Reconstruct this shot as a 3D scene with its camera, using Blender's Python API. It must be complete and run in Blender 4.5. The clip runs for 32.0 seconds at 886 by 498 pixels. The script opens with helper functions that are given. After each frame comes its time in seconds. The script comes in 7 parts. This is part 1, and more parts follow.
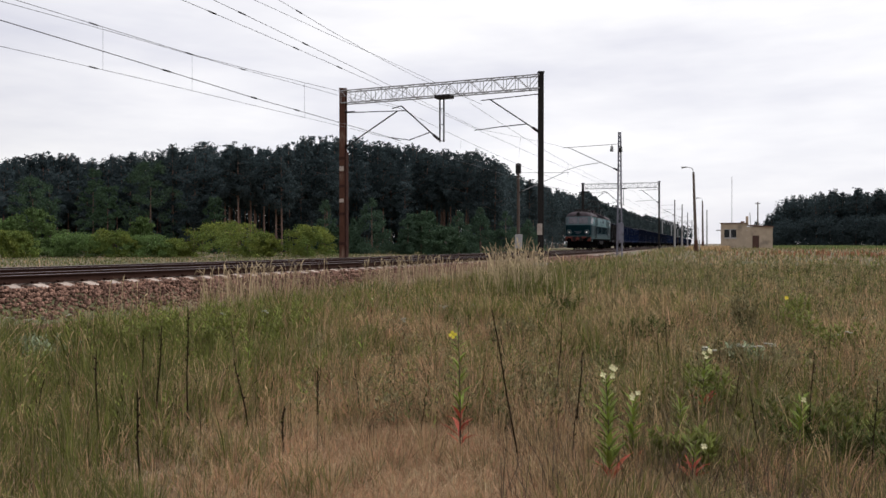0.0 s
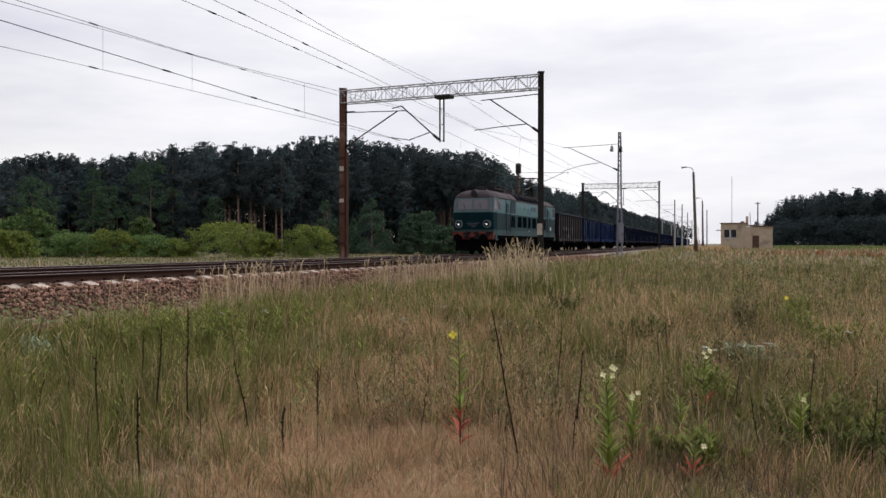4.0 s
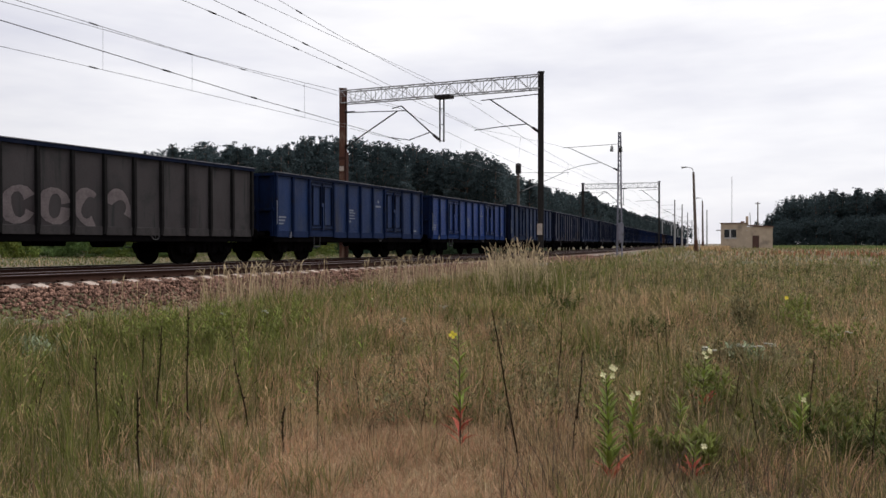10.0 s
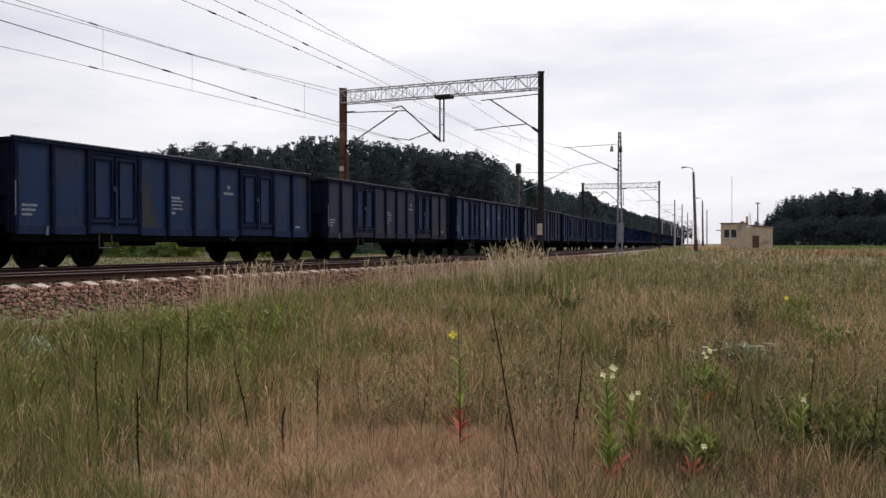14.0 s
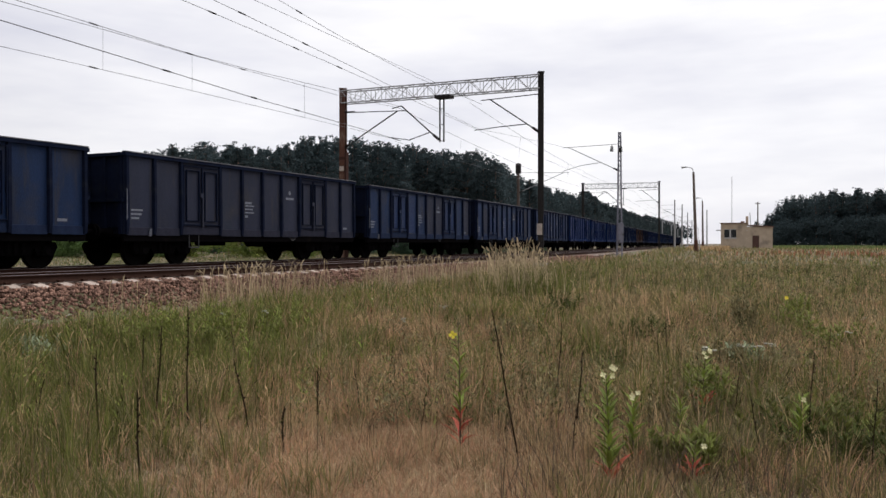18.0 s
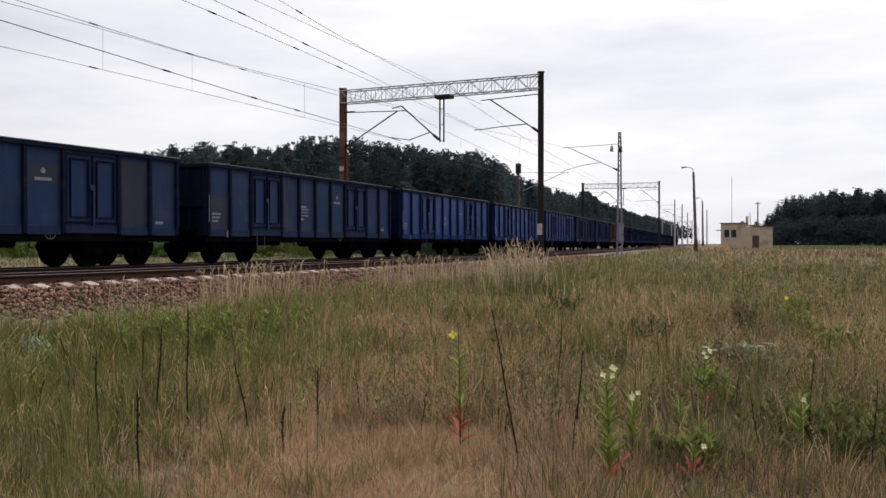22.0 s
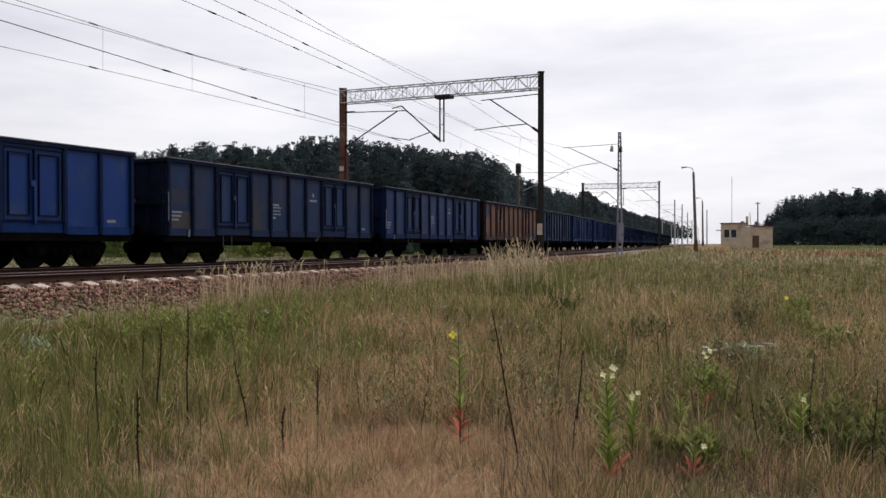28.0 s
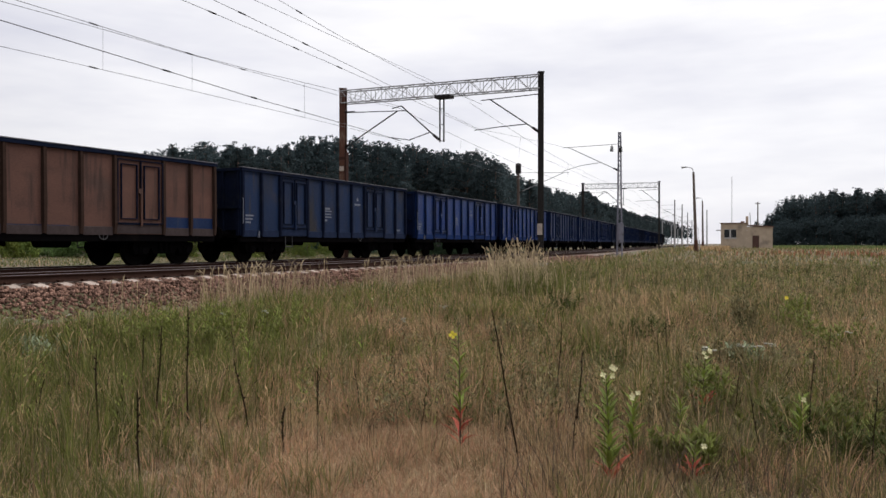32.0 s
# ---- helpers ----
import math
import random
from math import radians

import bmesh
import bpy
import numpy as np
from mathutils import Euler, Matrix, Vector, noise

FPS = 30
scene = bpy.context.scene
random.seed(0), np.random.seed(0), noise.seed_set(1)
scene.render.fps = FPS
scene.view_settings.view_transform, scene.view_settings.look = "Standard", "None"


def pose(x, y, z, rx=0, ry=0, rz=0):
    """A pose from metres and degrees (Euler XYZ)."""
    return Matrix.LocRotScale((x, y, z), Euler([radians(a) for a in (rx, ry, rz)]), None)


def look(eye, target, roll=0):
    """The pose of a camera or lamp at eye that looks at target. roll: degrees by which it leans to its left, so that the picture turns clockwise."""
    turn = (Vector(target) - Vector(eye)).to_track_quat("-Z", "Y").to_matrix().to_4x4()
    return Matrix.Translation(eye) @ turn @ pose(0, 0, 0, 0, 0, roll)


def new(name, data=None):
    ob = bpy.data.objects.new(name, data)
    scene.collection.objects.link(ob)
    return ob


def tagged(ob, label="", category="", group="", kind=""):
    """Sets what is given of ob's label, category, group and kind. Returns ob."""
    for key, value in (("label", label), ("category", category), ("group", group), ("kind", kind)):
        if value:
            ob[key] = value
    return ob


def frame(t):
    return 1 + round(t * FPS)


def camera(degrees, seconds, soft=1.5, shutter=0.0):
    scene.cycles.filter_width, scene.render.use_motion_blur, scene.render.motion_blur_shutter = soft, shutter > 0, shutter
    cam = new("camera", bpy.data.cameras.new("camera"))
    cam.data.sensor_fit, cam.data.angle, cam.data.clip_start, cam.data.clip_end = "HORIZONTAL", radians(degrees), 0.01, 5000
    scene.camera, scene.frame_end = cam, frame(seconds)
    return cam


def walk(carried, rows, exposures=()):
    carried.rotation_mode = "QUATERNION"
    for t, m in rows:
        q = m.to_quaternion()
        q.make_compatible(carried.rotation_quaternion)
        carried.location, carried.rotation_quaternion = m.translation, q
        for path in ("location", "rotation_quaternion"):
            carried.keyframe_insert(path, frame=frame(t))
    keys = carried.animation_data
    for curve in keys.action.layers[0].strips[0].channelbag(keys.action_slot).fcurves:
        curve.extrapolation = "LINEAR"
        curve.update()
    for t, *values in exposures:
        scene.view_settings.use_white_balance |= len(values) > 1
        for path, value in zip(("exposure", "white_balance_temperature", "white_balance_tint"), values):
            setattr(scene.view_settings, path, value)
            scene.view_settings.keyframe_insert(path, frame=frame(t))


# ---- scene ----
# One straight-on camera on a stand beside a double-track railway. Rail top is z = 0, the camera looks along +y.
import collections

DEG = 57.4
cam = camera(DEG, 32.0, soft=1.5)
VIEW = pose(0, 0, 0.67, 90 - 0.376, 0, 0)
walk(cam, [(0.0, VIEW), (32.0, VIEW)])

# ---------------------------------------------------------------- light
world = bpy.data.worlds.new("overcast_sky")
scene.world = world
world.use_nodes = True
SUN_EL, SUN_AZ = radians(50), radians(62)


def sky():
    nt = world.node_tree
    nt.nodes.clear()
    n, l = nt.nodes.new, nt.links.new
    out, bg = n("ShaderNodeOutputWorld"), n("ShaderNodeBackground")
    nish = n("ShaderNodeTexSky")
    nish.sky_type, nish.sun_disc = "NISHITA", False
    nish.sun_elevation, nish.sun_rotation = SUN_EL, SUN_AZ
    dim = n("ShaderNodeVectorMath")
    dim.operation = "SCALE"
    dim.inputs["Scale"].default_value = 0.10
    l(nish.outputs[0], dim.inputs[0])
    # cloud deck: streaks of brighter and greyer cloud, flattened towards the horizon
    tc, mp = n("ShaderNodeTexCoord"), n("ShaderNodeMapping")
    mp.inputs["Scale"].default_value = (1.3, 1.3, 6.0)
    mp.inputs["Rotation"].default_value = (0.12, 0.1, 0.4)
    l(tc.outputs["Generated"], mp.inputs[0])
    nz = n("ShaderNodeTexNoise")
    nz.inputs["Scale"].default_value, nz.inputs["Detail"].default_value, nz.inputs["Roughness"].default_value = 1.6, 5, 0.55
    l(mp.outputs[0], nz.inputs["Vector"])
    ramp = n("ShaderNodeValToRGB")
    e = ramp.color_ramp.elements
    e[0].position, e[0].color = 0.32, (0.72, 0.72, 0.80, 1)
    e[1].position, e[1].color = 0.62, (1.0, 0.985, 1.0, 1)
    l(nz.outputs["Fac"], ramp.inputs[0])
    mix = n("ShaderNodeMix")
    mix.data_type = "RGBA"
    mix.inputs["Factor"].default_value = 0.93
    l(dim.outputs[0], mix.inputs["A"])
    l(ramp.outputs[0], mix.inputs["B"])
    # the deck is brightest round the veiled sun and greyest opposite to it
    nrm, dot, rng = n("ShaderNodeVectorMath"), n("ShaderNodeVectorMath"), n("ShaderNodeMapRange")
    nrm.operation, dot.operation = "NORMALIZE", "DOT_PRODUCT"
    l(tc.outputs["Generated"], nrm.inputs[0])
    l(nrm.outputs[0], dot.inputs[0])
    dot.inputs[1].default_value = (math.cos(SUN_EL) * math.sin(SUN_AZ), math.cos(SUN_EL) * math.cos(SUN_AZ), math.sin(SUN_EL))
    rng.interpolation_type = "SMOOTHSTEP"
    rng.inputs["From Min"].default_value, rng.inputs["From Max"].default_value = -0.7, 0.3
    rng.inputs["To Min"].default_value, rng.inputs["To Max"].default_value = 0.22, 1.08
    l(dot.outputs["Value"], rng.inputs["Value"])
    l(rng.outputs["Result"], bg.inputs["Strength"])
    l(mix.outputs["Result"], bg.inputs["Color"])
    l(bg.outputs[0], out.inputs["Surface"])


sky()
sun_data = bpy.data.lights.new("sun", "SUN")
sun_data.energy, sun_data.angle, sun_data.color = 2.3, radians(35), (1.0, 0.96, 0.9)
sun = new("sun", sun_data)
sun.matrix_basis = look((0, 0, 60), (-60 * math.cos(SUN_EL) * math.sin(SUN_AZ), -60 * math.cos(SUN_EL) * math.cos(SUN_AZ), 60 - 60 * math.sin(SUN_EL)))
scene.view_settings.exposure = 0.0


# ---------------------------------------------------------------- materials
def material(name, colour, rough=0.7, metal=0.0, vary=0.25, scale=3.0, bump=0.0, stain=None, stain_at=(0.5, 0.75), island=0.0, random_obj=0.0,
             fine=40.0, spec=0.5, second=None, second_scale=0.3, stretch=(1, 1, 1), through_light=0.0, streak=None, streak_at=(0.55, 0.72)):
    """A noise-varied surface: grain and blotches, an optional stain colour, a second large-scale colour, random value per piece."""
    m = bpy.data.materials.new(name)
    m.use_nodes = True
    nt = m.node_tree
    n, l = nt.nodes.new, nt.links.new
    b = nt.nodes["Principled BSDF"]
    b.inputs["Roughness"].default_value, b.inputs["Metallic"].default_value = rough, metal
    b.inputs["Specular IOR Level"].default_value = spec
    tc, mp = n("ShaderNodeTexCoord"), n("ShaderNodeMapping")
    mp.inputs["Scale"].default_value = stretch
    l(tc.outputs["Object"], mp.inputs[0])

    def noise_tex(sc, detail=4.0):
        t = n("ShaderNodeTexNoise")
        t.inputs["Scale"].default_value, t.inputs["Detail"].default_value = sc, detail
        l(mp.outputs[0], t.inputs["Vector"])
        return t

    def mixed(fac, a, bb, kind="MIX"):
        x = n("ShaderNodeMix")
        x.data_type, x.blend_type = "RGBA", kind
        for s, v in (("Factor", fac), ("A", a), ("B", bb)):
            if isinstance(v, (tuple, float, int)):
                x.inputs[s].default_value = (*v, 1) if isinstance(v, tuple) else v
            else:
                l(v, x.inputs[s])
        return x.outputs["Result"]

    def ramped(src, lo, hi):
        r = n("ShaderNodeMapRange")
        r.interpolation_type = "SMOOTHSTEP"
        r.inputs["From Min"].default_value, r.inputs["From Max"].default_value = lo, hi
        l(src, r.inputs["Value"])
        return r.outputs["Result"]

    col = colour
    if second:
        col = mixed(ramped(noise_tex(second_scale, 3).outputs["Fac"], 0.4, 0.62), col, second)
    if stain:
        col = mixed(ramped(noise_tex(scale * 0.6, 6).outputs["Fac"], *stain_at), col, stain)
    if streak:
        # run-off streaks down the sheet, placed anew on every object
        info, far, sh, ms = n("ShaderNodeObjectInfo"), n("ShaderNodeMath"), n("ShaderNodeVectorMath"), n("ShaderNodeMapping")
        far.operation, far.inputs[1].default_value = "MULTIPLY", 53.0
        l(info.outputs["Random"], far.inputs[0])
        sh.operation = "ADD"
        l(tc.outputs["Object"], sh.inputs[0])
        l(far.outputs[0], sh.inputs[1])
        ms.inputs["Scale"].default_value = (5.0, 5.0, 0.45)
        l(sh.outputs[0], ms.inputs[0])
        for sc2, at2, k in ((1.0, streak_at, 0), (0.22, (streak_at[0] - 0.03, streak_at[1] + 0.08), 1)):
            w = n("ShaderNodeTexNoise")
            w.inputs["Scale"].default_value, w.inputs["Detail"].default_value = sc2, 5.0
            l((sh if k else ms).outputs[0], w.inputs["Vector"])
            if k:
                w.inputs["Scale"].default_value = 1.1
            col = mixed(ramped(w.outputs["Fac"], *at2), col, streak)
    # two scales of value change
    v1, v2 = noise_tex(scale), noise_tex(fine, 3)
    add = n("ShaderNodeMath")
    add.operation = "ADD"
    l(v1.outputs["Fac"], add.inputs[0])
    l(v2.outputs["Fac"], add.inputs[1])
    rng = n("ShaderNodeMapRange")
    rng.inputs["From Min"].default_value, rng.inputs["From Max"].default_value = 0.6, 1.4
    rng.inputs["To Min"].default_value, rng.inputs["To Max"].default_value = 1 - vary, 1 + vary
    l(add.outputs[0], rng.inputs["Value"])
    val = rng.outputs["Result"]
    for amount, node, sock in ((island, "ShaderNodeNewGeometry", "Random Per Island"), (random_obj, "ShaderNodeObjectInfo", "Random")):
        if amount:
            g, rr, mu = n(node), n("ShaderNodeMapRange"), n("ShaderNodeMath")
            rr.inputs["To Min"].default_value, rr.inputs["To Max"].default_value = 1 - amount, 1 + amount
            l(g.outputs[sock], rr.inputs["Value"])
            mu.operation = "MULTIPLY"
            l(val, mu.inputs[0])
            l(rr.outputs["Result"], mu.inputs[1])
            val = mu.outputs[0]
    sc = n("ShaderNodeVectorMath")
    sc.operation = "SCALE"
    if isinstance(col, tuple):
        sc.inputs[0].default_value = col
    else:
        l(col, sc.inputs[0])
    l(val, sc.inputs["Scale"])
    l(sc.outputs[0], b.inputs["Base Color"])
    if bump:
        bp = n("ShaderNodeBump")
        bp.inputs["Strength"].default_value, bp.inputs["Distance"].default_value = 0.6, bump
        l(add.outputs[0], bp.inputs["Height"])
        l(bp.outputs[0], b.inputs["Normal"])
    if through_light:
        tr, ms = n("ShaderNodeBsdfTranslucent"), n("ShaderNodeMixShader")
        l(sc.outputs[0], tr.inputs["Color"])
        ms.inputs[0].default_value = through_light
        l(b.outputs[0], ms.inputs[1])
        l(tr.outputs[0], ms.inputs[2])
        l(ms.outputs[0], nt.nodes["Material Output"].inputs["Surface"])
    return m


M = {}
M["soil"] = material("field_soil", (0.17, 0.12, 0.08), 0.95, vary=0.35, scale=1.5, bump=0.03, second=(0.10, 0.10, 0.045), second_scale=0.15)
M["ballast"] = material("ballast_stone", (0.168, 0.098, 0.074), 0.95, vary=0.35, scale=6, island=0.7, fine=60, spec=0.1)
# bed is darker than its stones: shade of the gaps is in its colour
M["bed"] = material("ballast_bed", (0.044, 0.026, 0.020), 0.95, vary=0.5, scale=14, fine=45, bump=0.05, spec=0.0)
M["rail"] = material("rusty_rail", (0.031, 0.016, 0.012), 0.9, vary=0.3, scale=4, spec=0.05)
M["railhead"] = material("worn_rail_head", (0.15, 0.13, 0.14), 0.45, 0.35, vary=0.2, scale=5, spec=0.3)
M["sleeper"] = material("concrete_sleeper", (0.34, 0.275, 0.235), 0.85, vary=0.25, scale=5, random_obj=0.2, bump=0.01)
M["needle"] = material("pine_needles", (0.052, 0.072, 0.078), 0.9, vary=0.4, scale=0.35, island=0.25, random_obj=0.35, spec=0.05, through_light=0.25)
M["leaf"] = material("broad_leaves", (0.085, 0.138, 0.042), 0.75, vary=0.3, scale=0.6, island=0.4, random_obj=0.25, spec=0.25, through_light=0.2)
M["crop"] = material("pale_green_crop", (0.17, 0.215, 0.085), 0.85, vary=0.3, scale=0.2, island=0.3, spec=0.1, through_light=0.2)
M["willow"] = material("willow_leaves", (0.165, 0.195, 0.04), 0.75, vary=0.3, scale=0.8, island=0.4, spec=0.25, through_light=0.25, second=(0.11, 0.155, 0.036), second_scale=0.5)
M["bark"] = material("pine_bark", (0.15, 0.095, 0.075), 0.9, vary=0.4, scale=3, bump=0.02, stretch=(1, 1, 0.25))
M["dry"] = material("dry_grass", (0.43, 0.305, 0.17), 0.85, vary=0.25, scale=0.7, island=0.55, spec=0.2, through_light=0.3)
M["straw"] = material("pale_seed_heads", (0.43, 0.34, 0.215), 0.9, vary=0.25, scale=0.7, island=0.55, spec=0.1, through_light=0.3)
M["pink"] = material("reddish_dry_grass", (0.44, 0.265, 0.165), 0.85, vary=0.25, scale=0.7, island=0.55, spec=0.2, through_light=0.3)
M["green"] = material("green_grass", (0.132, 0.142, 0.036), 0.8, vary=0.3, scale=0.7, island=0.55, spec=0.25, through_light=0.3)
M["grey"] = material("grey_green_weeds", (0.20, 0.175, 0.090), 0.85, vary=0.3, scale=0.7, island=0.55, spec=0.2, through_light=0.3)
M["stalk"] = material("dead_stalk", (0.030, 0.022, 0.015), 0.95, vary=0.3, scale=9, spec=0.0)
M["weed"] = material("dark_green_weeds", (0.066, 0.080, 0.022), 0.85, vary=0.3, scale=2, island=0.4, spec=0.1, through_light=0.2)
M["verge"] = material("short_pale_green_turf", (0.135, 0.145, 0.062), 0.9, vary=0.3, scale=0.4, island=0.35, spec=0.1, through_light=0.2)
M["herb"] = material("bright_green_herbs", (0.19, 0.215, 0.055), 0.8, vary=0.3, scale=2, island=0.35, spec=0.2, through_light=0.3)
M["paleherb"] = material("pale_grey_green_herbs", (0.27, 0.31, 0.20), 0.85, vary=0.3, scale=2, island=0.35, spec=0.1, through_light=0.2)
M["concrete"] = material("old_concrete", (0.34, 0.33, 0.34), 0.85, vary=0.2, scale=2, stain=(0.16, 0.14, 0.13), stain_at=(0.55, 0.75), bump=0.004)
M["steel"] = material("galvanised_steel", (0.36, 0.36, 0.38), 0.6, 0.3, vary=0.2, scale=5)
M["darksteel"] = material("dark_painted_steel", (0.026, 0.023, 0.023), 0.8, 0.0, vary=0.3, scale=4, spec=0.08)
M["rust"] = material("rust_brown_steel", (0.095, 0.045, 0.032), 0.85, vary=0.35, scale=3, spec=0.1, stain=(0.20, 0.14, 0.11), stain_at=(0.55, 0.7), stretch=(1, 1, 0.3))
M["stone_green"] = material("fresh_green_leaves", (0.175, 0.225, 0.040), 0.7, vary=0.25, scale=6, random_obj=0.3, spec=0.3, through_light=0.25)
M["redleaf"] = material("red_withered_leaves", (0.42, 0.085, 0.05), 0.75, vary=0.3, scale=6, random_obj=0.3, through_light=0.25)
M["petal"] = material("yellow_petals", (0.75, 0.62, 0.05), 0.6, vary=0.15, scale=8, through_light=0.3)
M["palepetal"] = material("pale_yellow_petals", (0.72, 0.68, 0.40), 0.6, vary=0.15, scale=8, through_light=0.3)
M["poppy"] = material("poppy_red_petals", (0.33, 0.13, 0.07), 0.7, vary=0.3, scale=2, island=0.3)
M["darkleaf"] = material("dark_broad_leaves", (0.042, 0.075, 0.042), 0.8, vary=0.3, scale=0.5, island=0.3, random_obj=0.25, spec=0.2, through_light=0.15)
M["wood_brown"] = material("brown_stained_post", (0.075, 0.052, 0.043), 0.9, vary=0.35, scale=2, stretch=(1, 1, 0.3))
M["wire"] = material("weathered_wire", (0.10, 0.10, 0.115), 0.6, 0.3, vary=0.1)


# ---------------------------------------------------------------- mesh helpers
def mesh_of(bm, name, mat, smooth=False):
    me = bpy.data.meshes.new(name)
    bm.to_mesh(me)
    bm.free()
    me.materials.append(mat)
    if smooth:
        me.shade_smooth()
    return me


def part(name, bm, mat, parent=None, label="", m=None, smooth=False):
    """Links a bmesh, or a mesh that is shared, as one mesh object under a thing."""
    me = mesh_of(bm, name, mat, smooth) if isinstance(bm, bmesh.types.BMesh) else bm
    ob = new(name, me)
    if parent:
        ob.parent = parent
    if m is not None:
        ob.matrix_basis = m
    return tagged(ob, label)


def box(bm, x0, x1, y0, y1, z0, z1, bevel=0.0, m=None):
    vs = [bm.verts.new(p) for p in ((x0, y0, z0), (x1, y0, z0), (x1, y1, z0), (x0, y1, z0), (x0, y0, z1), (x1, y0, z1), (x1, y1, z1), (x0, y1, z1))]
    fs = [bm.faces.new([vs[i] for i in f]) for f in ((3, 2, 1, 0), (4, 5, 6, 7), (0, 1, 5, 4), (1, 2, 6, 5), (2, 3, 7, 6), (3, 0, 4, 7))]
    if bevel:
        es = {e for f in fs for e in f.edges}
        r = bmesh.ops.bevel(bm, geom=list(es), offset=bevel, segments=1, affect="EDGES")
        vs = list({v for f in r["faces"] for v in f.verts} | {v for v in vs if v.is_valid})
    if m is not None:
        for v in vs:
            v.co = m @ v.co
    return bm


def rod(bm, a, b, r0, r1=None, n=6, caps=True):
    """A tapered round bar from a to b."""
    a, b = Vector(a), Vector(b)
    r1 = r0 if r1 is None else r1
    q = (b - a).to_track_quat("Z", "Y")
    ra, rb = [], []
    for i in range(n):
        d = q @ Vector((math.cos(2 * math.pi * i / n), math.sin(2 * math.pi * i / n), 0))
        ra.append(bm.verts.new(a + d * r0))
        rb.append(bm.verts.new(b + d * r1))
    for i in range(n):
        j = (i + 1) % n
        bm.faces.new((ra[i], ra[j], rb[j], rb[i]))
    if caps:
        bm.faces.new(ra[::-1])
        bm.faces.new(rb)
    return bm


def tube(bm, pts, radii, n=5):
    """One connected round stem through points."""
    rows = []
    for i, p in enumerate(pts):
        a, b = Vector(pts[max(0, i - 1)]), Vector(pts[min(len(pts) - 1, i + 1)])
        q = (b - a).to_track_quat("Z", "Y")
        rows.append([bm.verts.new(Vector(p) + q @ Vector((math.cos(2 * math.pi * k / n), math.sin(2 * math.pi * k / n), 0)) * radii[i]) for k in range(n)])
    for p, q in zip(rows, rows[1:]):
        for k in range(n):
            bm.faces.new((p[k], p[(k + 1) % n], q[(k + 1) % n], q[k]))
    bm.faces.new(rows[0][::-1])
    bm.faces.new(rows[-1])
    return bm


def prism(bm, outline, axis, a, b, m=None):
    """Extrudes a 2-D outline along axis 0, 1 or 2 from a to b."""
    def at(p, w):
        c = [p[0], p[1]]
        c.insert(axis, w)
        return Vector(c)
    va = [bm.verts.new(at(p, a)) for p in outline]
    vb = [bm.verts.new(at(p, b)) for p in outline]
    k = len(outline)
    bm.faces.new(va[::-1])
    bm.faces.new(vb)
    for i in range(k):
        bm.faces.new((va[i], va[(i + 1) % k], vb[(i + 1) % k], vb[i]))
    bmesh.ops.recalc_face_normals(bm, faces=bm.faces[:])
    if m is not None:
        for v in va + vb:
            v.co = m @ v.co
    return bm


def tri_mesh(name, co, tris, mat):
    """A mesh from numpy arrays of corners and triangles."""
    me = bpy.data.meshes.new(name)
    me.vertices.add(len(co))
    me.vertices.foreach_set("co", np.asarray(co, np.float32).ravel())
    me.loops.add(3 * len(tris))
    me.loops.foreach_set("vertex_index", np.asarray(tris, np.int32).ravel())
    me.polygons.add(len(tris))
    me.polygons.foreach_set("loop_start", np.arange(0, 3 * len(tris), 3, dtype=np.int32))
    me.update(calc_edges=True)
    me.materials.append(mat)
    return me


def empty(name, m=None):
    ob = new(name)
    ob.empty_display_size = 0.3
    if m is not None:
        ob.matrix_basis = m
    return ob


# ---------------------------------------------------------------- the line of the track
# The far track, on which the train runs: s grows away from the camera, u is the offset to the right of it.
TH0, K1, K2, S1 = 0.3918, -0.0018, -0.0042, 40.0
STEP = 0.5
SS = np.arange(-400, 1500 + STEP, STEP)
_th = np.cumsum(np.where((SS > -10) & (SS < S1), K1, np.where((SS > -60) & (SS <= -10), K2, 0))) * STEP
_th += TH0 - np.interp(0, SS, _th)
_x, _y = np.cumsum(np.sin(_th)) * STEP, np.cumsum(np.cos(_th)) * STEP
TX = _x - np.interp(0, SS, _x) - 1.166
TY = _y - np.interp(0, SS, _y) + 45.354


def track(s, u=0.0):
    """Plan position and heading (from +y towards +x) at s along the far track, u metres to its right."""
    th = float(np.interp(s, SS, _th))
    return float(np.interp(s, SS, TX)) + u * math.cos(th), float(np.interp(s, SS, TY)) - u * math.sin(th), th


def on_track(s, u=0.0, z=0.0):
    """A pose whose x axis runs along the track away from the camera and whose y axis points to the left of it."""
    x, y, th = track(s, u)
    return Matrix.Translation((x, y, z)) @ Matrix.Rotation(math.pi / 2 - th, 4, "Z")


_pick = np.arange(0, len(SS), 8)


def s_u(x, y):
    """Along and across the track, for arrays of plan positions."""
    x, y = np.atleast_1d(x).astype(float), np.atleast_1d(y).astype(float)
    s, u = np.empty_like(x), np.empty_like(x)
    for a in range(0, len(x), 20000):
        xs, ys = x[a:a + 20000, None], y[a:a + 20000, None]
        i = _pick[np.argmin((xs - TX[None, _pick]) ** 2 + (ys - TY[None, _pick]) ** 2, axis=1)]
        dx, dy = x[a:a + 20000] - TX[i], y[a:a + 20000] - TY[i]
        s[a:a + 20000] = SS[i] + dx * np.sin(_th[i]) + dy * np.cos(_th[i])
        u[a:a + 20000] = dx * np.cos(_th[i]) - dy * np.sin(_th[i])
    return s, u


NEAR_U = 4.0  # the near track's centre


def ramp(v, a, b):
    w = np.clip((v - a) / (b - a), 0, 1)
    return w * w * (3 - 2 * w)


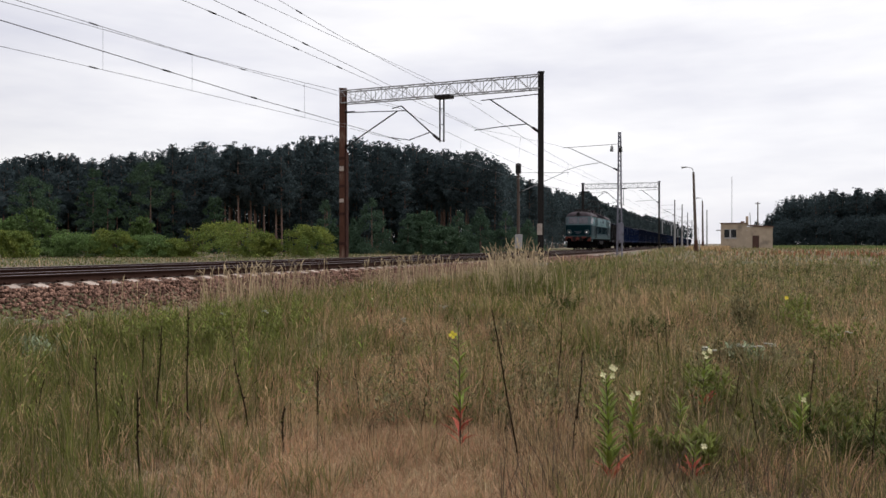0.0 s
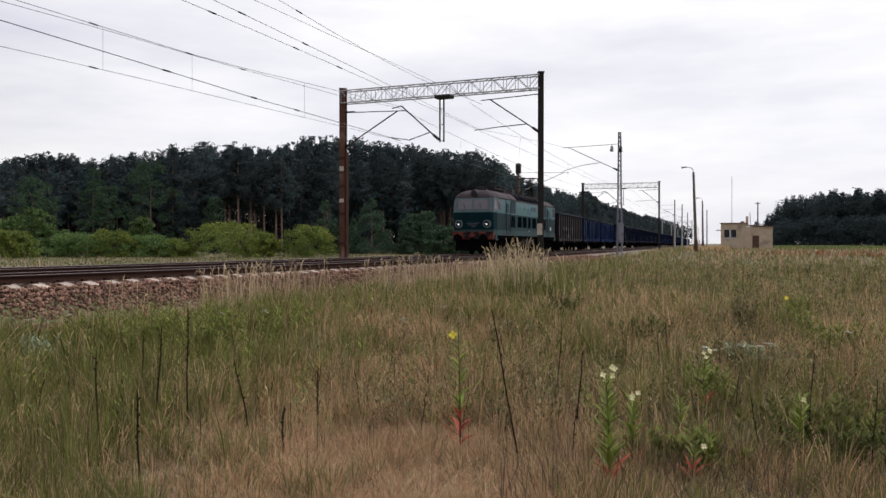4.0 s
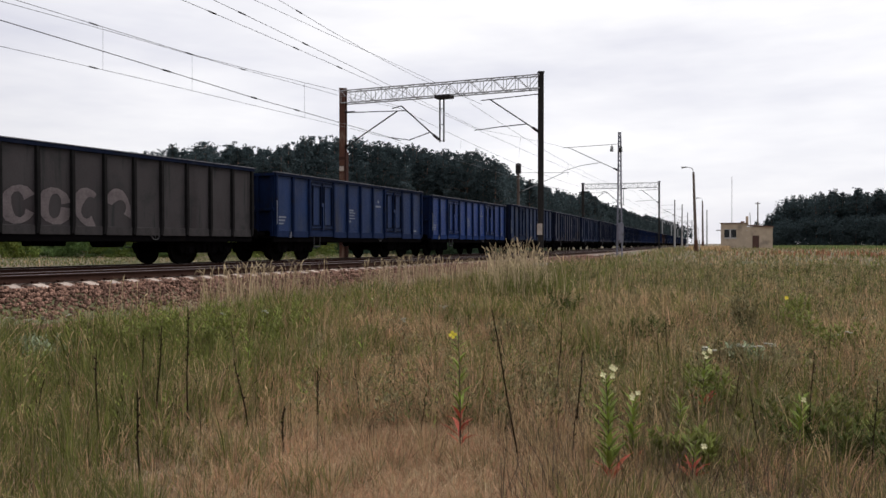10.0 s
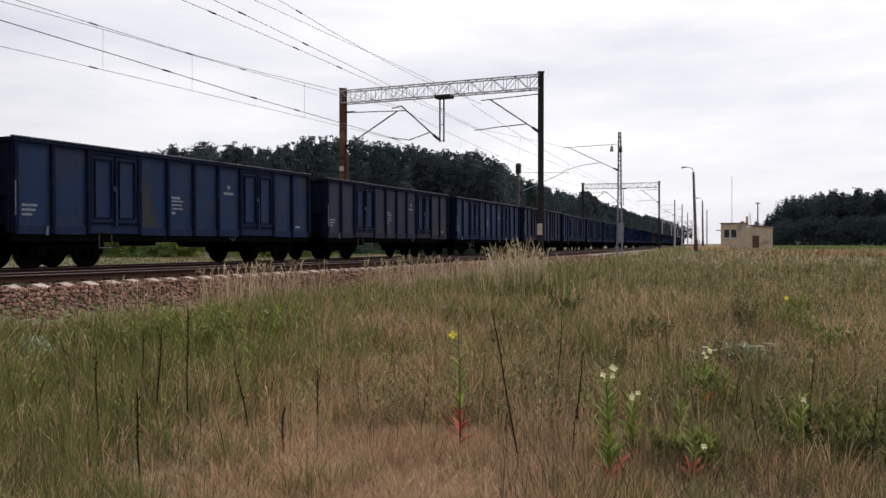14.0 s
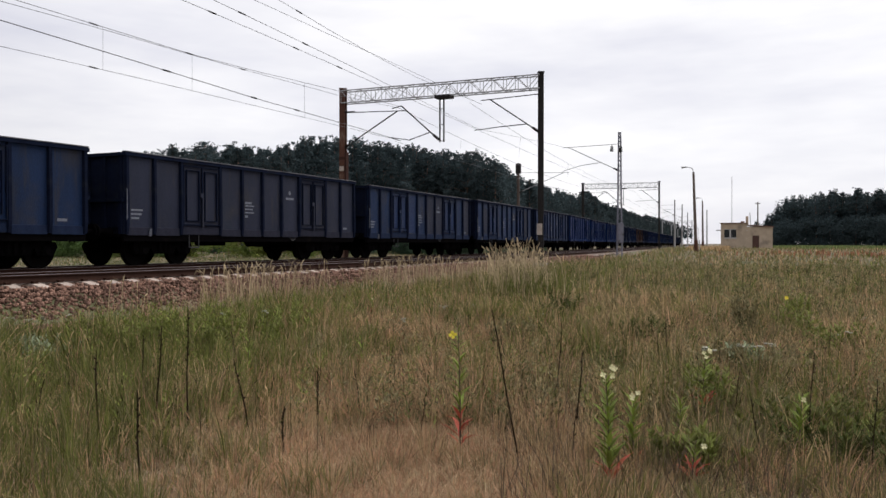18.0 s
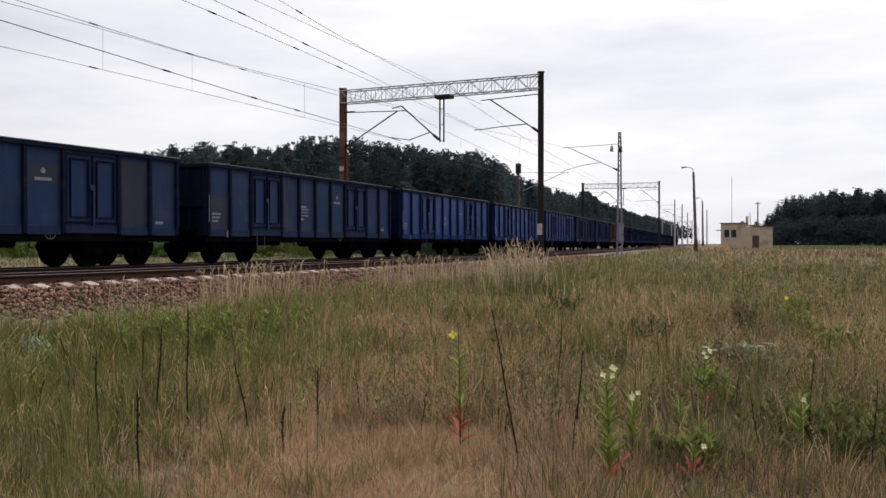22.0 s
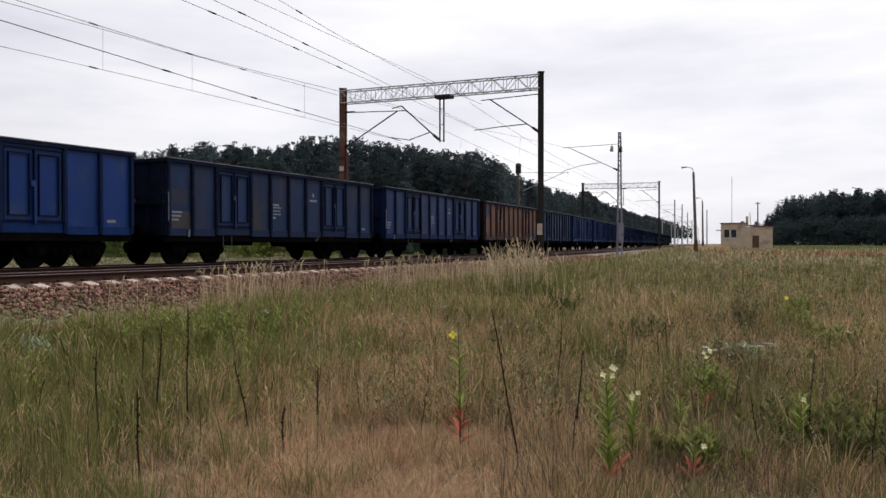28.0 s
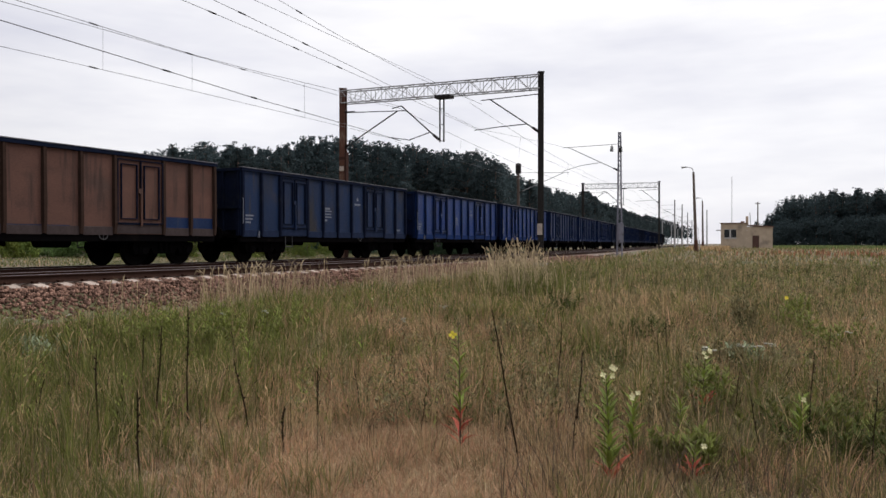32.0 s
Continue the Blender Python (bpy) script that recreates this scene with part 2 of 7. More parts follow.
def ground_z(x, y):
    """Height of the ground: the field lies 0.9 m under the rails near the camera and rises to rail level farther off."""
    s, u = s_u(x, y)
    x, y = np.atleast_1d(x), np.atleast_1d(y)
    r = np.hypot(x, y)
    right = -0.92 + 0.5 * ramp(r, 16, 50) + 0.34 * ramp(r, 50, 110)
    right = right + 0.05 * np.sin(x * 0.7 + 1.3) * np.sin(y * 0.55) * (r < 60)
    left = -0.42 + 0.05 * np.sin(x * 0.11) * np.sin(y * 0.13)
    side = np.where(u > 2, right, left)
    bed = -0.36
    # ballast shoulders fall at 1 : 1.4
    dist = np.maximum(u - (NEAR_U + 1.95), -2.0 - u)
    z = bed - np.clip(dist, 0, None) / 1.4
    return np.where(dist <= 0, bed, np.maximum(z, side))


def ground():
    w = np.concatenate([-np.geomspace(70, 3500, 34)[::-1], np.arange(-68, 70.1, 0.7), np.geomspace(73, 3500, 34)])
    h = np.concatenate([-np.geomspace(3, 3000, 22)[::-1], np.arange(-2, 100, 0.7), np.geomspace(101, 4500, 50)])
    gx, gy = np.meshgrid(w, h)
    co = np.stack([gx.ravel(), gy.ravel(), ground_z(gx.ravel(), gy.ravel())], 1)
    nw, nh = len(w), len(h)
    i = (np.arange(nh - 1)[:, None] * nw + np.arange(nw - 1)[None]).ravel()
    tris = np.concatenate([np.stack([i, i + 1, i + nw + 1], 1), np.stack([i, i + nw + 1, i + nw], 1)])
    me = tri_mesh("ground", co, tris, M["soil"])
    me.shade_smooth()
    tagged(new("ground", me), "sandy brown meadow soil with thin turf", "ground", kind="structure")


ground()


# ---------------------------------------------------------------- tracks
def strip_along(profile, s0, s1, step, u, mat, name):
    """A bar of a constant section (list of u, z) along the track."""
    ss = np.arange(s0, s1 + step, step)
    k = len(profile)
    co, tris = [], []
    for s in ss:
        for pu, pz in profile:
            x, y, _ = track(float(s), u + pu)
            co.append((x, y, pz))
    for a in range(len(ss) - 1):
        for j in range(k):
            p, q = a * k + j, a * k + (j + 1) % k
            tris += [(p, q, q + k), (p, q + k, p + k)]
    return tri_mesh(name, co, tris, mat)


def tracks():
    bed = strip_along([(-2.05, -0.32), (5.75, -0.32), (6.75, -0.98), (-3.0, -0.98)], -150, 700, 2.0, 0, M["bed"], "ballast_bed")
    bed_ob = tagged(new("ballast_bed", bed), "reddish-brown ballast under two tracks, darkened for shaded stone gaps", "ballast", kind="structure")
    for name, u in (("track_far", 0.0), ("track_near", NEAR_U)):
        t = tagged(empty(name), "railway track with rusty rails on concrete sleepers", "railway track", kind="structure")
        for side in (-0.752, 0.752):
            web = [(-0.075, -0.172), (0.075, -0.172), (0.075, -0.16), (0.012, -0.14), (0.012, -0.045), (0.036, -0.03), (0.036, -0.004), (-0.036, -0.004), (-0.036, -0.03), (-0.012, -0.045), (-0.012, -0.14), (-0.075, -0.16)]
            part("rail", strip_along(web, -150, 700, 2.0, u + side, M["rail"], "rail"), None, t, "rusty brown steel rail")
            part("rail_head", strip_along([(-0.034, -0.004), (0.034, -0.004), (0.028, 0.003), (-0.028, 0.003)], -150, 700, 2.0, u + side, M["railhead"], "rail_head"), None, t, "worn running surface of the rail")
    return bed_ob


tracks()


# ---------------------------------------------------------------- overhead line
M["lilac_steel"] = material("weathered_lilac_grey_steel", (0.17, 0.17, 0.21), 0.75, vary=0.3, scale=4, stain=(0.07, 0.06, 0.06), stain_at=(0.55, 0.7), spec=0.2)
M["plate_pale"] = material("pale_enamel_plate", (0.4, 0.34, 0.3), 0.7, vary=0.3, scale=8)


def lattice(bm, a, b, depth, width, n):
    """A square lattice girder from a to b: four chords with zigzag bracing."""
    a, b = Vector(a), Vector(b)
    d = (b - a).normalized()
    side = d.cross(Vector((0, 0, 1))).normalized() * width / 2
    up = Vector((0, 0, depth / 2))
    for sy in (-1, 1):
        for sz in (-1, 1):
            o = side * sy + up * sz
            rod(bm, a + o, b + o, 0.032, n=4)
    for i in range(n):
        p, q = a.lerp(b, i / n), a.lerp(b, (i + 1) / n)
        for sy in (-1, 1):
            o = side * sy
            k = 1 if i % 2 else -1
            rod(bm, p + o - up * k, q + o + up * k, 0.016, n=4)
            rod(bm, p + o - up, p + o + up, 0.016, n=4)
        rod(bm, p - side + up, q + side + up, 0.014, n=4)
        rod(bm, p - side - up, q + side - up, 0.014, n=4)
    return bm


def cantilever(parent, base, tip, z_low, z_top, mat, stub=False, steady=True, arm_from=0.36, arm_end=None, dip=0.12):
    """A bracket from a post (base x, y) to over the wire (tip x, y): top tube, strut, steady arm and insulator."""
    bx, by = base
    tx, ty = tip
    low, top = Vector((bx, by, z_low)), Vector((tx, ty, z_top))
    flat = Vector((tx - bx, ty - by, 0)).normalized()
    arm = empty("bracket")
    arm.parent = parent
    part("strut", rod(bmesh.new(), low, top, 0.035), mat, arm)
    hang = Vector((bx, by, z_top + 0.12))
    if stub:
        part("top_tube", rod(bmesh.new(), top, top + flat * 0.55 - Vector((0, 0, 0.1)), 0.028), mat, arm)
    else:
        part("top_tube", rod(bmesh.new(), hang, top + flat * 0.5, 0.025), mat, arm)
    if steady:
        mid = low.lerp(top, arm_from)
        end = Vector(arm_end) if arm_end else Vector((tx, ty, z_low + 0.1)) + flat * 0.5
        bend = mid.lerp(end, 0.5) + Vector((0, 0, dip))
        part("steady_arm", rod(rod(bmesh.new(), mid, bend, 0.026), bend, end, 0.022), mat, arm)
    d = (top - low).normalized()
    ins = bmesh.new()
    rod(ins, low + d * 0.08, low + d * 0.5, 0.06, 0.06, 8)
    for i in range(4):
        c = low + d * (0.12 + 0.1 * i)
        rod(ins, c, c + d * 0.04, 0.09, 0.06, 8)
    part("insulator", ins, M["darksteel"], arm, "ribbed dark insulator")
    return arm


def tapered_post(parent, x, y, z0, z1, r0, r1, mat, name="post", label="", n=8):
    return part(name, rod(bmesh.new(), (x, y, z0), (x, y, z1), r0, r1, n), mat, parent, label)


def portal(s, mat_l, mat_r, top, label, ul=-3.35, ur=7.7, sl=0.0):
    p = tagged(empty("catenary_portal"), label, "catenary portal", "portals over the line")
    lx, ly, _ = track(s, ul)
    rx, ry, _ = track(s, ur)
    for (x, y), mt, w in (((lx, ly), mat_l, 0.15), ((rx, ry), mat_r, 0.105)):
        bm = bmesh.new()
        prism(bm, [(-w, -0.16), (w, -0.16), (w, -0.12), (0.03, -0.12), (0.03, 0.12), (w, 0.12), (w, 0.16), (-w, 0.16), (-w, 0.12), (-0.03, 0.12), (-0.03, -0.12), (-w, -0.12)], 2, -0.6, top)
        part("post_cap", box(bmesh.new(), x - w - 0.05, x + w + 0.05, y - 0.2, y + 0.2, top, top + 0.07), mt, p)
        part("post", bm, mt, p, m=Matrix.Translation((x, y, 0)) @ Matrix.Rotation(-track(s)[2], 4, "Z"))
        bm = bmesh.new()
        box(bm, -0.35, 0.35, -0.35, 0.35, -0.9, -0.28, 0.03)
        part("footing", bm, M["concrete"], p, m=Matrix.Translation((x, y, 0)))
    a, b = Vector((lx, ly, top - 0.42)), Vector((rx, ry, top - 0.42))
    part("girder", lattice(bmesh.new(), a, b, 0.66, 0.5, 18), M["steel"], p, "pale grey lattice girder")
    # hanging post between the tracks; brackets on it, on the far post and on the near post
    u0 = 2.45
    hx, hy, _ = track(s, u0)
    hang = empty("hanging_post")
    hang.parent = p
    part("head_plate", box(bmesh.new(), -0.3, 0.55, -0.28, 0.28, top - 0.88, top - 0.72), M["darksteel"], hang, m=Matrix.Translation((hx, hy, 0)) @ Matrix.Rotation(-track(s)[2], 4, "Z"))
    for o in (-0.11, 0.11):
        x, y, _ = track(s, u0 + o)
        part("tube", rod(bmesh.new(), (x, y, top - 0.8), (x, y, top - 3.1), 0.04, n=6), M["darksteel"], hang)
    for zz in (top - 3.05, top - 2.2, top - 1.4):
        part("rung", rod(bmesh.new(), (*track(s, u0 - 0.11)[:2], zz), (*track(s, u0 + 0.11)[:2], zz), 0.02, n=4), M["darksteel"], hang)
    cantilever(p, track(s, u0 - 0.12)[:2], track(s, 0.15)[:2], top - 3.02, top - 1.1, M["darksteel"], stub=True, arm_from=0.24, arm_end=(*track(s, -0.6)[:2], top - 2.7), dip=-0.28)
    cantilever(p, (lx, ly), track(s, -0.1)[:2], top - 3.18, top - 1.36, M["darksteel"], steady=False)
    part("tie_stub", rod(bmesh.new(), (lx, ly, top - 1.22), (*track(s, ul + 0.7)[:2], top - 1.23), 0.05, n=6), M["darksteel"], p)
    cantilever(p, (rx, ry), track(s, NEAR_U + 1.1)[:2], top - 2.92, top - 1.12, M["darksteel"], arm_from=0.27, arm_end=(*track(s, NEAR_U + 0.25)[:2], top - 2.6), dip=0.02)
    return p


M["rust_strip"] = material("dark_rusty_channel", (0.05, 0.026, 0.022), 0.9, vary=0.4, scale=4, spec=0.05)
gate = portal(-3.0, M["rust"], M["darksteel"], 9.0, "steel catenary portal with lattice girder over two tracks")
gx, gy, gth = track(-3.0, -3.35)
part("back_channel", prism(bmesh.new(), [(0.155, -0.13), (0.27, -0.13), (0.27, 0.1), (0.235, 0.1), (0.235, -0.1), (0.19, -0.1), (0.19, 0.1), (0.155, 0.1)], 2, -0.3, 5.6), M["rust_strip"], gate, "dark rusty stiffening channel", m=Matrix.Translation((gx, gy, 0)) @ Matrix.Rotation(-gth, 4, "Z"))
for bz in (0.6, 2.2, 3.7, 5.2):
    part("batten", box(bmesh.new(), -0.16, 0.28, -0.19, -0.162, bz, bz + 0.16), M["rust_strip"], gate, m=Matrix.Translation((gx, gy, 0)) @ Matrix.Rotation(-gth, 4, "Z"))
for mark_u, mark_z, mark_h in ((7.7, 1.1, 0.55), (-3.35, 4.6, 0.25), (-3.35, 2.9, 0.2)):
    mx, my, mth = track(-3.0, mark_u)
    part("marker_plate", box(bmesh.new(), -0.13, 0.13, -0.185, -0.165, mark_z, mark_z + mark_h), M["plate_pale"], gate, "pale enamel marker plate", m=Matrix.Translation((mx, my, 0)) @ Matrix.Rotation(-mth, 4, "Z"))
portal(70.0, M["darksteel"], M["darksteel"], 9.0, "distant steel catenary portal with lattice girder", -2.95, 7.28)
for s_p in (260.0, 330.0, 400.0):
    portal(s_p, M["steel"], M["steel"], 9.0, "far catenary portal in grey steel", -2.95, 7.28)


def side_post(s, u, top, mat, label, arm_to, lattice_post=False):
    p = tagged(empty("catenary_post"), label, "catenary post", "single posts beside the line")
    x, y, th = track(s, u)
    z0 = float(ground_z(x, y)[0]) - 0.3
    if lattice_post:
        # two channels that stand closer at the top, laced together, solid above
        leg = lambda sx, z: Vector((sx * float(np.interp(z, [z0, 5.0, top], [0.2, 0.11, 0.07])), 0, z))
        bm = bmesh.new()
        for sx in (-1, 1):
            for za, zb in ((z0, 5.0), (5.0, top)):
                rod(bm, leg(sx, za), leg(sx, zb), 0.065, 0.06, 4)
        for i, zz in enumerate(np.arange(z0 + 0.5, top - 0.3, 0.36)):
            k = -1 if i % 2 else 1
            rod(bm, leg(-k, zz), leg(k, zz + 0.36), 0.022, n=4)
        part("post", bm, mat, p, m=Matrix.Translation((x, y, 0)))
        for dx, dz in ((-0.62, -1.35), (0.05, -1.35)):
            ins = bmesh.new()
            for k in range(4):
                rod(ins, (x + dx, y - 0.15, top + dz - 0.1 + k * 0.1), (x + dx, y - 0.15, top + dz - 0.03 + k * 0.1), 0.17 - 0.02 * k, 0.1, 8)
            rod(ins, (x + dx, y - 0.15, top + dz), (x + dx, y - 0.15, top - 0.95), 0.025, n=5)
            part("insulator", ins, M["darksteel"], p, "dark ribbed insulator")
    else:
        tapered_post(p, x, y, z0, top, 0.18, 0.12, mat)
        part("post_cap", rod(bmesh.new(), (x, y, top), (x, y, top + 0.1), 0.15, 0.1, 8), M["darksteel"], p)
    cantilever(p, (x, y), track(s, arm_to)[:2], top - 2.9, top - 1.0, M["steel"])
    return p, x, y


post_a, pax, pay = side_post(19.2, 7.84, 9.0, M["lilac_steel"], "grey laced steel catenary post with bracket and cabinet", NEAR_U, True)
part("cabinet", box(bmesh.new(), -0.2, 0.2, -0.46, -0.24, 0.75, 2.2, 0.02), M["lilac_steel"], post_a, "blue-grey switch cabinet", m=Matrix.Translation((pax, pay, 0)))
post_b, pbx, pby = side_post(37.2, -4.5, 8.7, M["wood_brown"], "brown-stained catenary post with a pale base box", 0.1)
part("head_box", box(bmesh.new(), -0.27, 0.27, -0.22, 0.22, 7.75, 8.72, 0.03), M["darksteel"], post_b, "dark box round the head of the post", m=Matrix.Translation((pbx, pby, 0)))
part("base_box", box(bmesh.new(), -0.35, 0.35, -0.3, 0.3, 0.2, 1.6, 0.02), M["concrete"], post_b, m=Matrix.Translation((pbx, pby - 0.35, 0)))
for s_p, u_p in ((119.0, 7.25), (138.4, 7.96), (189.0, 7.73)):
    side_post(s_p, u_p, 9.0, M["concrete"], "far grey concrete catenary post", NEAR_U)


def wire(name, pts, r, label, group="overhead wires"):
    cu = bpy.data.curves.new(name, "CURVE")
    cu.dimensions, cu.bevel_depth, cu.bevel_resolution = "3D", r, 1
    sp = cu.splines.new("POLY")
    sp.points.add(len(pts) - 1)
    for p, v in zip(sp.points, pts):
        p.co = (*v, 1)
    cu.materials.append(M["wire"])
    return tagged(new(name, cu), label, "wire", group)


def span(sa, ua, za, sb, ub, zb, sag, n=14):
    a, b = Vector((*track(sa, ua)[:2], za)), Vector((*track(sb, ub)[:2], zb))
    return [a.lerp(b, i / n) + Vector((0, 0, -sag * 4 * (i / n) * (1 - i / n))) for i in range(n + 1)]


SUPPORTS = [-3.0, 70.0, 138.0, 190.0, 260.0, 330.0, 400.0]


def through_points(u, pts, n=12):
    """Wire points along the track through (s, z) pairs, smoothed by a straight or bowed run."""
    ss = np.linspace(pts[0][0], pts[-1][0], n * (len(pts) - 1) + 1)
    zz = np.interp(ss, [p[0] for p in pts], [p[1] for p in pts])
    return [Vector((*track(float(a), u)[:2], float(b))) for a, b in zip(ss, zz)]


def droppers(lower, upper, every=3):
    for k in range(2, len(lower) - 1, every):
        tagged(part("dropper_wire", rod(bmesh.new(), lower[k], upper[k], 0.005, n=4), M["wire"]), "thin dropper between the overhead wires", "wire", "dropper wires")


def clamps(parent, pts, at, r=0.03):
    """Small dark fittings on a wire, at fractions of its run."""
    for f in at:
        k = f * (len(pts) - 1)
        i = min(int(k), len(pts) - 2)
        a, d = pts[i].lerp(pts[i + 1], k - i), (pts[i + 1] - pts[i]).normalized()
        part("clamp", rod(bmesh.new(), a - d * 0.16, a + d * 0.16, r, r, 6), M["darksteel"], parent, "dark wire clamp")


def overhead():
    # the span over the camera's side, where two wire runs overlap: contact wires below, messengers above
    runs = ((0.1, [(-60, 8.0), (-26, 6.64), (-20, 6.41), (-15.5, 6.25), (-3, 6.08)], 0.014, "contact_wire", "thicker contact wire rising away from its track", (0.70, 0.78, 0.83)),
            (0.0, [(-60, 5.95), (-26, 5.97), (-15.4, 5.99), (-3, 6.1)], 0.008, "contact_wire", "thin contact wire over the far track", (0.65,)),
            (0.0, [(-60, 8.1), (-26, 7.34), (-22.6, 7.28), (-18.8, 7.24), (-15.4, 7.33), (-9.2, 7.62), (-3, 7.9)], 0.009, "messenger_wire", "sagging messenger wire over the far track", (0.65, 0.72)),
            (0.0, [(-60, 7.6), (-26, 7.18), (-22.6, 7.21), (-18.8, 7.22), (-15.4, 7.26), (-9.2, 7.42), (-3, 7.8)], 0.008, "messenger_wire", "second messenger wire over the far track", (0.77,)),
            (NEAR_U + 0.2, [(-60, 9.2), (-23.6, 7.27), (-19.1, 7.09), (-12.7, 6.83), (-2.5, 6.5), (8, 6.3), (69.5, 6.05)], 0.008, "contact_wire", "wire over the near track", (0.29, 0.32, 0.34)),
            (NEAR_U + 0.2, [(-60, 9.9), (-22.4, 7.6), (-18.4, 7.35), (-12.7, 7.02), (-2.5, 6.55), (8.7, 7.25), (19.2, 7.9)], 0.008, "contact_wire", "wire over the near track", (0.49, 0.53)),
            (NEAR_U + 0.2, [(-60, 8.9), (-20.6, 8.08), (-16, 7.97), (-10.7, 7.94), (-1.8, 7.9)], 0.007, "messenger_wire", "messenger wire over the near track", ()),
            (NEAR_U + 0.2, [(-60, 11.2), (-19.4, 8.4), (-16.4, 8.12), (-12.9, 7.9), (-9.6, 7.78), (-3, 7.88)], 0.008, "messenger_wire", "messenger wire over the near track", (0.73,)))
    hung = []
    for u, pts, r, name, label, at in runs:
        line = through_points(u, pts)
        hung.append(line)
        clamps(wire(name, line, r, label), line, at, 0.022 if r < 0.01 else 0.03)
    for s_d in (-22.6, -18.8, -12.0):
        lo, hi = [float(np.interp(s_d, *zip(*runs[k][1]))) for k in (1, 2)]
        x, y, _ = track(s_d)
        tagged(part("dropper_wire", rod(bmesh.new(), (x, y, lo - 0.03), (x, y, hi + 0.03), 0.005, n=4), M["wire"]), "thin dropper between the overhead wires", "wire", "dropper wires")
    for u in (0.0, NEAR_U):
        for i in range(len(SUPPORTS) - 1):
            a, b = SUPPORTS[i], SUPPORTS[i + 1]
            st = 0.2 if i % 2 else -0.2
            w1 = span(a, u + st, 6.05, b, u - st, 6.05, 0.02)
            w2 = span(a, u, 7.8, b, u, 7.8, 0.7)
            if i or u == 0.0:
                wire("contact_wire", w1, 0.009, "contact wire running on over the track")
            wire("messenger_wire", w2, 0.010, "sagging messenger wire running on over the track")
            if i < 2:
                droppers(w1, w2)


overhead()


# ---------------------------------------------------------------- train
M["blue"] = material("bright_blue_paint", (0.0022, 0.019, 0.105), 0.42, bump=0.012, vary=0.35, scale=1.3, stain=(0.012, 0.018, 0.05), stain_at=(0.56, 0.8), stretch=(1, 1, 0.35), spec=0.16, streak=(0.012, 0.030, 0.085))
M["blue2"] = material("faded_blue_paint", (0.0045, 0.016, 0.060), 0.5, bump=0.012, vary=0.35, scale=1.5, stain=(0.018, 0.018, 0.026), stain_at=(0.5, 0.75), stretch=(1, 1, 0.35), spec=0.14, streak=(0.016, 0.026, 0.058))
M["slate"] = material("dirty_blue_grey_paint", (0.0055, 0.016, 0.050), 0.6, bump=0.012, vary=0.3, scale=1.5, stain=(0.022, 0.020, 0.020), stain_at=(0.48, 0.7), stretch=(1, 1, 0.35), spec=0.13, streak=(0.020, 0.022, 0.034))
M["pale_slate"] = material("dusty_slate_paint", (0.0065, 0.018, 0.056), 0.62, bump=0.012, vary=0.3, scale=1.5, stain=(0.020, 0.022, 0.04), stain_at=(0.5, 0.72), stretch=(1, 1, 0.35), spec=0.13, streak=(0.026, 0.032, 0.055))
M["greyw"] = material("dirty_grey_paint", (0.016, 0.019, 0.036), 0.65, bump=0.012, vary=0.3, scale=1.5, stain=(0.015, 0.02, 0.034), stain_at=(0.55, 0.75), stretch=(1, 1, 0.35), spec=0.13, streak=(0.026, 0.026, 0.034))
M["brown"] = material("dusty_brown_paint", (0.037, 0.033, 0.035), 0.8, vary=0.25, scale=1.3, stain=(0.028, 0.023, 0.025), stain_at=(0.5, 0.75), stretch=(1, 1, 0.5), spec=0.1, streak=(0.017, 0.018, 0.019))
M["orange"] = material("rust_orange_bare_steel", (0.088, 0.044, 0.034), 0.85, vary=0.25, scale=1.5, stain=(0.055, 0.038, 0.032), stain_at=(0.5, 0.75), stretch=(0.4, 1, 1), spec=0.2, streak=(0.045, 0.026, 0.022))
M["grimy_steel"] = material("grimy_steel_fittings", (0.045, 0.045, 0.048), 0.7, vary=0.3, scale=6, spec=0.1)
M["dust"] = material("dust_covered_rail", (0.15, 0.15, 0.17), 0.85, vary=0.3, scale=2, stain=(0.03, 0.03, 0.035), stain_at=(0.5, 0.7), spec=0.1)
M["darkrust"] = material("dark_rusted_steel", (0.03, 0.017, 0.013), 0.9, vary=0.3, scale=3, spec=0.1)
# dark rib and end-wall colours: shade painted in together with grime
M["shaded_bluepost"] = material("grimy_shade_dark_blue", (0.0045, 0.011, 0.038), 0.75, vary=0.35, scale=2.5, stain=(0.008, 0.010, 0.02), stain_at=(0.5, 0.7), spec=0.05)
M["sooty"] = material("soot_and_shade_dark_steel", (0.0065, 0.0095, 0.022), 0.85, vary=0.4, scale=2.5, stain=(0.012, 0.014, 0.022), stain_at=(0.5, 0.7), spec=0.02)
for paint, shade in (("blue", (0.006, 0.019, 0.075)), ("blue2", (0.009, 0.017, 0.048)), ("slate", (0.011, 0.018, 0.042)), ("pale_slate", (0.012, 0.020, 0.046)), ("greyw", (0.020, 0.021, 0.033)), ("brown", (0.034, 0.031, 0.032)), ("orange", (0.045, 0.034, 0.034))):
    M[paint + "_dusty"] = material("dust_caked_" + paint + "_paint", shade, 0.85, vary=0.4, scale=3.5, stain=(0.034, 0.031, 0.030), stain_at=(0.56, 0.78), stretch=(1, 1, 0.6), spec=0.06)
# black for brown wagon's ribs and some ends: grime plus painted shade
M["shade_grime"] = material("black_grime_and_shade", (0.011, 0.0105, 0.011), 0.9, vary=0.35, scale=3, spec=0.03)
# running gear: near-black base colours add the deep shade below the train to grime
M["under"] = material("grimy_shade_black_underframe", (0.004, 0.0036, 0.004), 0.95, vary=0.35, scale=3, stain=(0.010, 0.008, 0.007), stain_at=(0.6, 0.8), spec=0.0)
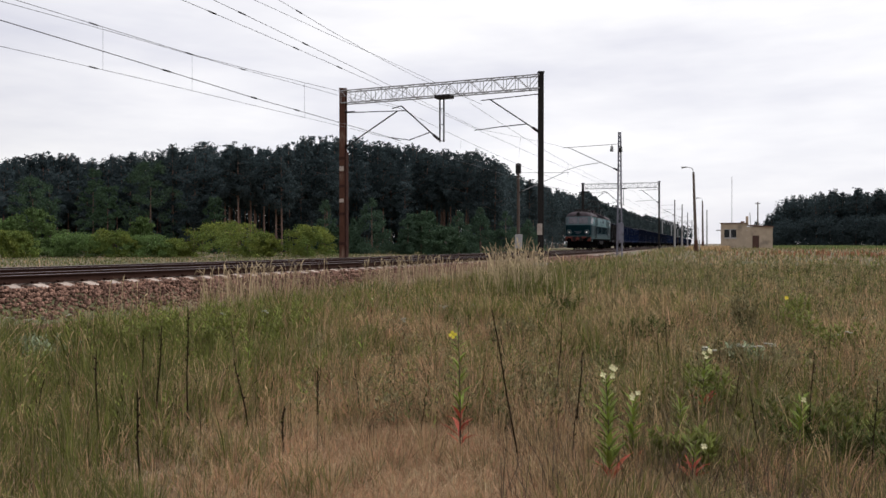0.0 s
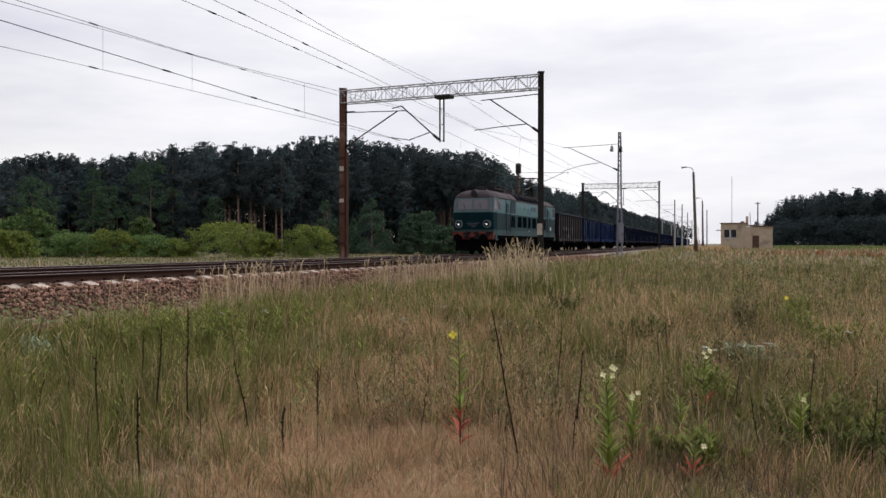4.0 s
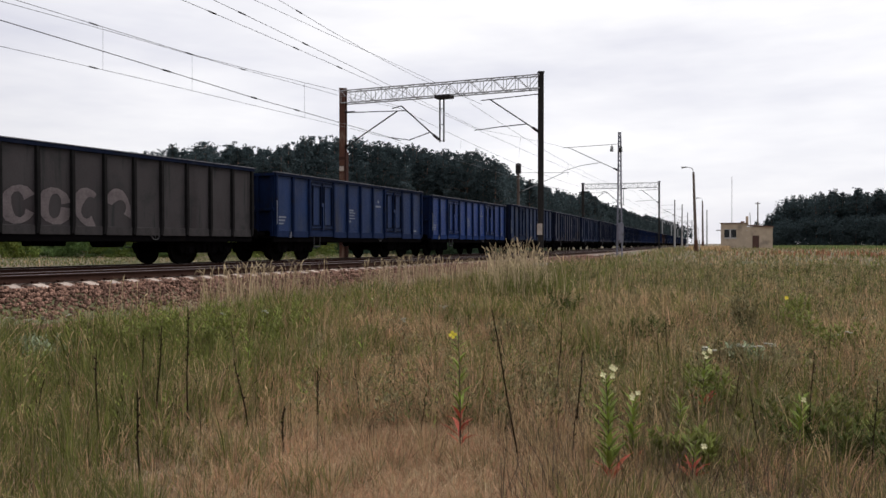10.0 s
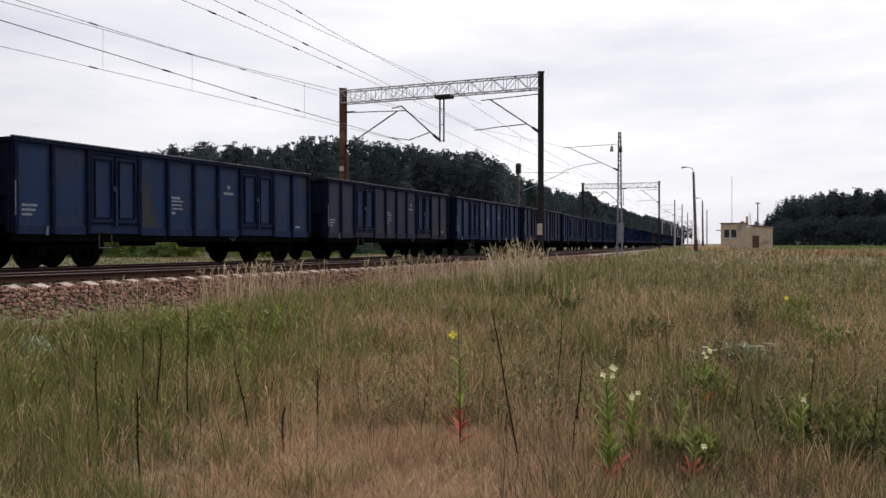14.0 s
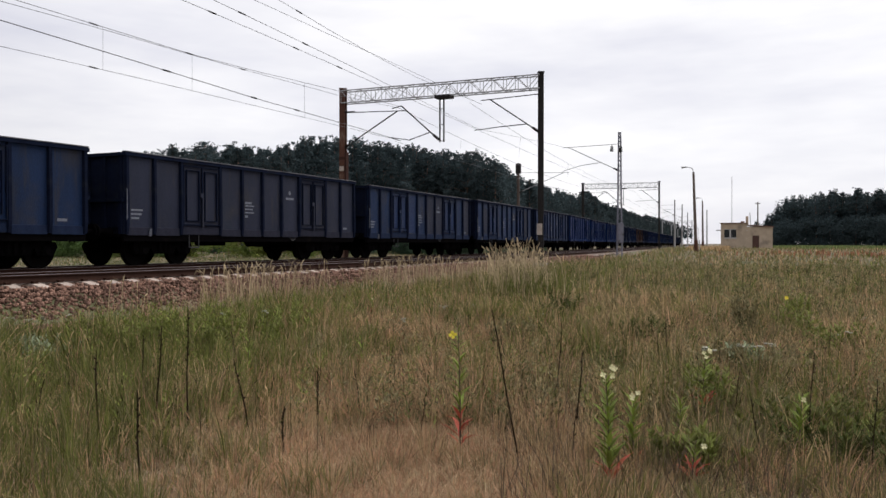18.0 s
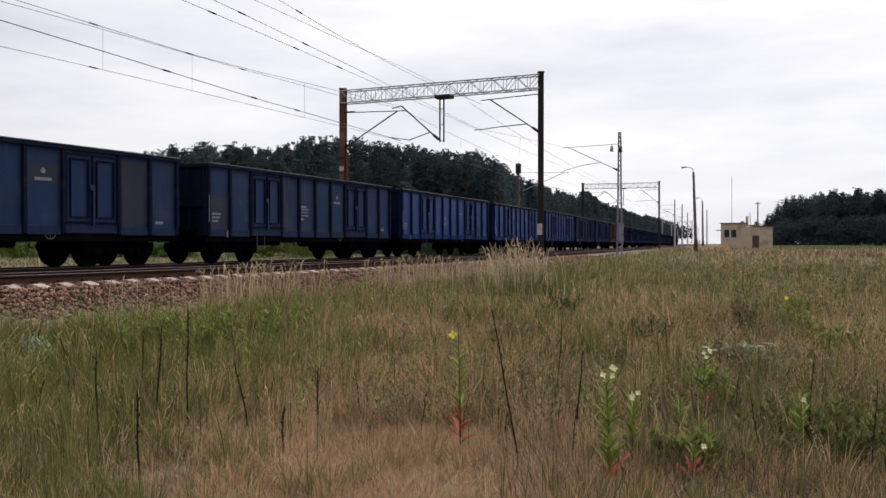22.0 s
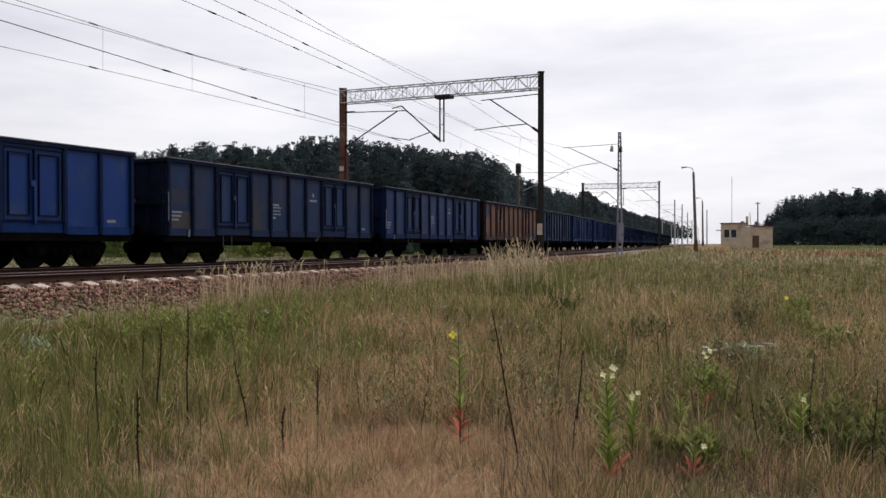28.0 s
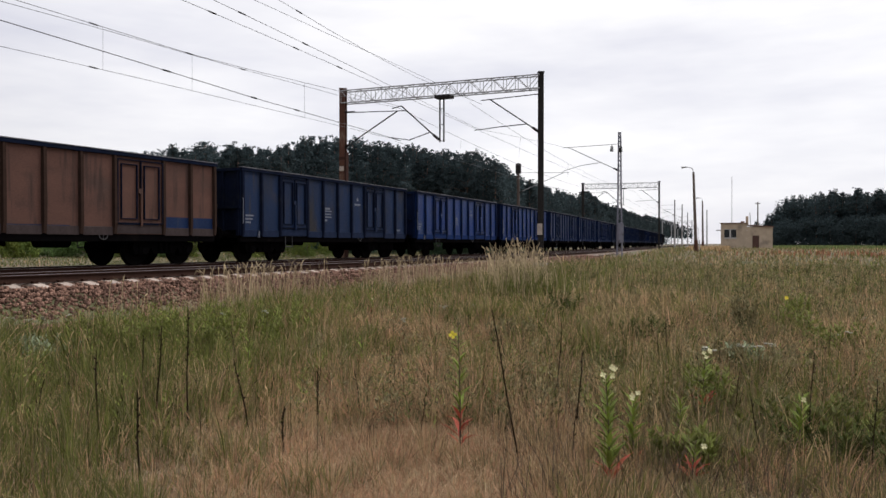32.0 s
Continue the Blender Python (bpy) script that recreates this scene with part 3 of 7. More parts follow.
M["wheel"] = material("shade_black_wheel_steel", (0.005, 0.0045, 0.0045), 0.9, 0.0, vary=0.2, scale=6, spec=0.0)
M["spray"] = material("pale_spray_paint", (0.17, 0.14, 0.145), 0.8, vary=0.45, scale=4, fine=20)
M["chalk"] = material("worn_stencil_paint", (0.11, 0.12, 0.15), 0.8, vary=0.6, scale=14)
M["white"] = material("white_marking_paint", (0.55, 0.56, 0.6), 0.7, vary=0.25, scale=8)

LW = 14.04
V_TRAIN, S_FRONT = 9.65, 46.27
MESH = {}


def shared(key, build):
    """One mesh for all alike parts."""
    if key not in MESH:
        MESH[key] = build()
    return MESH[key]


def lathe(profile, n, mat, name):
    """Turns (y, radius) pairs round the y axis into one closed body."""
    bm = bmesh.new()
    rings = [[bm.verts.new((r * math.cos(2 * math.pi * i / n), y, r * math.sin(2 * math.pi * i / n))) for i in range(n)] for y, r in profile]
    for p, q in zip(rings, rings[1:]):
        for i in range(n):
            j = (i + 1) % n
            bm.faces.new((p[i], p[j], q[j], q[i]))
    bm.faces.new(rings[0][::-1])
    bm.faces.new(rings[-1])
    bmesh.ops.recalc_face_normals(bm, faces=bm.faces[:])
    return mesh_of(bm, name, mat)


def wheelset_mesh(r):
    half = [(0.0, 0.08), (0.62, 0.08), (0.63, 0.16), (0.67, 0.17), (0.68, r * 0.86), (0.68, r + 0.03), (0.71, r + 0.03), (0.715, r), (0.81, r), (0.812, r * 0.86), (0.77, r * 0.82), (0.76, 0.19), (0.83, 0.16), (0.83, 0.1), (0.96, 0.1)]
    prof = [(-y, q) for y, q in half[::-1][:-1]] + half
    return lathe(prof, 24, M["wheel"], "wheelset")


def bogie_mesh():
    bm = bmesh.new()
    for sy in (-1, 1):
        y0, y1 = sorted((sy * 0.92, sy * 1.08))
        prism(bm, [(-1.25, 0.58), (-1.2, 0.72), (-0.6, 0.72), (-0.35, 0.86), (0.35, 0.86), (0.6, 0.72), (1.2, 0.72), (1.25, 0.58), (1.15, 0.36), (0.65, 0.36), (0.55, 0.56), (0.42, 0.36), (-0.42, 0.36), (-0.55, 0.56), (-0.65, 0.36), (-1.15, 0.36)], 1, y0, y1)
        for x in (-0.9, 0.9):
            box(bm, x - 0.14, x + 0.14, *sorted((sy * 0.95, sy * 1.16)), 0.32, 0.6, 0.03)
            rod(bm, (x, sy * 1.16, 0.46), (x, sy * 1.2, 0.46), 0.1, n=8)
        for x in (-0.2, 0, 0.2):
            rod(bm, (x, sy * 1.12, 0.42), (x, sy * 1.12, 0.7), 0.07, n=6)
    box(bm, -0.3, 0.3, -0.95, 0.95, 0.55, 0.8)
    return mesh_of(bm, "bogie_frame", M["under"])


def side_ribs(w=1.14, d=1.84):
    """Positions of the posts of an open wagon's side from its front end: two bays, a door, four bays, a door, two bays."""
    xs = [0.0]
    for step in (w, w, d, w, w, w, w, d, w, w):
        xs.append(xs[-1] + step)
    return [x - xs[-1] / 2 for x in xs], (2, 7)


def wagon(colour, top=3.32, many_ribs=False, label="", marks=True, patches=(), door_paint=None):
    """An open four-axle coal wagon, x along it; its front points to -x."""
    mt = M[colour]
    t = tagged(empty("coal_wagon"), label, "freight wagon", "wagons of the train")
    half, z0, z1 = 6.4, 0.95, top
    # end walls get a darker colour than the sides, for shade and dirt
    shade_grime = M["shaded_bluepost"] if colour in ("blue", "blue2") else M["shade_grime"] if colour in ("brown", "orange") else M["sooty"]
    turned = Matrix.Rotation(math.pi, 4, "Z")
    # side walls, each bay panel a plate between posts
    if many_ribs:
        xs, doors = [(-half + i * 2 * half / 12) for i in range(13)], ()
    else:
        xs, doors = side_ribs()
    key = (colour, top, many_ribs)

    def wall():
        bm = bmesh.new()
        box(bm, -half, half, 0, 0.03, z0, z1 - 0.06)
        return mesh_of(bm, "side_wall", mt)

    def rib():
        bm = bmesh.new()
        levels = ((z0, 0.06), (z0 + 0.3, 0.10), (z1 - 0.1, 0.08))
        rows = [[bm.verts.new(p) for p in ((-0.07, 0.03, z), (-0.045, 0.03 + d, z), (0.045, 0.03 + d, z), (0.07, 0.03, z))] for z, d in levels]
        for p, q in zip(rows, rows[1:]):
            for i in range(3):
                bm.faces.new((p[i], q[i], q[i + 1], p[i + 1]))
        bm.faces.new(rows[0]), bm.faces.new(rows[-1][::-1])
        bmesh.ops.recalc_face_normals(bm, faces=bm.faces[:])
        # except on orange, the shade of the rib flanks is in this darker colour
        return mesh_of(bm, "rib", M["darkrust"] if colour == "orange" else M["shade_grime"] if colour == "brown" else M["shaded_bluepost"] if colour in ("blue", "blue2") else M["sooty"])

    def rail_top():
        bm = bmesh.new()
        prism(bm, [(-0.02, z1 - 0.11), (0.12, z1 - 0.11), (0.12, z1 - 0.02), (0.1, z1), (-0.02, z1)], 0, -half - 0.03, half + 0.03)
        return mesh_of(bm, "top_rail", M["sooty"])

    def rail_cap():
        return mesh_of(box(bmesh.new(), -half - 0.03, half + 0.03, -0.03, 0.13, z1 + 0.001, z1 + 0.025), "rail_cap", M["dust"])

    def sill():
        bm = bmesh.new()
        prism(bm, [(-0.12, 0.74), (0.0, 0.74), (0.02, z0 - 0.004), (-0.12, z0 - 0.004)], 0, -half, half)
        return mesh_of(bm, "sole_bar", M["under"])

    def leaf():
        """One door leaf: a plate with a recessed panel inside a raised frame."""
        bm = bmesh.new()
        w = 1.84 / 4 - 0.055
        zt, zb = z1 - 0.22, z0 + 0.34
        box(bm, -w, w, 0.0, 0.075, zb, zt)
        bm.faces.ensure_lookup_table()
        front = max(bm.faces, key=lambda f: f.calc_center_median().y)
        bmesh.ops.inset_region(bm, faces=[front], thickness=0.075)
        bmesh.ops.translate(bm, verts=front.verts, vec=(0, -0.045, 0))
        return mesh_of(bm, "door_leaf", M[door_paint or colour])

    def seam():
        """Dark gap and angle frame round a door leaf."""
        bm = bmesh.new()
        w, zt, zb = 1.84 / 4 - 0.055, z1 - 0.22, z0 + 0.34
        for q, o in ((w, 0.03), (w - 0.13, 0.022)):
            box(bm, -q - o, -q, 0.0, 0.085, zb + w - q - o, zt - w + q + o)
            box(bm, q, q + o, 0.0, 0.085, zb + w - q - o, zt - w + q + o)
            box(bm, -q, q, 0.0, 0.085, zb + w - q - o, zb + w - q)
            box(bm, -q, q, 0.0, 0.085, zt - w + q, zt - w + q + o)
        return mesh_of(bm, "door_frame", M["sooty"])

    def latch():
        bm = bmesh.new()
        zb = z0 + 0.34
        prism(bm, [(-0.03, zb - 0.1), (0.03, zb - 0.1), (0.03, zb + 0.85), (0.13, zb + 0.9), (0.13, zb + 1.02), (-0.03, zb + 1.02)], 1, 0.07, 0.12)
        return mesh_of(bm, "latch_bar", mt)

    def flap():
        bm = bmesh.new()
        box(bm, -0.86, 0.86, 0.0, 0.03, z0 + 0.02, z0 + 0.28)
        return mesh_of(bm, "drop_flap", M[colour + "_dusty"])

    def bottom_rail(w):
        """A dust-caked rail along the foot of one bay, with a ledge on top."""
        return lambda: mesh_of(prism(bmesh.new(), [(0.0, z0 - 0.03), (0.03, z0 - 0.03), (0.032, z0 + 0.2), (0.0, z0 + 0.21)], 0, -w / 2 + 0.075, w / 2 - 0.075), "bottom_rail", M[colour + "_dusty"])

    for sy in (1, -1):
        m = Matrix.Identity(4) if sy == 1 else Matrix.Rotation(math.pi, 4, "Z")
        at = lambda x, m=m: m @ Matrix.Translation((x, 1.38, 0))
        part("side_wall", shared((key, "wall"), wall), None, t, m=at(0))
        part("top_rail", shared((key, "rail"), rail_top), None, t, m=at(0))
        part("rail_cap", shared((key, "cap"), rail_cap), None, t, m=at(0))
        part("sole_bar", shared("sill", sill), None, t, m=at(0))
        for x in xs:
            part("rib", shared((key, "rib"), rib), None, t, m=at(min(max(x, -half + 0.06), half - 0.06)))
        for i in range(len(xs) - 1):
            w = round(xs[i + 1] - xs[i], 3)
            if i not in doors:
                part("bottom_rail", shared((key, "foot", w), bottom_rail(w)), None, t, m=at((xs[i] + xs[i + 1]) / 2) @ Matrix.Translation((0, 0.03, 0)))
        for i in doors:
            xc = (xs[i] + xs[i + 1]) / 2
            for o in (-0.425, 0.425):
                dl = part("door_leaf", shared((key, door_paint, "leaf"), leaf), None, t, m=at(xc) @ Matrix.Translation((o, 0.03, 0)))
                part("door_frame", shared((top, "seam"), seam), None, dl)
            part("latch_bar", shared((key, "latch"), latch), None, t, m=at(xc) @ Matrix.Translation((0, 0.03, 0)))
            part("drop_flap", shared((key, "flap"), flap), None, t, m=at(xc) @ Matrix.Translation((0, 0.03, 0)))

    def end_wall():
        return mesh_of(box(bmesh.new(), -0.04, 0.0, -1.38, 1.38, z0, z1 - 0.05), "end_wall", shade_grime)

    def end_post():
        return mesh_of(box(bmesh.new(), 0.0, 0.08, -0.05, 0.05, z0, z1 - 0.12), "end_post", shade_grime)

    def end_beam():
        return mesh_of(box(bmesh.new(), 0.0, 0.11, -1.42, 1.42, 0, 0.1), "end_beam", shade_grime)

    def buffer():
        bm = bmesh.new()
        bm.free()
        me = lathe([(0, 0.1), (0.32, 0.09), (0.321, 0.065), (0.57, 0.065), (0.571, 0.22), (0.61, 0.21)], 12, M["under"], "buffer")
        me.transform(Matrix.Rotation(-math.pi / 2, 4, "Z"))
        return me

    def underframe():
        bm = bmesh.new()
        box(bm, -half, half, -1.2, 1.2, 1.02, 1.14)
        box(bm, -half, half, -0.25, 0.25, 0.78, 1.02)
        for x in (-half + 0.1, half - 0.1):
            box(bm, x - 0.1, x + 0.1, -1.35, 1.35, 0.88, 1.15)
        for x in (-1.6, 1.6):
            box(bm, x - 0.08, x + 0.08, -1.2, 1.2, 0.82, 1.02)
        box(bm, -0.9, 0.2, 0.4, 0.95, 0.6, 1.0, 0.03)
        for sy in (-1.15, 1.15):
            prism(bm, [(-3.2, 1.0), (-2.2, 0.72), (2.2, 0.72), (3.2, 1.0)], 1, sy - 0.04, sy + 0.04)
        rod(bm, (0.5, -0.4, 0.75), (1.5, -0.4, 0.75), 0.2, n=10)
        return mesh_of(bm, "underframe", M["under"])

    def handrail():
        bm = bmesh.new()
        pts = [(0, 0, 1.35), (0, 0.08, 1.4), (0, 0.08, 2.25), (0, 0, 2.3)]
        for a, b in zip(pts, pts[1:]):
            rod(bm, a, b, 0.018, n=5)
        return mesh_of(bm, "handrail", M["chalk"])

    def step():
        bm = bmesh.new()
        for x in (-0.22, 0.22):
            rod(bm, (x, 0, 0.55), (x, 0, 1.0), 0.018, n=5)
        rod(bm, (-0.22, 0, 0.55), (0.22, 0, 0.55), 0.022, n=5)
        return mesh_of(bm, "step", M["grimy_steel"])

    def hook():
        bm = bmesh.new()
        rod(bm, (0, 0, 0.9), (0, 0.03, 1.12), 0.045, 0.03, 6)
        return mesh_of(bm, "tie_hook", M["chalk"])

    def bar(w, h):
        return shared(("bar", w, h), lambda: mesh_of(box(bmesh.new(), 0, w, 0, 0.004, -h, 0), "marking", M["chalk"]))

    for sy in (1, -1) if marks else ():
        m = Matrix.Identity(4) if sy == 1 else turned
        # stencilled lines as bars, a round sign and a small emblem of plain shapes; x runs towards the rear on the side that faces the meadow
        for bx, bz, rows in ((-0.95, 2.15, ((0.36, 0.08), (0.5, 0.045), (0.44, 0.045), (0.5, 0.045), (0.16, 0.08))), (1.45, 2.42, ((0.5, 0.08),)), (-6.15, 1.7, ((0.45, 0.06), (0.4, 0.06), (0.3, 0.06))), (5.5, 1.35, ((0.3, 0.08),))):
            for k, (w, h) in enumerate(rows):
                part("marking", bar(w, h), None, t, m=m @ Matrix.Translation((-bx - w, 1.412, bz - k * 0.12)))
        part("emblem", shared("emblem", lambda: mesh_of(rod(bmesh.new(), (0, 0, 0), (0, 0.004, 0), 0.075, 0.075, 10), "emblem", M["chalk"])), None, t, m=m @ Matrix.Translation((-1.7, 1.412, 2.6)))
    for x, w, za, zb, c in patches:
        for sy in (1, -1):
            m = Matrix.Identity(4) if sy == 1 else turned
            part("paint_patch", mesh_of(box(bmesh.new(), -w / 2, w / 2, 0, 0.004, za, zb), "paint_patch", M[c]), None, t, m=m @ Matrix.Translation((-x, 1.411, 0)))
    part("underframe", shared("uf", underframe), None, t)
    for sx in (-1, 1):
        m = Matrix.Identity(4) if sx == 1 else Matrix.Rotation(math.pi, 4, "Z")
        part("end_wall", shared((key, "end"), end_wall), None, t, m=m @ Matrix.Translation((half, 0, 0)))
        for y in (-1.3, -0.66, 0, 0.66, 1.3):
            part("end_post", shared((key, "end_post"), end_post), None, t, m=m @ Matrix.Translation((half, y, 0)))
        for z in (z1 - 0.12, z0 + 0.95):
            part("end_beam", shared((key, "end_beam"), end_beam), None, t, m=m @ Matrix.Translation((half + 0.002, 0, z)))
        for y in (-0.875, 0.875):
            part("buffer", shared("buffer", buffer), None, t, m=m @ Matrix.Translation((half, y, 1.03)))
        part("coupling", shared("coupling", lambda: mesh_of(rod(rod(bmesh.new(), (0, 0, 1.0), (0.5, 0, 0.9), 0.05, n=6), (0.3, 0, 0.95), (0.55, 0, 0.72), 0.03, n=6), "coupling", M["under"])), None, t, m=m @ Matrix.Translation((half, 0, 0)))
        part("handrail", shared("handrail", handrail), None, t, m=m @ Matrix.Translation((half - 0.02, 1.42, 0)))
        part("step", shared("step", step), None, t, m=m @ Matrix.Translation((half - 2.9, 1.4, 0)))
        part("tie_hook", shared("hook", hook), None, t, m=m @ Matrix.Translation((half - 0.95, 1.45, 0)))
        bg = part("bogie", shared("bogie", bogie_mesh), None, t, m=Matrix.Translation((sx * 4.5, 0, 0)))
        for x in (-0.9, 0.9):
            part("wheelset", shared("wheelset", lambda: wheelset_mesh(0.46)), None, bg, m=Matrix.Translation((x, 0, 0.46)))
    for sy in (1, -1):
        bm = shared("brakewheel", lambda: brake_wheel_mesh())
        part("brake_wheel", bm, None, t, m=(Matrix.Identity(4) if sy == 1 else Matrix.Rotation(math.pi, 4, "Z")) @ Matrix.Translation((-1.9, 1.42, 0.95)))
    return t


def brake_wheel_mesh():
    bm = bmesh.new()
    k, c = 16, 5
    rows = []
    for i in range(k):
        a = 2 * math.pi * i / k
        rows.append([bm.verts.new(((0.16 + 0.018 * math.cos(2 * math.pi * j / c)) * math.cos(a), 0.018 * math.sin(2 * math.pi * j / c), (0.16 + 0.018 * math.cos(2 * math.pi * j / c)) * math.sin(a))) for j in range(c)])
    for i in range(k):
        p, q = rows[i], rows[(i + 1) % k]
        for j in range(c):
            bm.faces.new((p[j], p[(j + 1) % c], q[(j + 1) % c], q[j]))
    for a in (0.0, math.pi / 2):
        rod(bm, (-0.16 * math.cos(a), 0, -0.16 * math.sin(a)), (0.16 * math.cos(a), 0, 0.16 * math.sin(a)), 0.013, n=4)
    return mesh_of(bm, "brake_wheel", M["grimy_steel"])


WAGONS = [("brown", 3.34, True), ("blue2", 3.32, False), ("blue", 3.24, False), ("slate", 3.4, False), ("greyw", 3.36, False), ("slate", 3.34, False),
          ("greyw", 3.36, False), ("slate", 3.3, False), ("pale_slate", 3.34, False), ("pale_slate", 3.34, False), ("blue", 3.34, False), ("blue", 3.3, False),
          ("blue", 3.34, False), ("slate", 3.34, False), ("blue2", 3.34, False), ("orange", 3.34, False), ("slate", 3.34, False), ("blue", 3.34, False),
          ("blue", 3.34, False), ("blue2", 3.34, False), ("blue2", 3.34, False), ("blue2", 3.34, False), ("slate", 3.34, False), ("blue2", 3.3, False), ("blue2", 3.34, False), ("slate", 3.34, False), ("blue2", 3.34, False), ("slate", 3.3, False), ("slate", 3.34, False), ("greyw", 3.34, False), ("brown", 3.3, False)]
WORDS = {"brown": "dusty grey-brown open coal wagon with graffiti", "blue": "bright blue open coal wagon with ribbed sides", "blue2": "faded blue open coal wagon with ribbed sides",
         "pale_slate": "dusty slate-blue open coal wagon with ribbed sides", "slate": "grimy dark blue-grey open coal wagon", "greyw": "dirty dark grey open coal wagon", "orange": "rust-orange open coal wagon with blue remains of paint"}
BAY = 1.14
PATCHES = {7: ((-1.7, 1.0, 1.2, 3.1, "blue2"), (0.57, 1.0, 1.2, 3.1, "greyw"), (1.71, 1.0, 1.2, 3.1, "greyw"), (5.8, 1.0, 1.2, 3.1, "greyw")),
           8: ((1.7, 0.9, 2.3, 2.8, "greyw"), (-4.7, 0.9, 1.3, 2.9, "greyw"), (-0.57, 1.0, 1.2, 2.4, "blue2"), (4.7, 1.0, 1.2, 3.1, "greyw")),
           13: ((-5.8, 0.7, 1.9, 2.4, "greyw"), (-5.7, 0.9, 1.1, 1.7, "brown")),
           15: ((-5.75, 1.1, 2.45, 3.1, "blue2"), (5.2, 2.2, 1.05, 1.5, "blue2"), (3.1, 1.7, 1.05, 1.35, "blue2"), (-3.9, 0.35, 1.05, 2.0, "blue2"), (-1.2, 4.0, 1.02, 1.18, "slate"), (-4.9, 2.6, 1.02, 1.2, "slate")),
           4: ((-2.0, 3.0, 1.05, 1.5, "brown"), (5.4, 1.6, 1.05, 1.8, "brown")), 9: ((-5.7, 1.0, 1.05, 2.3, "greyw"), (0.5, 6.0, 1.0, 1.25, "greyw"))}
DOORS = {4: "slate", 7: "blue2", 8: "blue2", 9: "blue2", 13: "blue2", 22: "blue2"}
TRAIN = []


def graffiti(t):
    """Pale sprayed loops and strokes across five bays."""
    for sy in (1, -1):
        m = Matrix.Identity(4) if sy == 1 else Matrix.Rotation(math.pi, 4, "Z")
        for k, (cx, a0, a1) in enumerate(((-3.75, 0.7, 5.4), (-2.67, 0.5, 5.9), (-1.6, 0.2, 6.2), (-0.53, 0.9, 5.2), (0.5, -0.5, 2.8))):
            bm = bmesh.new()
            pts = [(-0.36 * math.cos(a), 0.42 * math.sin(a)) for a in np.linspace(a0, a1, 12)]
            prev = None
            for (x, z), a in zip(pts, np.linspace(a0, a1, 12)):
                w = 0.14 + 0.06 * math.sin(a * 2 + k)
                row = [bm.verts.new((x * (1 - w / 0.4), 0, z * (1 - w / 0.45))), bm.verts.new((x * (1 + w / 0.4), 0, z * (1 + w / 0.45)))]
                if prev:
                    bm.faces.new((prev[0], prev[1], row[1], row[0]))
                prev = row
            bmesh.ops.solidify(bm, geom=bm.faces[:], thickness=0.004)
            part("graffiti_stroke", bm, M["spray"], t, m=m @ Matrix.Translation((-cx, 1.416, 1.68)))


def train():
    pos = 19.24
    for i, (colour, top, many) in enumerate(WAGONS):
        w = wagon(colour, top, many, WORDS[colour], marks=i not in (0, 15), patches=PATCHES.get(i, ()), door_paint=DOORS.get(i))
        if i == 0:
            graffiti(w)
        TRAIN.append((w, pos + LW / 2, 4.5))
        pos += LW


train()


# ---------------------------------------------------------------- locomotive
M["loco_dark"] = material("dark_green_paint", (0.0032, 0.0175, 0.0235), 0.45, vary=0.2, scale=1.5, stain=(0.004, 0.011, 0.013), stain_at=(0.55, 0.8), stretch=(1, 1, 0.4), spec=0.05)
M["loco_light"] = material("light_sea_green_paint", (0.040, 0.108, 0.120), 0.38, vary=0.2, scale=1.5, stain=(0.032, 0.085, 0.09), stain_at=(0.55, 0.8), stretch=(1, 1, 0.4), spec=0.12)
M["loco_skirt"] = material("grey_green_skirt_paint", (0.029, 0.056, 0.060), 0.6, vary=0.22, scale=1.5, stain=(0.020, 0.034, 0.034), stain_at=(0.5, 0.75), stretch=(1, 1, 0.4), spec=0.08)
M["loco_grey"] = material("dull_grey_frame_paint", (0.012, 0.034, 0.043), 0.6, vary=0.2, scale=2, spec=0.08)
M["loco_roof"] = material("sooty_brown_roof", (0.055, 0.043, 0.050), 0.75, vary=0.3, scale=1.5, stain=(0.018, 0.014, 0.016), stain_at=(0.5, 0.75), spec=0.12)
M["loco_red"] = material("dirty_red_buffer_beam", (0.13, 0.036, 0.028), 0.7, vary=0.4, scale=3, stain=(0.015, 0.012, 0.012), stain_at=(0.48, 0.6), spec=0.08)
# pale lilac base paints the sky's reflection into the panes
M["pane"] = material("sky_tinted_window_glass", (0.085, 0.080, 0.096), 0.12, vary=0.25, scale=2.5, spec=0.8)
M["grille"] = material("dark_louvre_metal", (0.0022, 0.004, 0.006), 0.8, vary=0.2, scale=5, spec=0.0)
M["cab_grey"] = material("pale_grey_cab_paint", (0.085, 0.115, 0.130), 0.5, vary=0.15, scale=2, spec=0.12)
M["lens"] = material("headlamp_glass", (0.02, 0.024, 0.028), 0.2, 0.3, vary=0.05)
M["grey_box"] = material("dusty_grey_box", (0.022, 0.021, 0.024), 0.85, vary=0.3, scale=3, spec=0.05)


def glow(name, colour, strength):
    m = bpy.data.materials.new(name)
    m.use_nodes = True
    b = m.node_tree.nodes["Principled BSDF"]
    b.inputs["Base Color"].default_value = (*colour, 1)
    b.inputs["Emission Color"].default_value = (*colour, 1)
    b.inputs["Emission Strength"].default_value = strength
    return m


M["lit"] = glow("lit_headlamp", (1.0, 0.97, 0.88), 0.9)


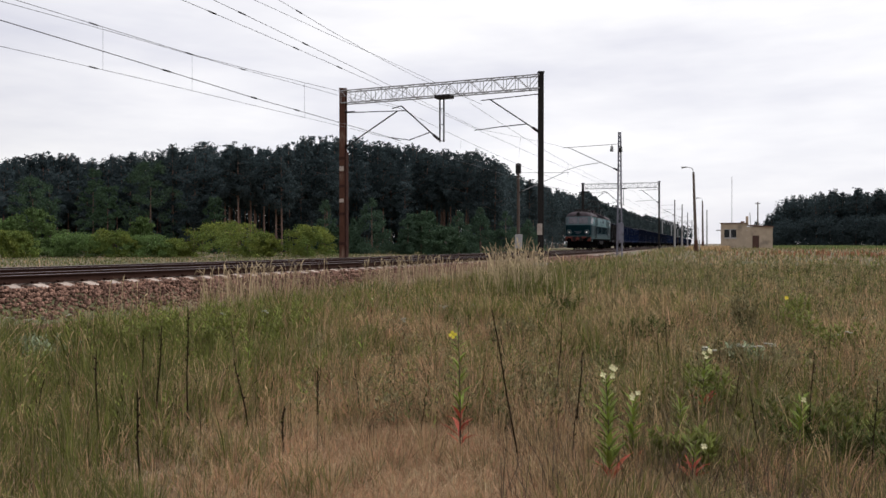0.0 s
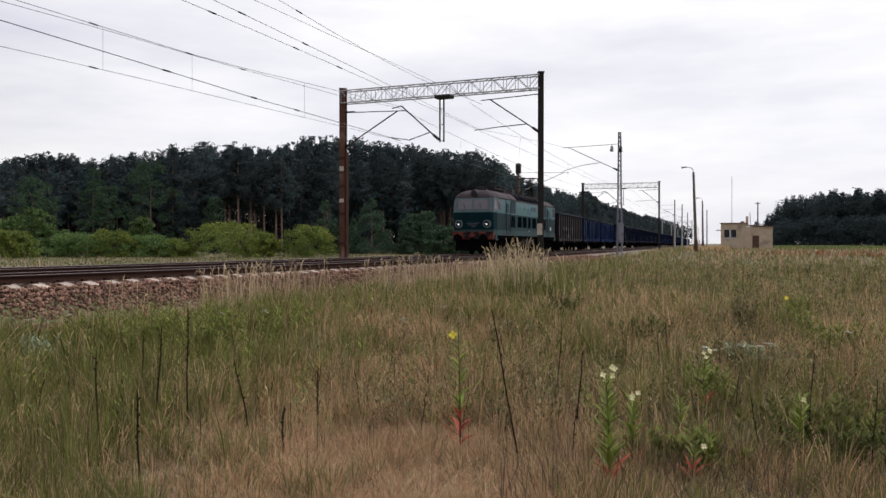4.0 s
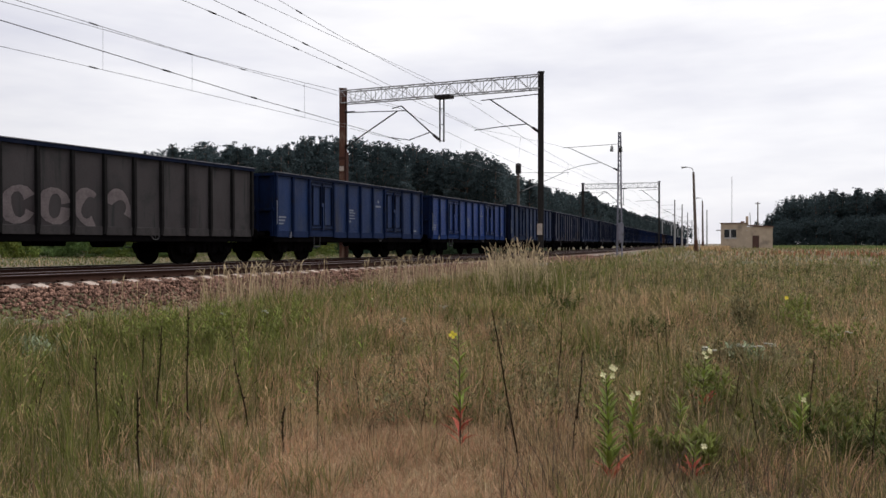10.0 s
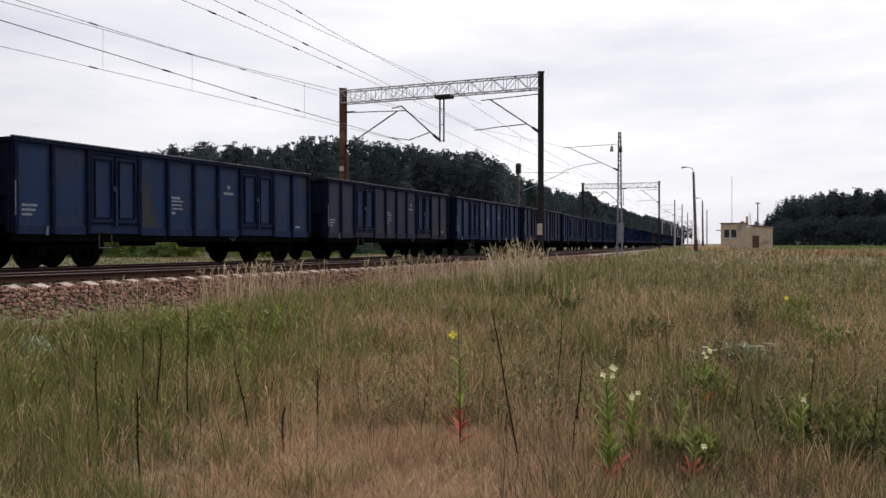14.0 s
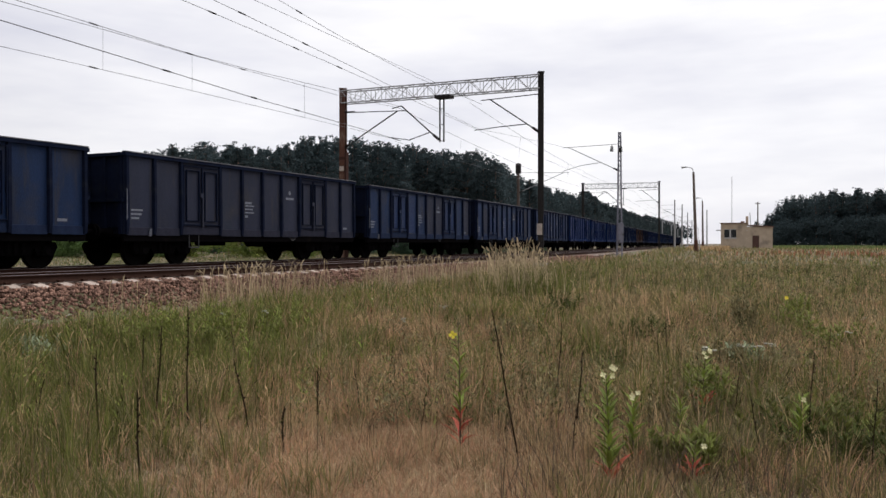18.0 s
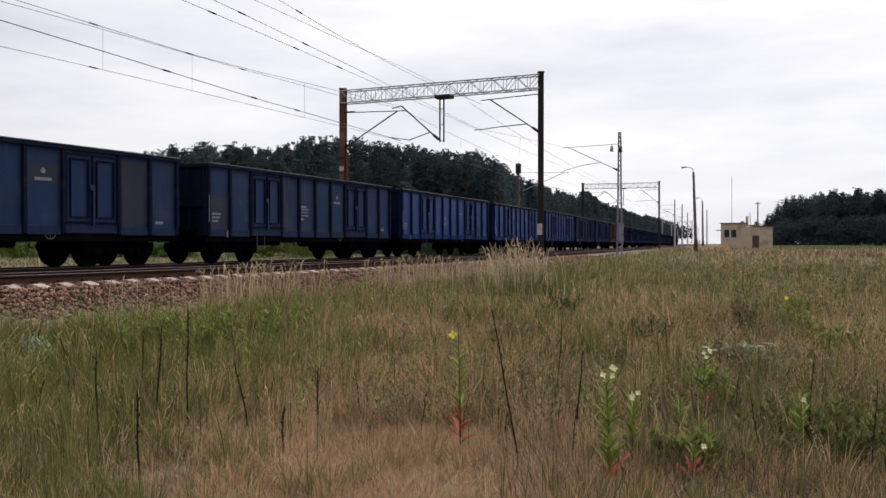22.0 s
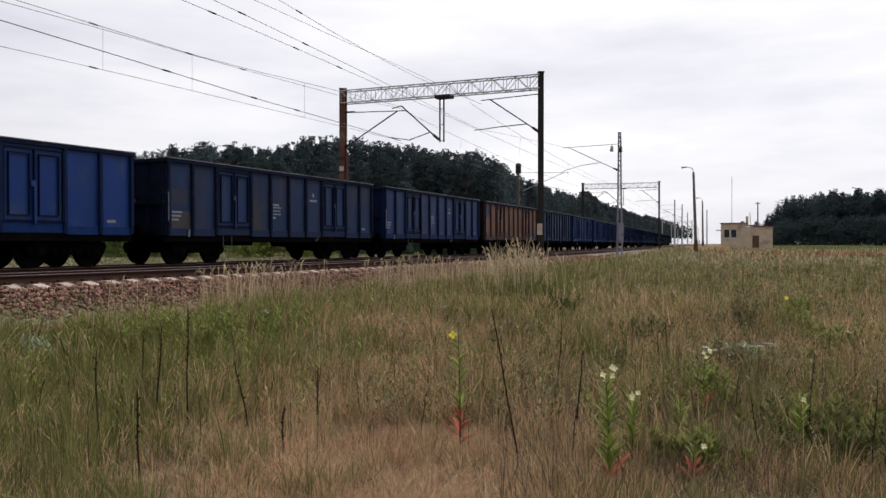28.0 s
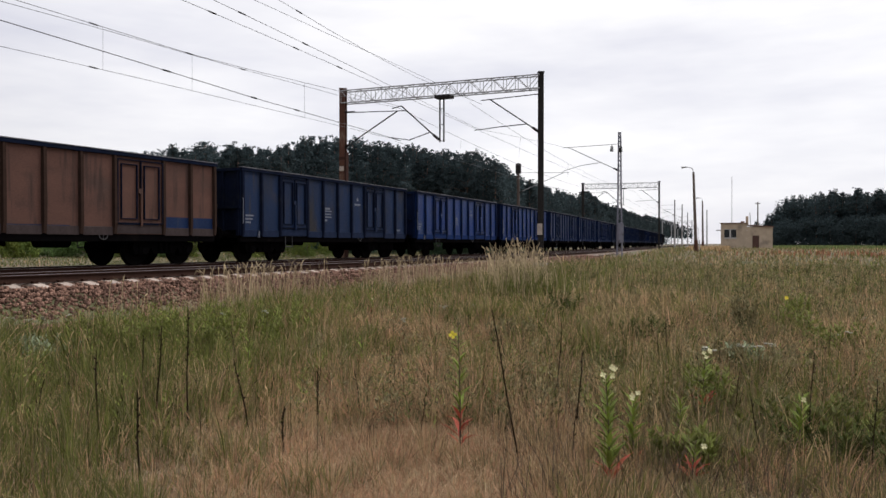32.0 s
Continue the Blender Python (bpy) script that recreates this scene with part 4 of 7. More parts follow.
def nose(z):
    """Distance of the front face from the middle and half width of the body at height z."""
    xs = np.interp(z, [0.7, 1.6, 2.72, 2.81, 3.68, 3.78, 3.95, 4.13, 4.22, 4.27], [8.92, 8.98, 9.05, 9.03, 8.8, 8.77, 8.64, 8.38, 8.05, 7.5])
    w = np.interp(z, [0.7, 3.3, 3.68, 3.78, 3.95, 4.13, 4.22, 4.27], [1.475, 1.475, 1.45, 1.42, 1.29, 1.02, 0.74, 0.35])
    return float(xs), float(w)


def ring(z):
    x, w = nose(z)
    c, e, q, f = 0.6, 0.12, 0.93, 0.76
    return [(-x, -f * w, z), (-x, f * w, z), (-x + e, q * w, z), (-x + c, w, z), (x - c, w, z), (x - e, q * w, z), (x, f * w, z), (x, -f * w, z),
            (x - e, -q * w, z), (x - c, -w, z), (-x + c, -w, z), (-x + e, -q * w, z)]


def loft(levels, cap=False, floor=False):
    bm = bmesh.new()
    rows = [[bm.verts.new(p) for p in ring(z)] for z in levels]
    for a, b in zip(rows, rows[1:]):
        for i in range(12):
            j = (i + 1) % 12
            bm.faces.new((a[j], a[i], b[i], b[j]))
    if cap:
        bm.faces.new(rows[-1][::-1])
    if floor:
        bm.faces.new(rows[0])
    bmesh.ops.recalc_face_normals(bm, faces=bm.faces[:])
    return bm


def side_panel(x0, x1, z0, z1, y, out, thick=0.03, bevel=0.0):
    """A flat plate on the side wall, out = +1 or -1."""
    return box(bmesh.new(), x0, x1, *sorted((y * out, (y + thick) * out)), z0, z1, bevel)


def frame_rect(x0, x1, z0, z1, y, out, w=0.05, thick=0.03):
    bm = bmesh.new()
    ys = sorted((y * out, (y + thick) * out))
    box(bm, x0 - w, x0, *ys, z0 - w, z1 + w)
    box(bm, x1, x1 + w, *ys, z0 - w, z1 + w)
    box(bm, x0, x1, *ys, z0 - w, z0)
    box(bm, x0, x1, *ys, z1, z1 + w)
    return bm


def face_quad(a, b, z0, z1, end, inset=0.0, thick=0.02):
    """A pane on the nose between ring points a and b from z0 to z1."""
    bm = bmesh.new()
    p = [Vector(ring(z0)[a]), Vector(ring(z0)[b]), Vector(ring(z1)[b]), Vector(ring(z1)[a])]
    c = sum(p, Vector()) / 4
    nrm = (p[1] - p[0]).cross(p[3] - p[0]).normalized()
    if nrm.dot(Vector((c.x, c.y, 0))) < 0:
        nrm = -nrm
    q = [c + (v - c) * (1 - inset) for v in p]
    lo = [bm.verts.new(v + nrm * 0.004) for v in q]
    hi = [bm.verts.new(v + nrm * (0.004 + thick)) for v in q]
    bm.faces.new(hi)
    bm.faces.new(lo[::-1])
    for i in range(4):
        bm.faces.new((lo[i], lo[(i + 1) % 4], hi[(i + 1) % 4], hi[i]))
    bmesh.ops.recalc_face_normals(bm, faces=bm.faces[:])
    return bm, q, nrm


def locomotive():
    t = tagged(empty("electric_locomotive"), "dark and light green electric locomotive with red buffer beam", "locomotive")
    part("skirt", loft([1.22, 1.6]), M["loco_skirt"], t, "grey-green lower band")
    part("lower_body", loft([1.6, 2.72]), M["loco_dark"], t, "dark green band")
    part("upper_body", loft([2.72, 2.81, 3.3, 3.68]), M["loco_light"], t, "light sea-green band")
    part("roof", loft([3.68, 3.78, 3.95, 4.13, 4.22, 4.27], cap=True), M["loco_roof"], t, "sooty brown roof", smooth=False)
    part("floor", loft([1.02, 1.22], floor=True, cap=True), M["under"], t)
    # rain strip between wall and roof, and moulding between the bands
    for out in (-1, 1):
        part("rain_strip", side_panel(-8.1, 8.1, 3.66, 3.71, 1.44, out, 0.045), M["darksteel"], t)
        part("band_moulding", side_panel(-8.35, 8.35, 2.70, 2.74, 1.475, out, 0.012), M["loco_light"], t)
        for end in (-1, 1):
            # cab side window, cab door, corner skirt
            xw = sorted((end * 8.33, end * 7.66))
            part("cab_window", side_panel(xw[0], xw[1], 2.9, 3.55, 1.462, out, 0.025, 0.008), M["pane"], t, "cab side window")
            part("window_frame", frame_rect(xw[0], xw[1], 2.9, 3.55, 1.465, out, 0.07, 0.03), M["cab_grey"], t)
            xd = sorted((end * 6.38, end * 5.5))
            door = part("cab_door", side_panel(xd[0], xd[1], 1.56, 3.6, 1.47, out, 0.014), M["loco_dark"], t, "cab door, dark below and light above")
            part("door_top", side_panel(xd[0] + 0.06, xd[1] - 0.06, 2.75, 3.58, 1.482, out, 0.01), M["loco_light"], door)
            xm = (xd[0] + xd[1]) / 2
            part("door_window", side_panel(xm - 0.17, xm + 0.17, 2.85, 3.4, 1.49, out, 0.012, 0.005), M["pane"], door)
            part("door_window_frame", frame_rect(xm - 0.17, xm + 0.17, 2.85, 3.4, 1.49, out, 0.035, 0.014), M["loco_grey"], door)
            for xr in (xd[0] - 0.06, xd[1] + 0.06):
                part("handrail", rod(bmesh.new(), (xr, out * 1.54, 1.35), (xr, out * 1.54, 3.45), 0.02, n=6), M["darksteel"], t)
            part("door_step", side_panel(xm - 0.2, xm + 0.2, 1.3, 1.42, 1.476, out, 0.01), M["darksteel"], t)
            prof = [(end * 8.7, 1.215), (end * 8.7, 0.9), (end * 8.2, 0.9), (end * 8.02, 1.08), (end * 7.75, 1.215)]
            part("corner_skirt", prism(bmesh.new(), prof, 1, *sorted((out * 1.42, out * 1.47))), M["loco_skirt"], t)
            # louvres beside the cab doors
            xg = sorted((end * 5.12, end * 4.05))
            for z0, z1, mt in ((2.83, 3.6, "loco_dark"), (1.80, 2.6, "grille")):
                lv = part("louvre", frame_rect(xg[0], xg[1], z0, z1, 1.476, out, 0.04, 0.02), M["loco_grey"] if mt == "grille" else M["loco_dark"], t)
                bm = bmesh.new()
                for k in range(9):
                    zz = z0 + (z1 - z0) * k / 9
                    prism(bm, [(out * 1.477, zz), (out * 1.488, zz + 0.01), (out * 1.48, zz + (z1 - z0) / 9 - 0.01), (out * 1.477, zz + (z1 - z0) / 9 - 0.01)], 0, xg[0], xg[1])
                part("louvre_slats", bm, M[mt], lv)
        # machine-room windows
        for a, b in ((-3.42, -2.36), (-2.05, -0.95), (-0.5, 0.23), (0.69, 1.88), (2.25, 3.42)):
            xa, xb = a, b
            if out == 1:
                xa, xb = -xb, -xa
            part("machine_room_window", side_panel(xa, xb, 1.83, 2.6, 1.476, out, 0.015), M["grille"], t, "dark machine-room louvre window")
            part("window_frame", frame_rect(xa, xb, 1.83, 2.6, 1.476, out, 0.045, 0.022), M["loco_grey"], t)
        part("window_band", side_panel(-5.35, 5.35, 1.62, 2.69, 1.4755, out, 0.004), M["loco_grey"], t, "greyer green band round the windows")
        # plates: number as bars, small panels
        plate = part("number_plate", side_panel(0.52, 1.95, 3.13, 3.42, 1.476, out, 0.015), M["loco_dark"], t, "dark plate with pale raised characters")
        for k in range(7):
            if k != 4:
                part("character_bar", side_panel(0.60 + k * 0.19, 0.73 + k * 0.19, 3.17, 3.38, 1.491, out, 0.01), M["chalk"], plate)
        for k in range(3):
            part("emblem_bar", side_panel(-1.72 + k * 0.21, -1.58 + k * 0.21, 3.14, 3.34, 1.476, out, 0.008), M["chalk"], t)
        part("hatch_frame", frame_rect(-0.5, 0.2, 2.88, 3.2, 1.476, out, 0.025, 0.012), M["loco_grey"], t)
        part("inscription_bar", side_panel(-0.4, 0.18, 1.58, 1.66, 1.48, out, 0.006), M["chalk"], t)
        part("white_plate", side_panel(6.55, 6.98, 1.72, 2.02, 1.476, out, 0.02), M["white"], t, "white plate")
        # roof shoulder louvres
        for k in range(7):
            x0 = -3.5 + k * 1.0
            if out == 1:
                x0 = -x0 - 0.84
            bm = bmesh.new()
            p = [(x0, 1.42, 3.76), (x0 + 0.84, 1.42, 3.76), (x0 + 0.84, 1.03, 4.11), (x0, 1.03, 4.11)]
            lo = [bm.verts.new((x, out * y, z)) for x, y, z in p]
            hi = [bm.verts.new((x, out * (y + 0.03), z + 0.05)) for x, y, z in p]
            bm.faces.new(hi), bm.faces.new(lo[::-1])
            for i in range(4):
                bm.faces.new((lo[i], lo[(i + 1) % 4], hi[(i + 1) % 4], hi[i]))
            bmesh.ops.recalc_face_normals(bm, faces=bm.faces[:])
            part("roof_louvre", bm, M["grille"], t, "black slanted roof louvre")
        for x in np.arange(-3.58, 3.6, 1.0):
            part("roof_rib", rod(bmesh.new(), (x, out * 1.47, 3.7), (x, out * 1.02, 4.19), 0.05, n=4), M["loco_roof"], t)
        part("roof_rail", rod(bmesh.new(), (-4.8, out * 1.0, 4.26), (5.0, out * 1.0, 4.26), 0.025, n=5), M["darksteel"], t)
    # nose: windscreens, corner windows, lamps, plate of bars, buffer beam
    for end in (-1, 1):
        ids = ((1, 0), (1, 2), (2, 3), (0, 11), (11, 10)) if end == -1 else ((7, 6), (6, 5), (5, 4), (7, 8), (8, 9))
        for k, (a, b) in enumerate(ids):
            part("cab_panel", face_quad(a, b, 2.76, 3.66, end, 0.0, 0.003)[0], M["cab_grey"], t, "pale grey cab front panel")
            if k == 0:
                for lo, hi in ((-1.2, -0.08), (0.08, 1.2)):
                    bm, q, nrm = face_quad(a, b, 2.9, 3.58, end, 0.0, 0.024)
                    for v in bm.verts:
                        y0 = nose(3.1)[1] * 0.76
                        f = (v.co.y / y0 + 1) / 2
                        v.co.y = (lo + (hi - lo) * f) * 0.86 * 1.0
                    part("windscreen", bm, M["pane"], t, "raked windscreen")
                    wp = bmesh.new()
                    rod(wp, (end * 9.05, (lo + hi) / 2 * 0.86, 3.0), (end * 8.87, (lo + hi) / 2 * 0.86 + 0.2, 3.45), 0.015, n=4)
                    part("wiper", wp, M["darksteel"], t)
            elif k in (2, 4):
                part("corner_window", face_quad(a, b, 2.9, 3.56, end, 0.06, 0.024)[0], M["pane"], t, "curved corner window")
        part("screen_frame", box(bmesh.new(), *sorted((end * 8.65, end * 8.8)), -1.0, 1.0, 3.6, 3.67), M["loco_grey"], t)
        for y in (-0.97, 0.97):
            lamp = part("headlamp", rod(bmesh.new(), (end * 8.9, y, 1.96), (end * 9.1, y, 1.96), 0.27, 0.27, 20), M["cab_grey"], t, "large round headlamp")
            part("lamp_glass", rod(bmesh.new(), (end * 9.1, y, 1.96), (end * 9.11, y, 1.96), 0.19, 0.19, 16), M["lens"], lamp)
            part("bulb", rod(bmesh.new(), (end * 9.11, y * 0.99, 1.94), (end * 9.125, y * 0.99, 1.94), 0.055, 0.055, 10), M["lit"] if end == -1 else M["lens"], lamp)
        lamp = part("roof_lamp", rod(bmesh.new(), (end * 8.2, 0, 4.02), (end * 8.84, 0, 3.97), 0.24, 0.23, 14), M["loco_roof"], t, "round roof headlamp")
        part("lamp_glass", rod(bmesh.new(), (end * 8.84, 0, 3.97), (end * 8.852, 0, 3.969), 0.17, 0.13, 12), M["lens"], lamp)
        for k, w in enumerate((0.42, 0.42, 0.3, 0.14)):
            part("inscription_bar", box(bmesh.new(), *sorted((end * 9.0, end * 9.035)), -w, w, 2.1 - k * 0.11, 2.13 - k * 0.11), M["chalk"] if k else M["loco_grey"], t)
        bm = box(bmesh.new(), *sorted((end * 8.75, end * 9.02)), -1.4, 1.4, 0.95, 1.46, 0.03)
        beam = part("buffer_beam", bm, M["loco_red"], t, "dirty red buffer beam")
        for y in (-0.875, 0.875):
            b = bmesh.new()
            rod(b, (end * 9.0, y, 1.06), (end * 9.35, y, 1.06), 0.15, 0.12, 10)
            rod(b, (end * 9.35, y, 1.06), (end * 9.58, y, 1.06), 0.08, 0.08, 8)
            rod(b, (end * 9.58, y, 1.06), (end * 9.62, y, 1.06), 0.25, 0.25, 14)
            part("buffer", b, M["under"], t)
            part("brake_hose", rod(bmesh.new(), (end * 9.05, y * 0.45, 0.95), (end * 9.15, y * 0.4, 0.5), 0.03, n=6), M["under"], t)
        part("coupling_hook", rod(rod(bmesh.new(), (end * 9.0, 0, 1.04), (end * 9.4, 0, 1.04), 0.06, n=6), (end * 9.35, 0, 1.04), (end * 9.25, 0, 0.55), 0.045, n=6), M["under"], t)
        bm = prism(bmesh.new(), [(end * 8.6, 0.2), (end * 8.95, 0.2), (end * 8.75, 0.95), (end * 8.5, 0.95)], 1, -1.25, 1.25)
        part("snow_plough", bm, M["under"], t)
        # three-axle bogie
        bg = part("bogie", box(bmesh.new(), end * 5.15 - 2.9, end * 5.15 + 2.9, -1.0, 1.0, 0.62, 0.98, 0.03), M["under"], t)
        for out in (-1, 1):
            side = prism(bmesh.new(), [(-3.0, 1.0), (-3.0, 0.42), (-2.3, 0.2), (-1.4, 0.24), (-0.95, 0.16), (-0.5, 0.24), (0.5, 0.24), (0.95, 0.16), (1.4, 0.24), (2.3, 0.2), (3.0, 0.42), (3.0, 1.0)], 1, *sorted((out * 1.02, out * 1.22)), Matrix.Translation((end * 5.15, 0, 0)))
            part("side_frame", side, M["under"], bg)
            for x in (-1.85, 0, 1.85):
                part("axle_box", box(bmesh.new(), end * 5.15 + x - 0.2, end * 5.15 + x + 0.2, *sorted((out * 1.05, out * 1.33)), 0.42, 0.82, 0.03), M["under"], bg)
                for dx in (-0.42, 0.42):
                    part("spring", rod(bmesh.new(), (end * 5.15 + x + dx, out * 1.18, 0.55), (end * 5.15 + x + dx, out * 1.18, 0.95), 0.1, n=8), M["under"], bg)
            part("sand_pipe", rod(bmesh.new(), (end * 8.0, out * 1.1, 0.9), (end * 7.7, out * 0.8, 0.2), 0.03, n=5), M["under"], bg)
        for x in (-1.85, 0, 1.85):
            part("wheelset", shared("loco_wheelset", lambda: wheelset_mesh(0.625)), None, bg, m=Matrix.Translation((end * 5.15 + x, 0, 0.625)))
    # boxes under the floor
    for out in (-1, 1):
        for a, b, z in ((-1.94, -1.24, 0.76), (-1.08, 0.7, 0.58), (0.76, 1.65, 0.6)):
            x0, x1 = (a, b) if out == -1 else (-b, -a)
            part("equipment_box", box(bmesh.new(), x0, x1, *sorted((out * 0.9, out * 1.4)), z, 1.14, 0.02), M["grey_box"], t, "dusty grey equipment box")
        part("battery_box", box(bmesh.new(), -2.15, 2.15, *sorted((out * 0.55, out * 0.88)), 0.2, 1.03, 0.03), M["under"], t, "black battery box between the bogies")
        part("brake_cylinder", rod(bmesh.new(), (out * 1.9 - 0.3, out * 1.05, 0.62), (out * 1.9 + 0.3, out * 1.05, 0.62), 0.17, n=10), M["under"], t)
    part("tank", rod(bmesh.new(), (-1.9, 0, 0.65), (1.9, 0, 0.65), 0.36, n=12), M["under"], t)
    # roof gear
    part("roof_box", box(bmesh.new(), -2.36, -1.78, -0.8, -0.3, 4.2, 4.62, 0.02), M["loco_roof"], t, "boxy roof vent")
    part("roof_deck", box(bmesh.new(), -4.6, 4.8, -0.7, 0.7, 4.25, 4.32, 0.02), M["loco_roof"], t)
    for x in (-2.6, -0.9, 0.9, 2.4, 3.6):
        part("roof_insulator", rod(bmesh.new(), (x, -0.45, 4.3), (x, -0.45, 4.46), 0.06, 0.04, 8), M["loco_roof"], t)
    part("roof_cable", rod(bmesh.new(), (-4.4, -0.45, 4.47), (4.6, -0.45, 4.47), 0.02, n=5), M["darksteel"], t)
    part("horn", rod(bmesh.new(), (-7.4, -0.5, 4.24), (-7.9, -0.5, 4.3), 0.04, 0.09, 8), M["loco_roof"], t)
    pantograph(t, 5.0, 5.99)
    pantograph(t, -5.15, 4.62)
    return t


def pantograph(t, x, head):
    """A four-arm pantograph on the roof, its head at height head."""
    p = empty("pantograph")
    p.parent = t
    bm = bmesh.new()
    for sy in (-0.62, 0.62):
        rod(bm, (x - 0.95, sy, 4.42), (x + 0.95, sy, 4.42), 0.045, n=6)
    for sx in (-0.95, -0.4, 0.4, 0.95):
        rod(bm, (x + sx, -0.62, 4.42), (x + sx, 0.62, 4.42), 0.045, n=6)
    for sx in (-0.95, 0.95):
        for sy in (-0.62, 0.62):
            rod(bm, (x + sx, sy, 4.12), (x + sx, sy, 4.4), 0.09, 0.05, 8)
    part("base_frame", bm, M["darksteel"], p)
    lift = (head - 4.44) / 2
    reach = math.sqrt(max(0.05, 1.55 ** 2 - lift ** 2))
    for sx in (-1, 1):
        knee_x, knee_z = x + sx * (0.25 + reach * 0.92), 4.44 + lift * 0.92
        for sy in (-1, 1):
            knee = Vector((knee_x, sy * 0.75, knee_z))
            part("lower_arm", rod(bmesh.new(), (x + sx * 0.3, sy * 0.5, 4.44), knee, 0.045, 0.035, 6), M["darksteel"], p)
            part("upper_arm", rod(bmesh.new(), knee, (x + sx * 0.2, sy * 0.42, head - 0.08), 0.02, n=5), M["darksteel"], p)
            part("diagonal", rod(bmesh.new(), knee, (x + sx * 0.2, -sy * 0.1, head - 0.08), 0.012, n=4), M["darksteel"], p)
        part("knee_tube", rod(bmesh.new(), (knee_x, -0.75, knee_z), (knee_x, 0.75, knee_z), 0.03, n=6), M["darksteel"], p)
        bm = bmesh.new()
        pts = [(-0.98, -0.2), (-0.8, -0.03), (-0.5, 0.0), (0.5, 0.0), (0.8, -0.03), (0.98, -0.2)]
        for (y0, z0), (y1, z1) in zip(pts, pts[1:]):
            rod(bm, (x + sx * 0.25, y0, head + z0), (x + sx * 0.25, y1, head + z1), 0.03, n=5)
        part("contact_strip", bm, M["darksteel"], p)
    for sy in (-0.42, 0.42):
        part("head_link", rod(bmesh.new(), (x - 0.25, sy, head - 0.05), (x + 0.25, sy, head - 0.05), 0.03, n=5), M["darksteel"], p)


TRAIN.append((locomotive(), 9.62, 5.15))


# ---------------------------------------------------------------- hut, lamps and poles
M["plaster"] = material("weathered_cream_plaster", (0.46, 0.37, 0.28), 0.9, vary=0.2, scale=1.2, stain=(0.28, 0.23, 0.18), stain_at=(0.52, 0.72), bump=0.01)
M["hut_pane"] = material("dark_window_glass", (0.02, 0.022, 0.026), 0.1, vary=0.05, spec=0.5)
M["roofing"] = material("brown_roofing_felt", (0.17, 0.10, 0.08), 0.9, vary=0.25, scale=2)
M["brown_door"] = material("dark_brown_door", (0.08, 0.035, 0.025), 0.7, vary=0.3, scale=3)
M["frame_white"] = material("faded_white_window_frame", (0.42, 0.41, 0.40), 0.7, vary=0.15, scale=4)
M["wood"] = material("weathered_pole_wood", (0.13, 0.10, 0.085), 0.9, vary=0.3, scale=3, stretch=(1, 1, 0.2))


def seen_at(px, depth):
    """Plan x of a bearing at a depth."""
    return (px - 784) / 1432 * depth


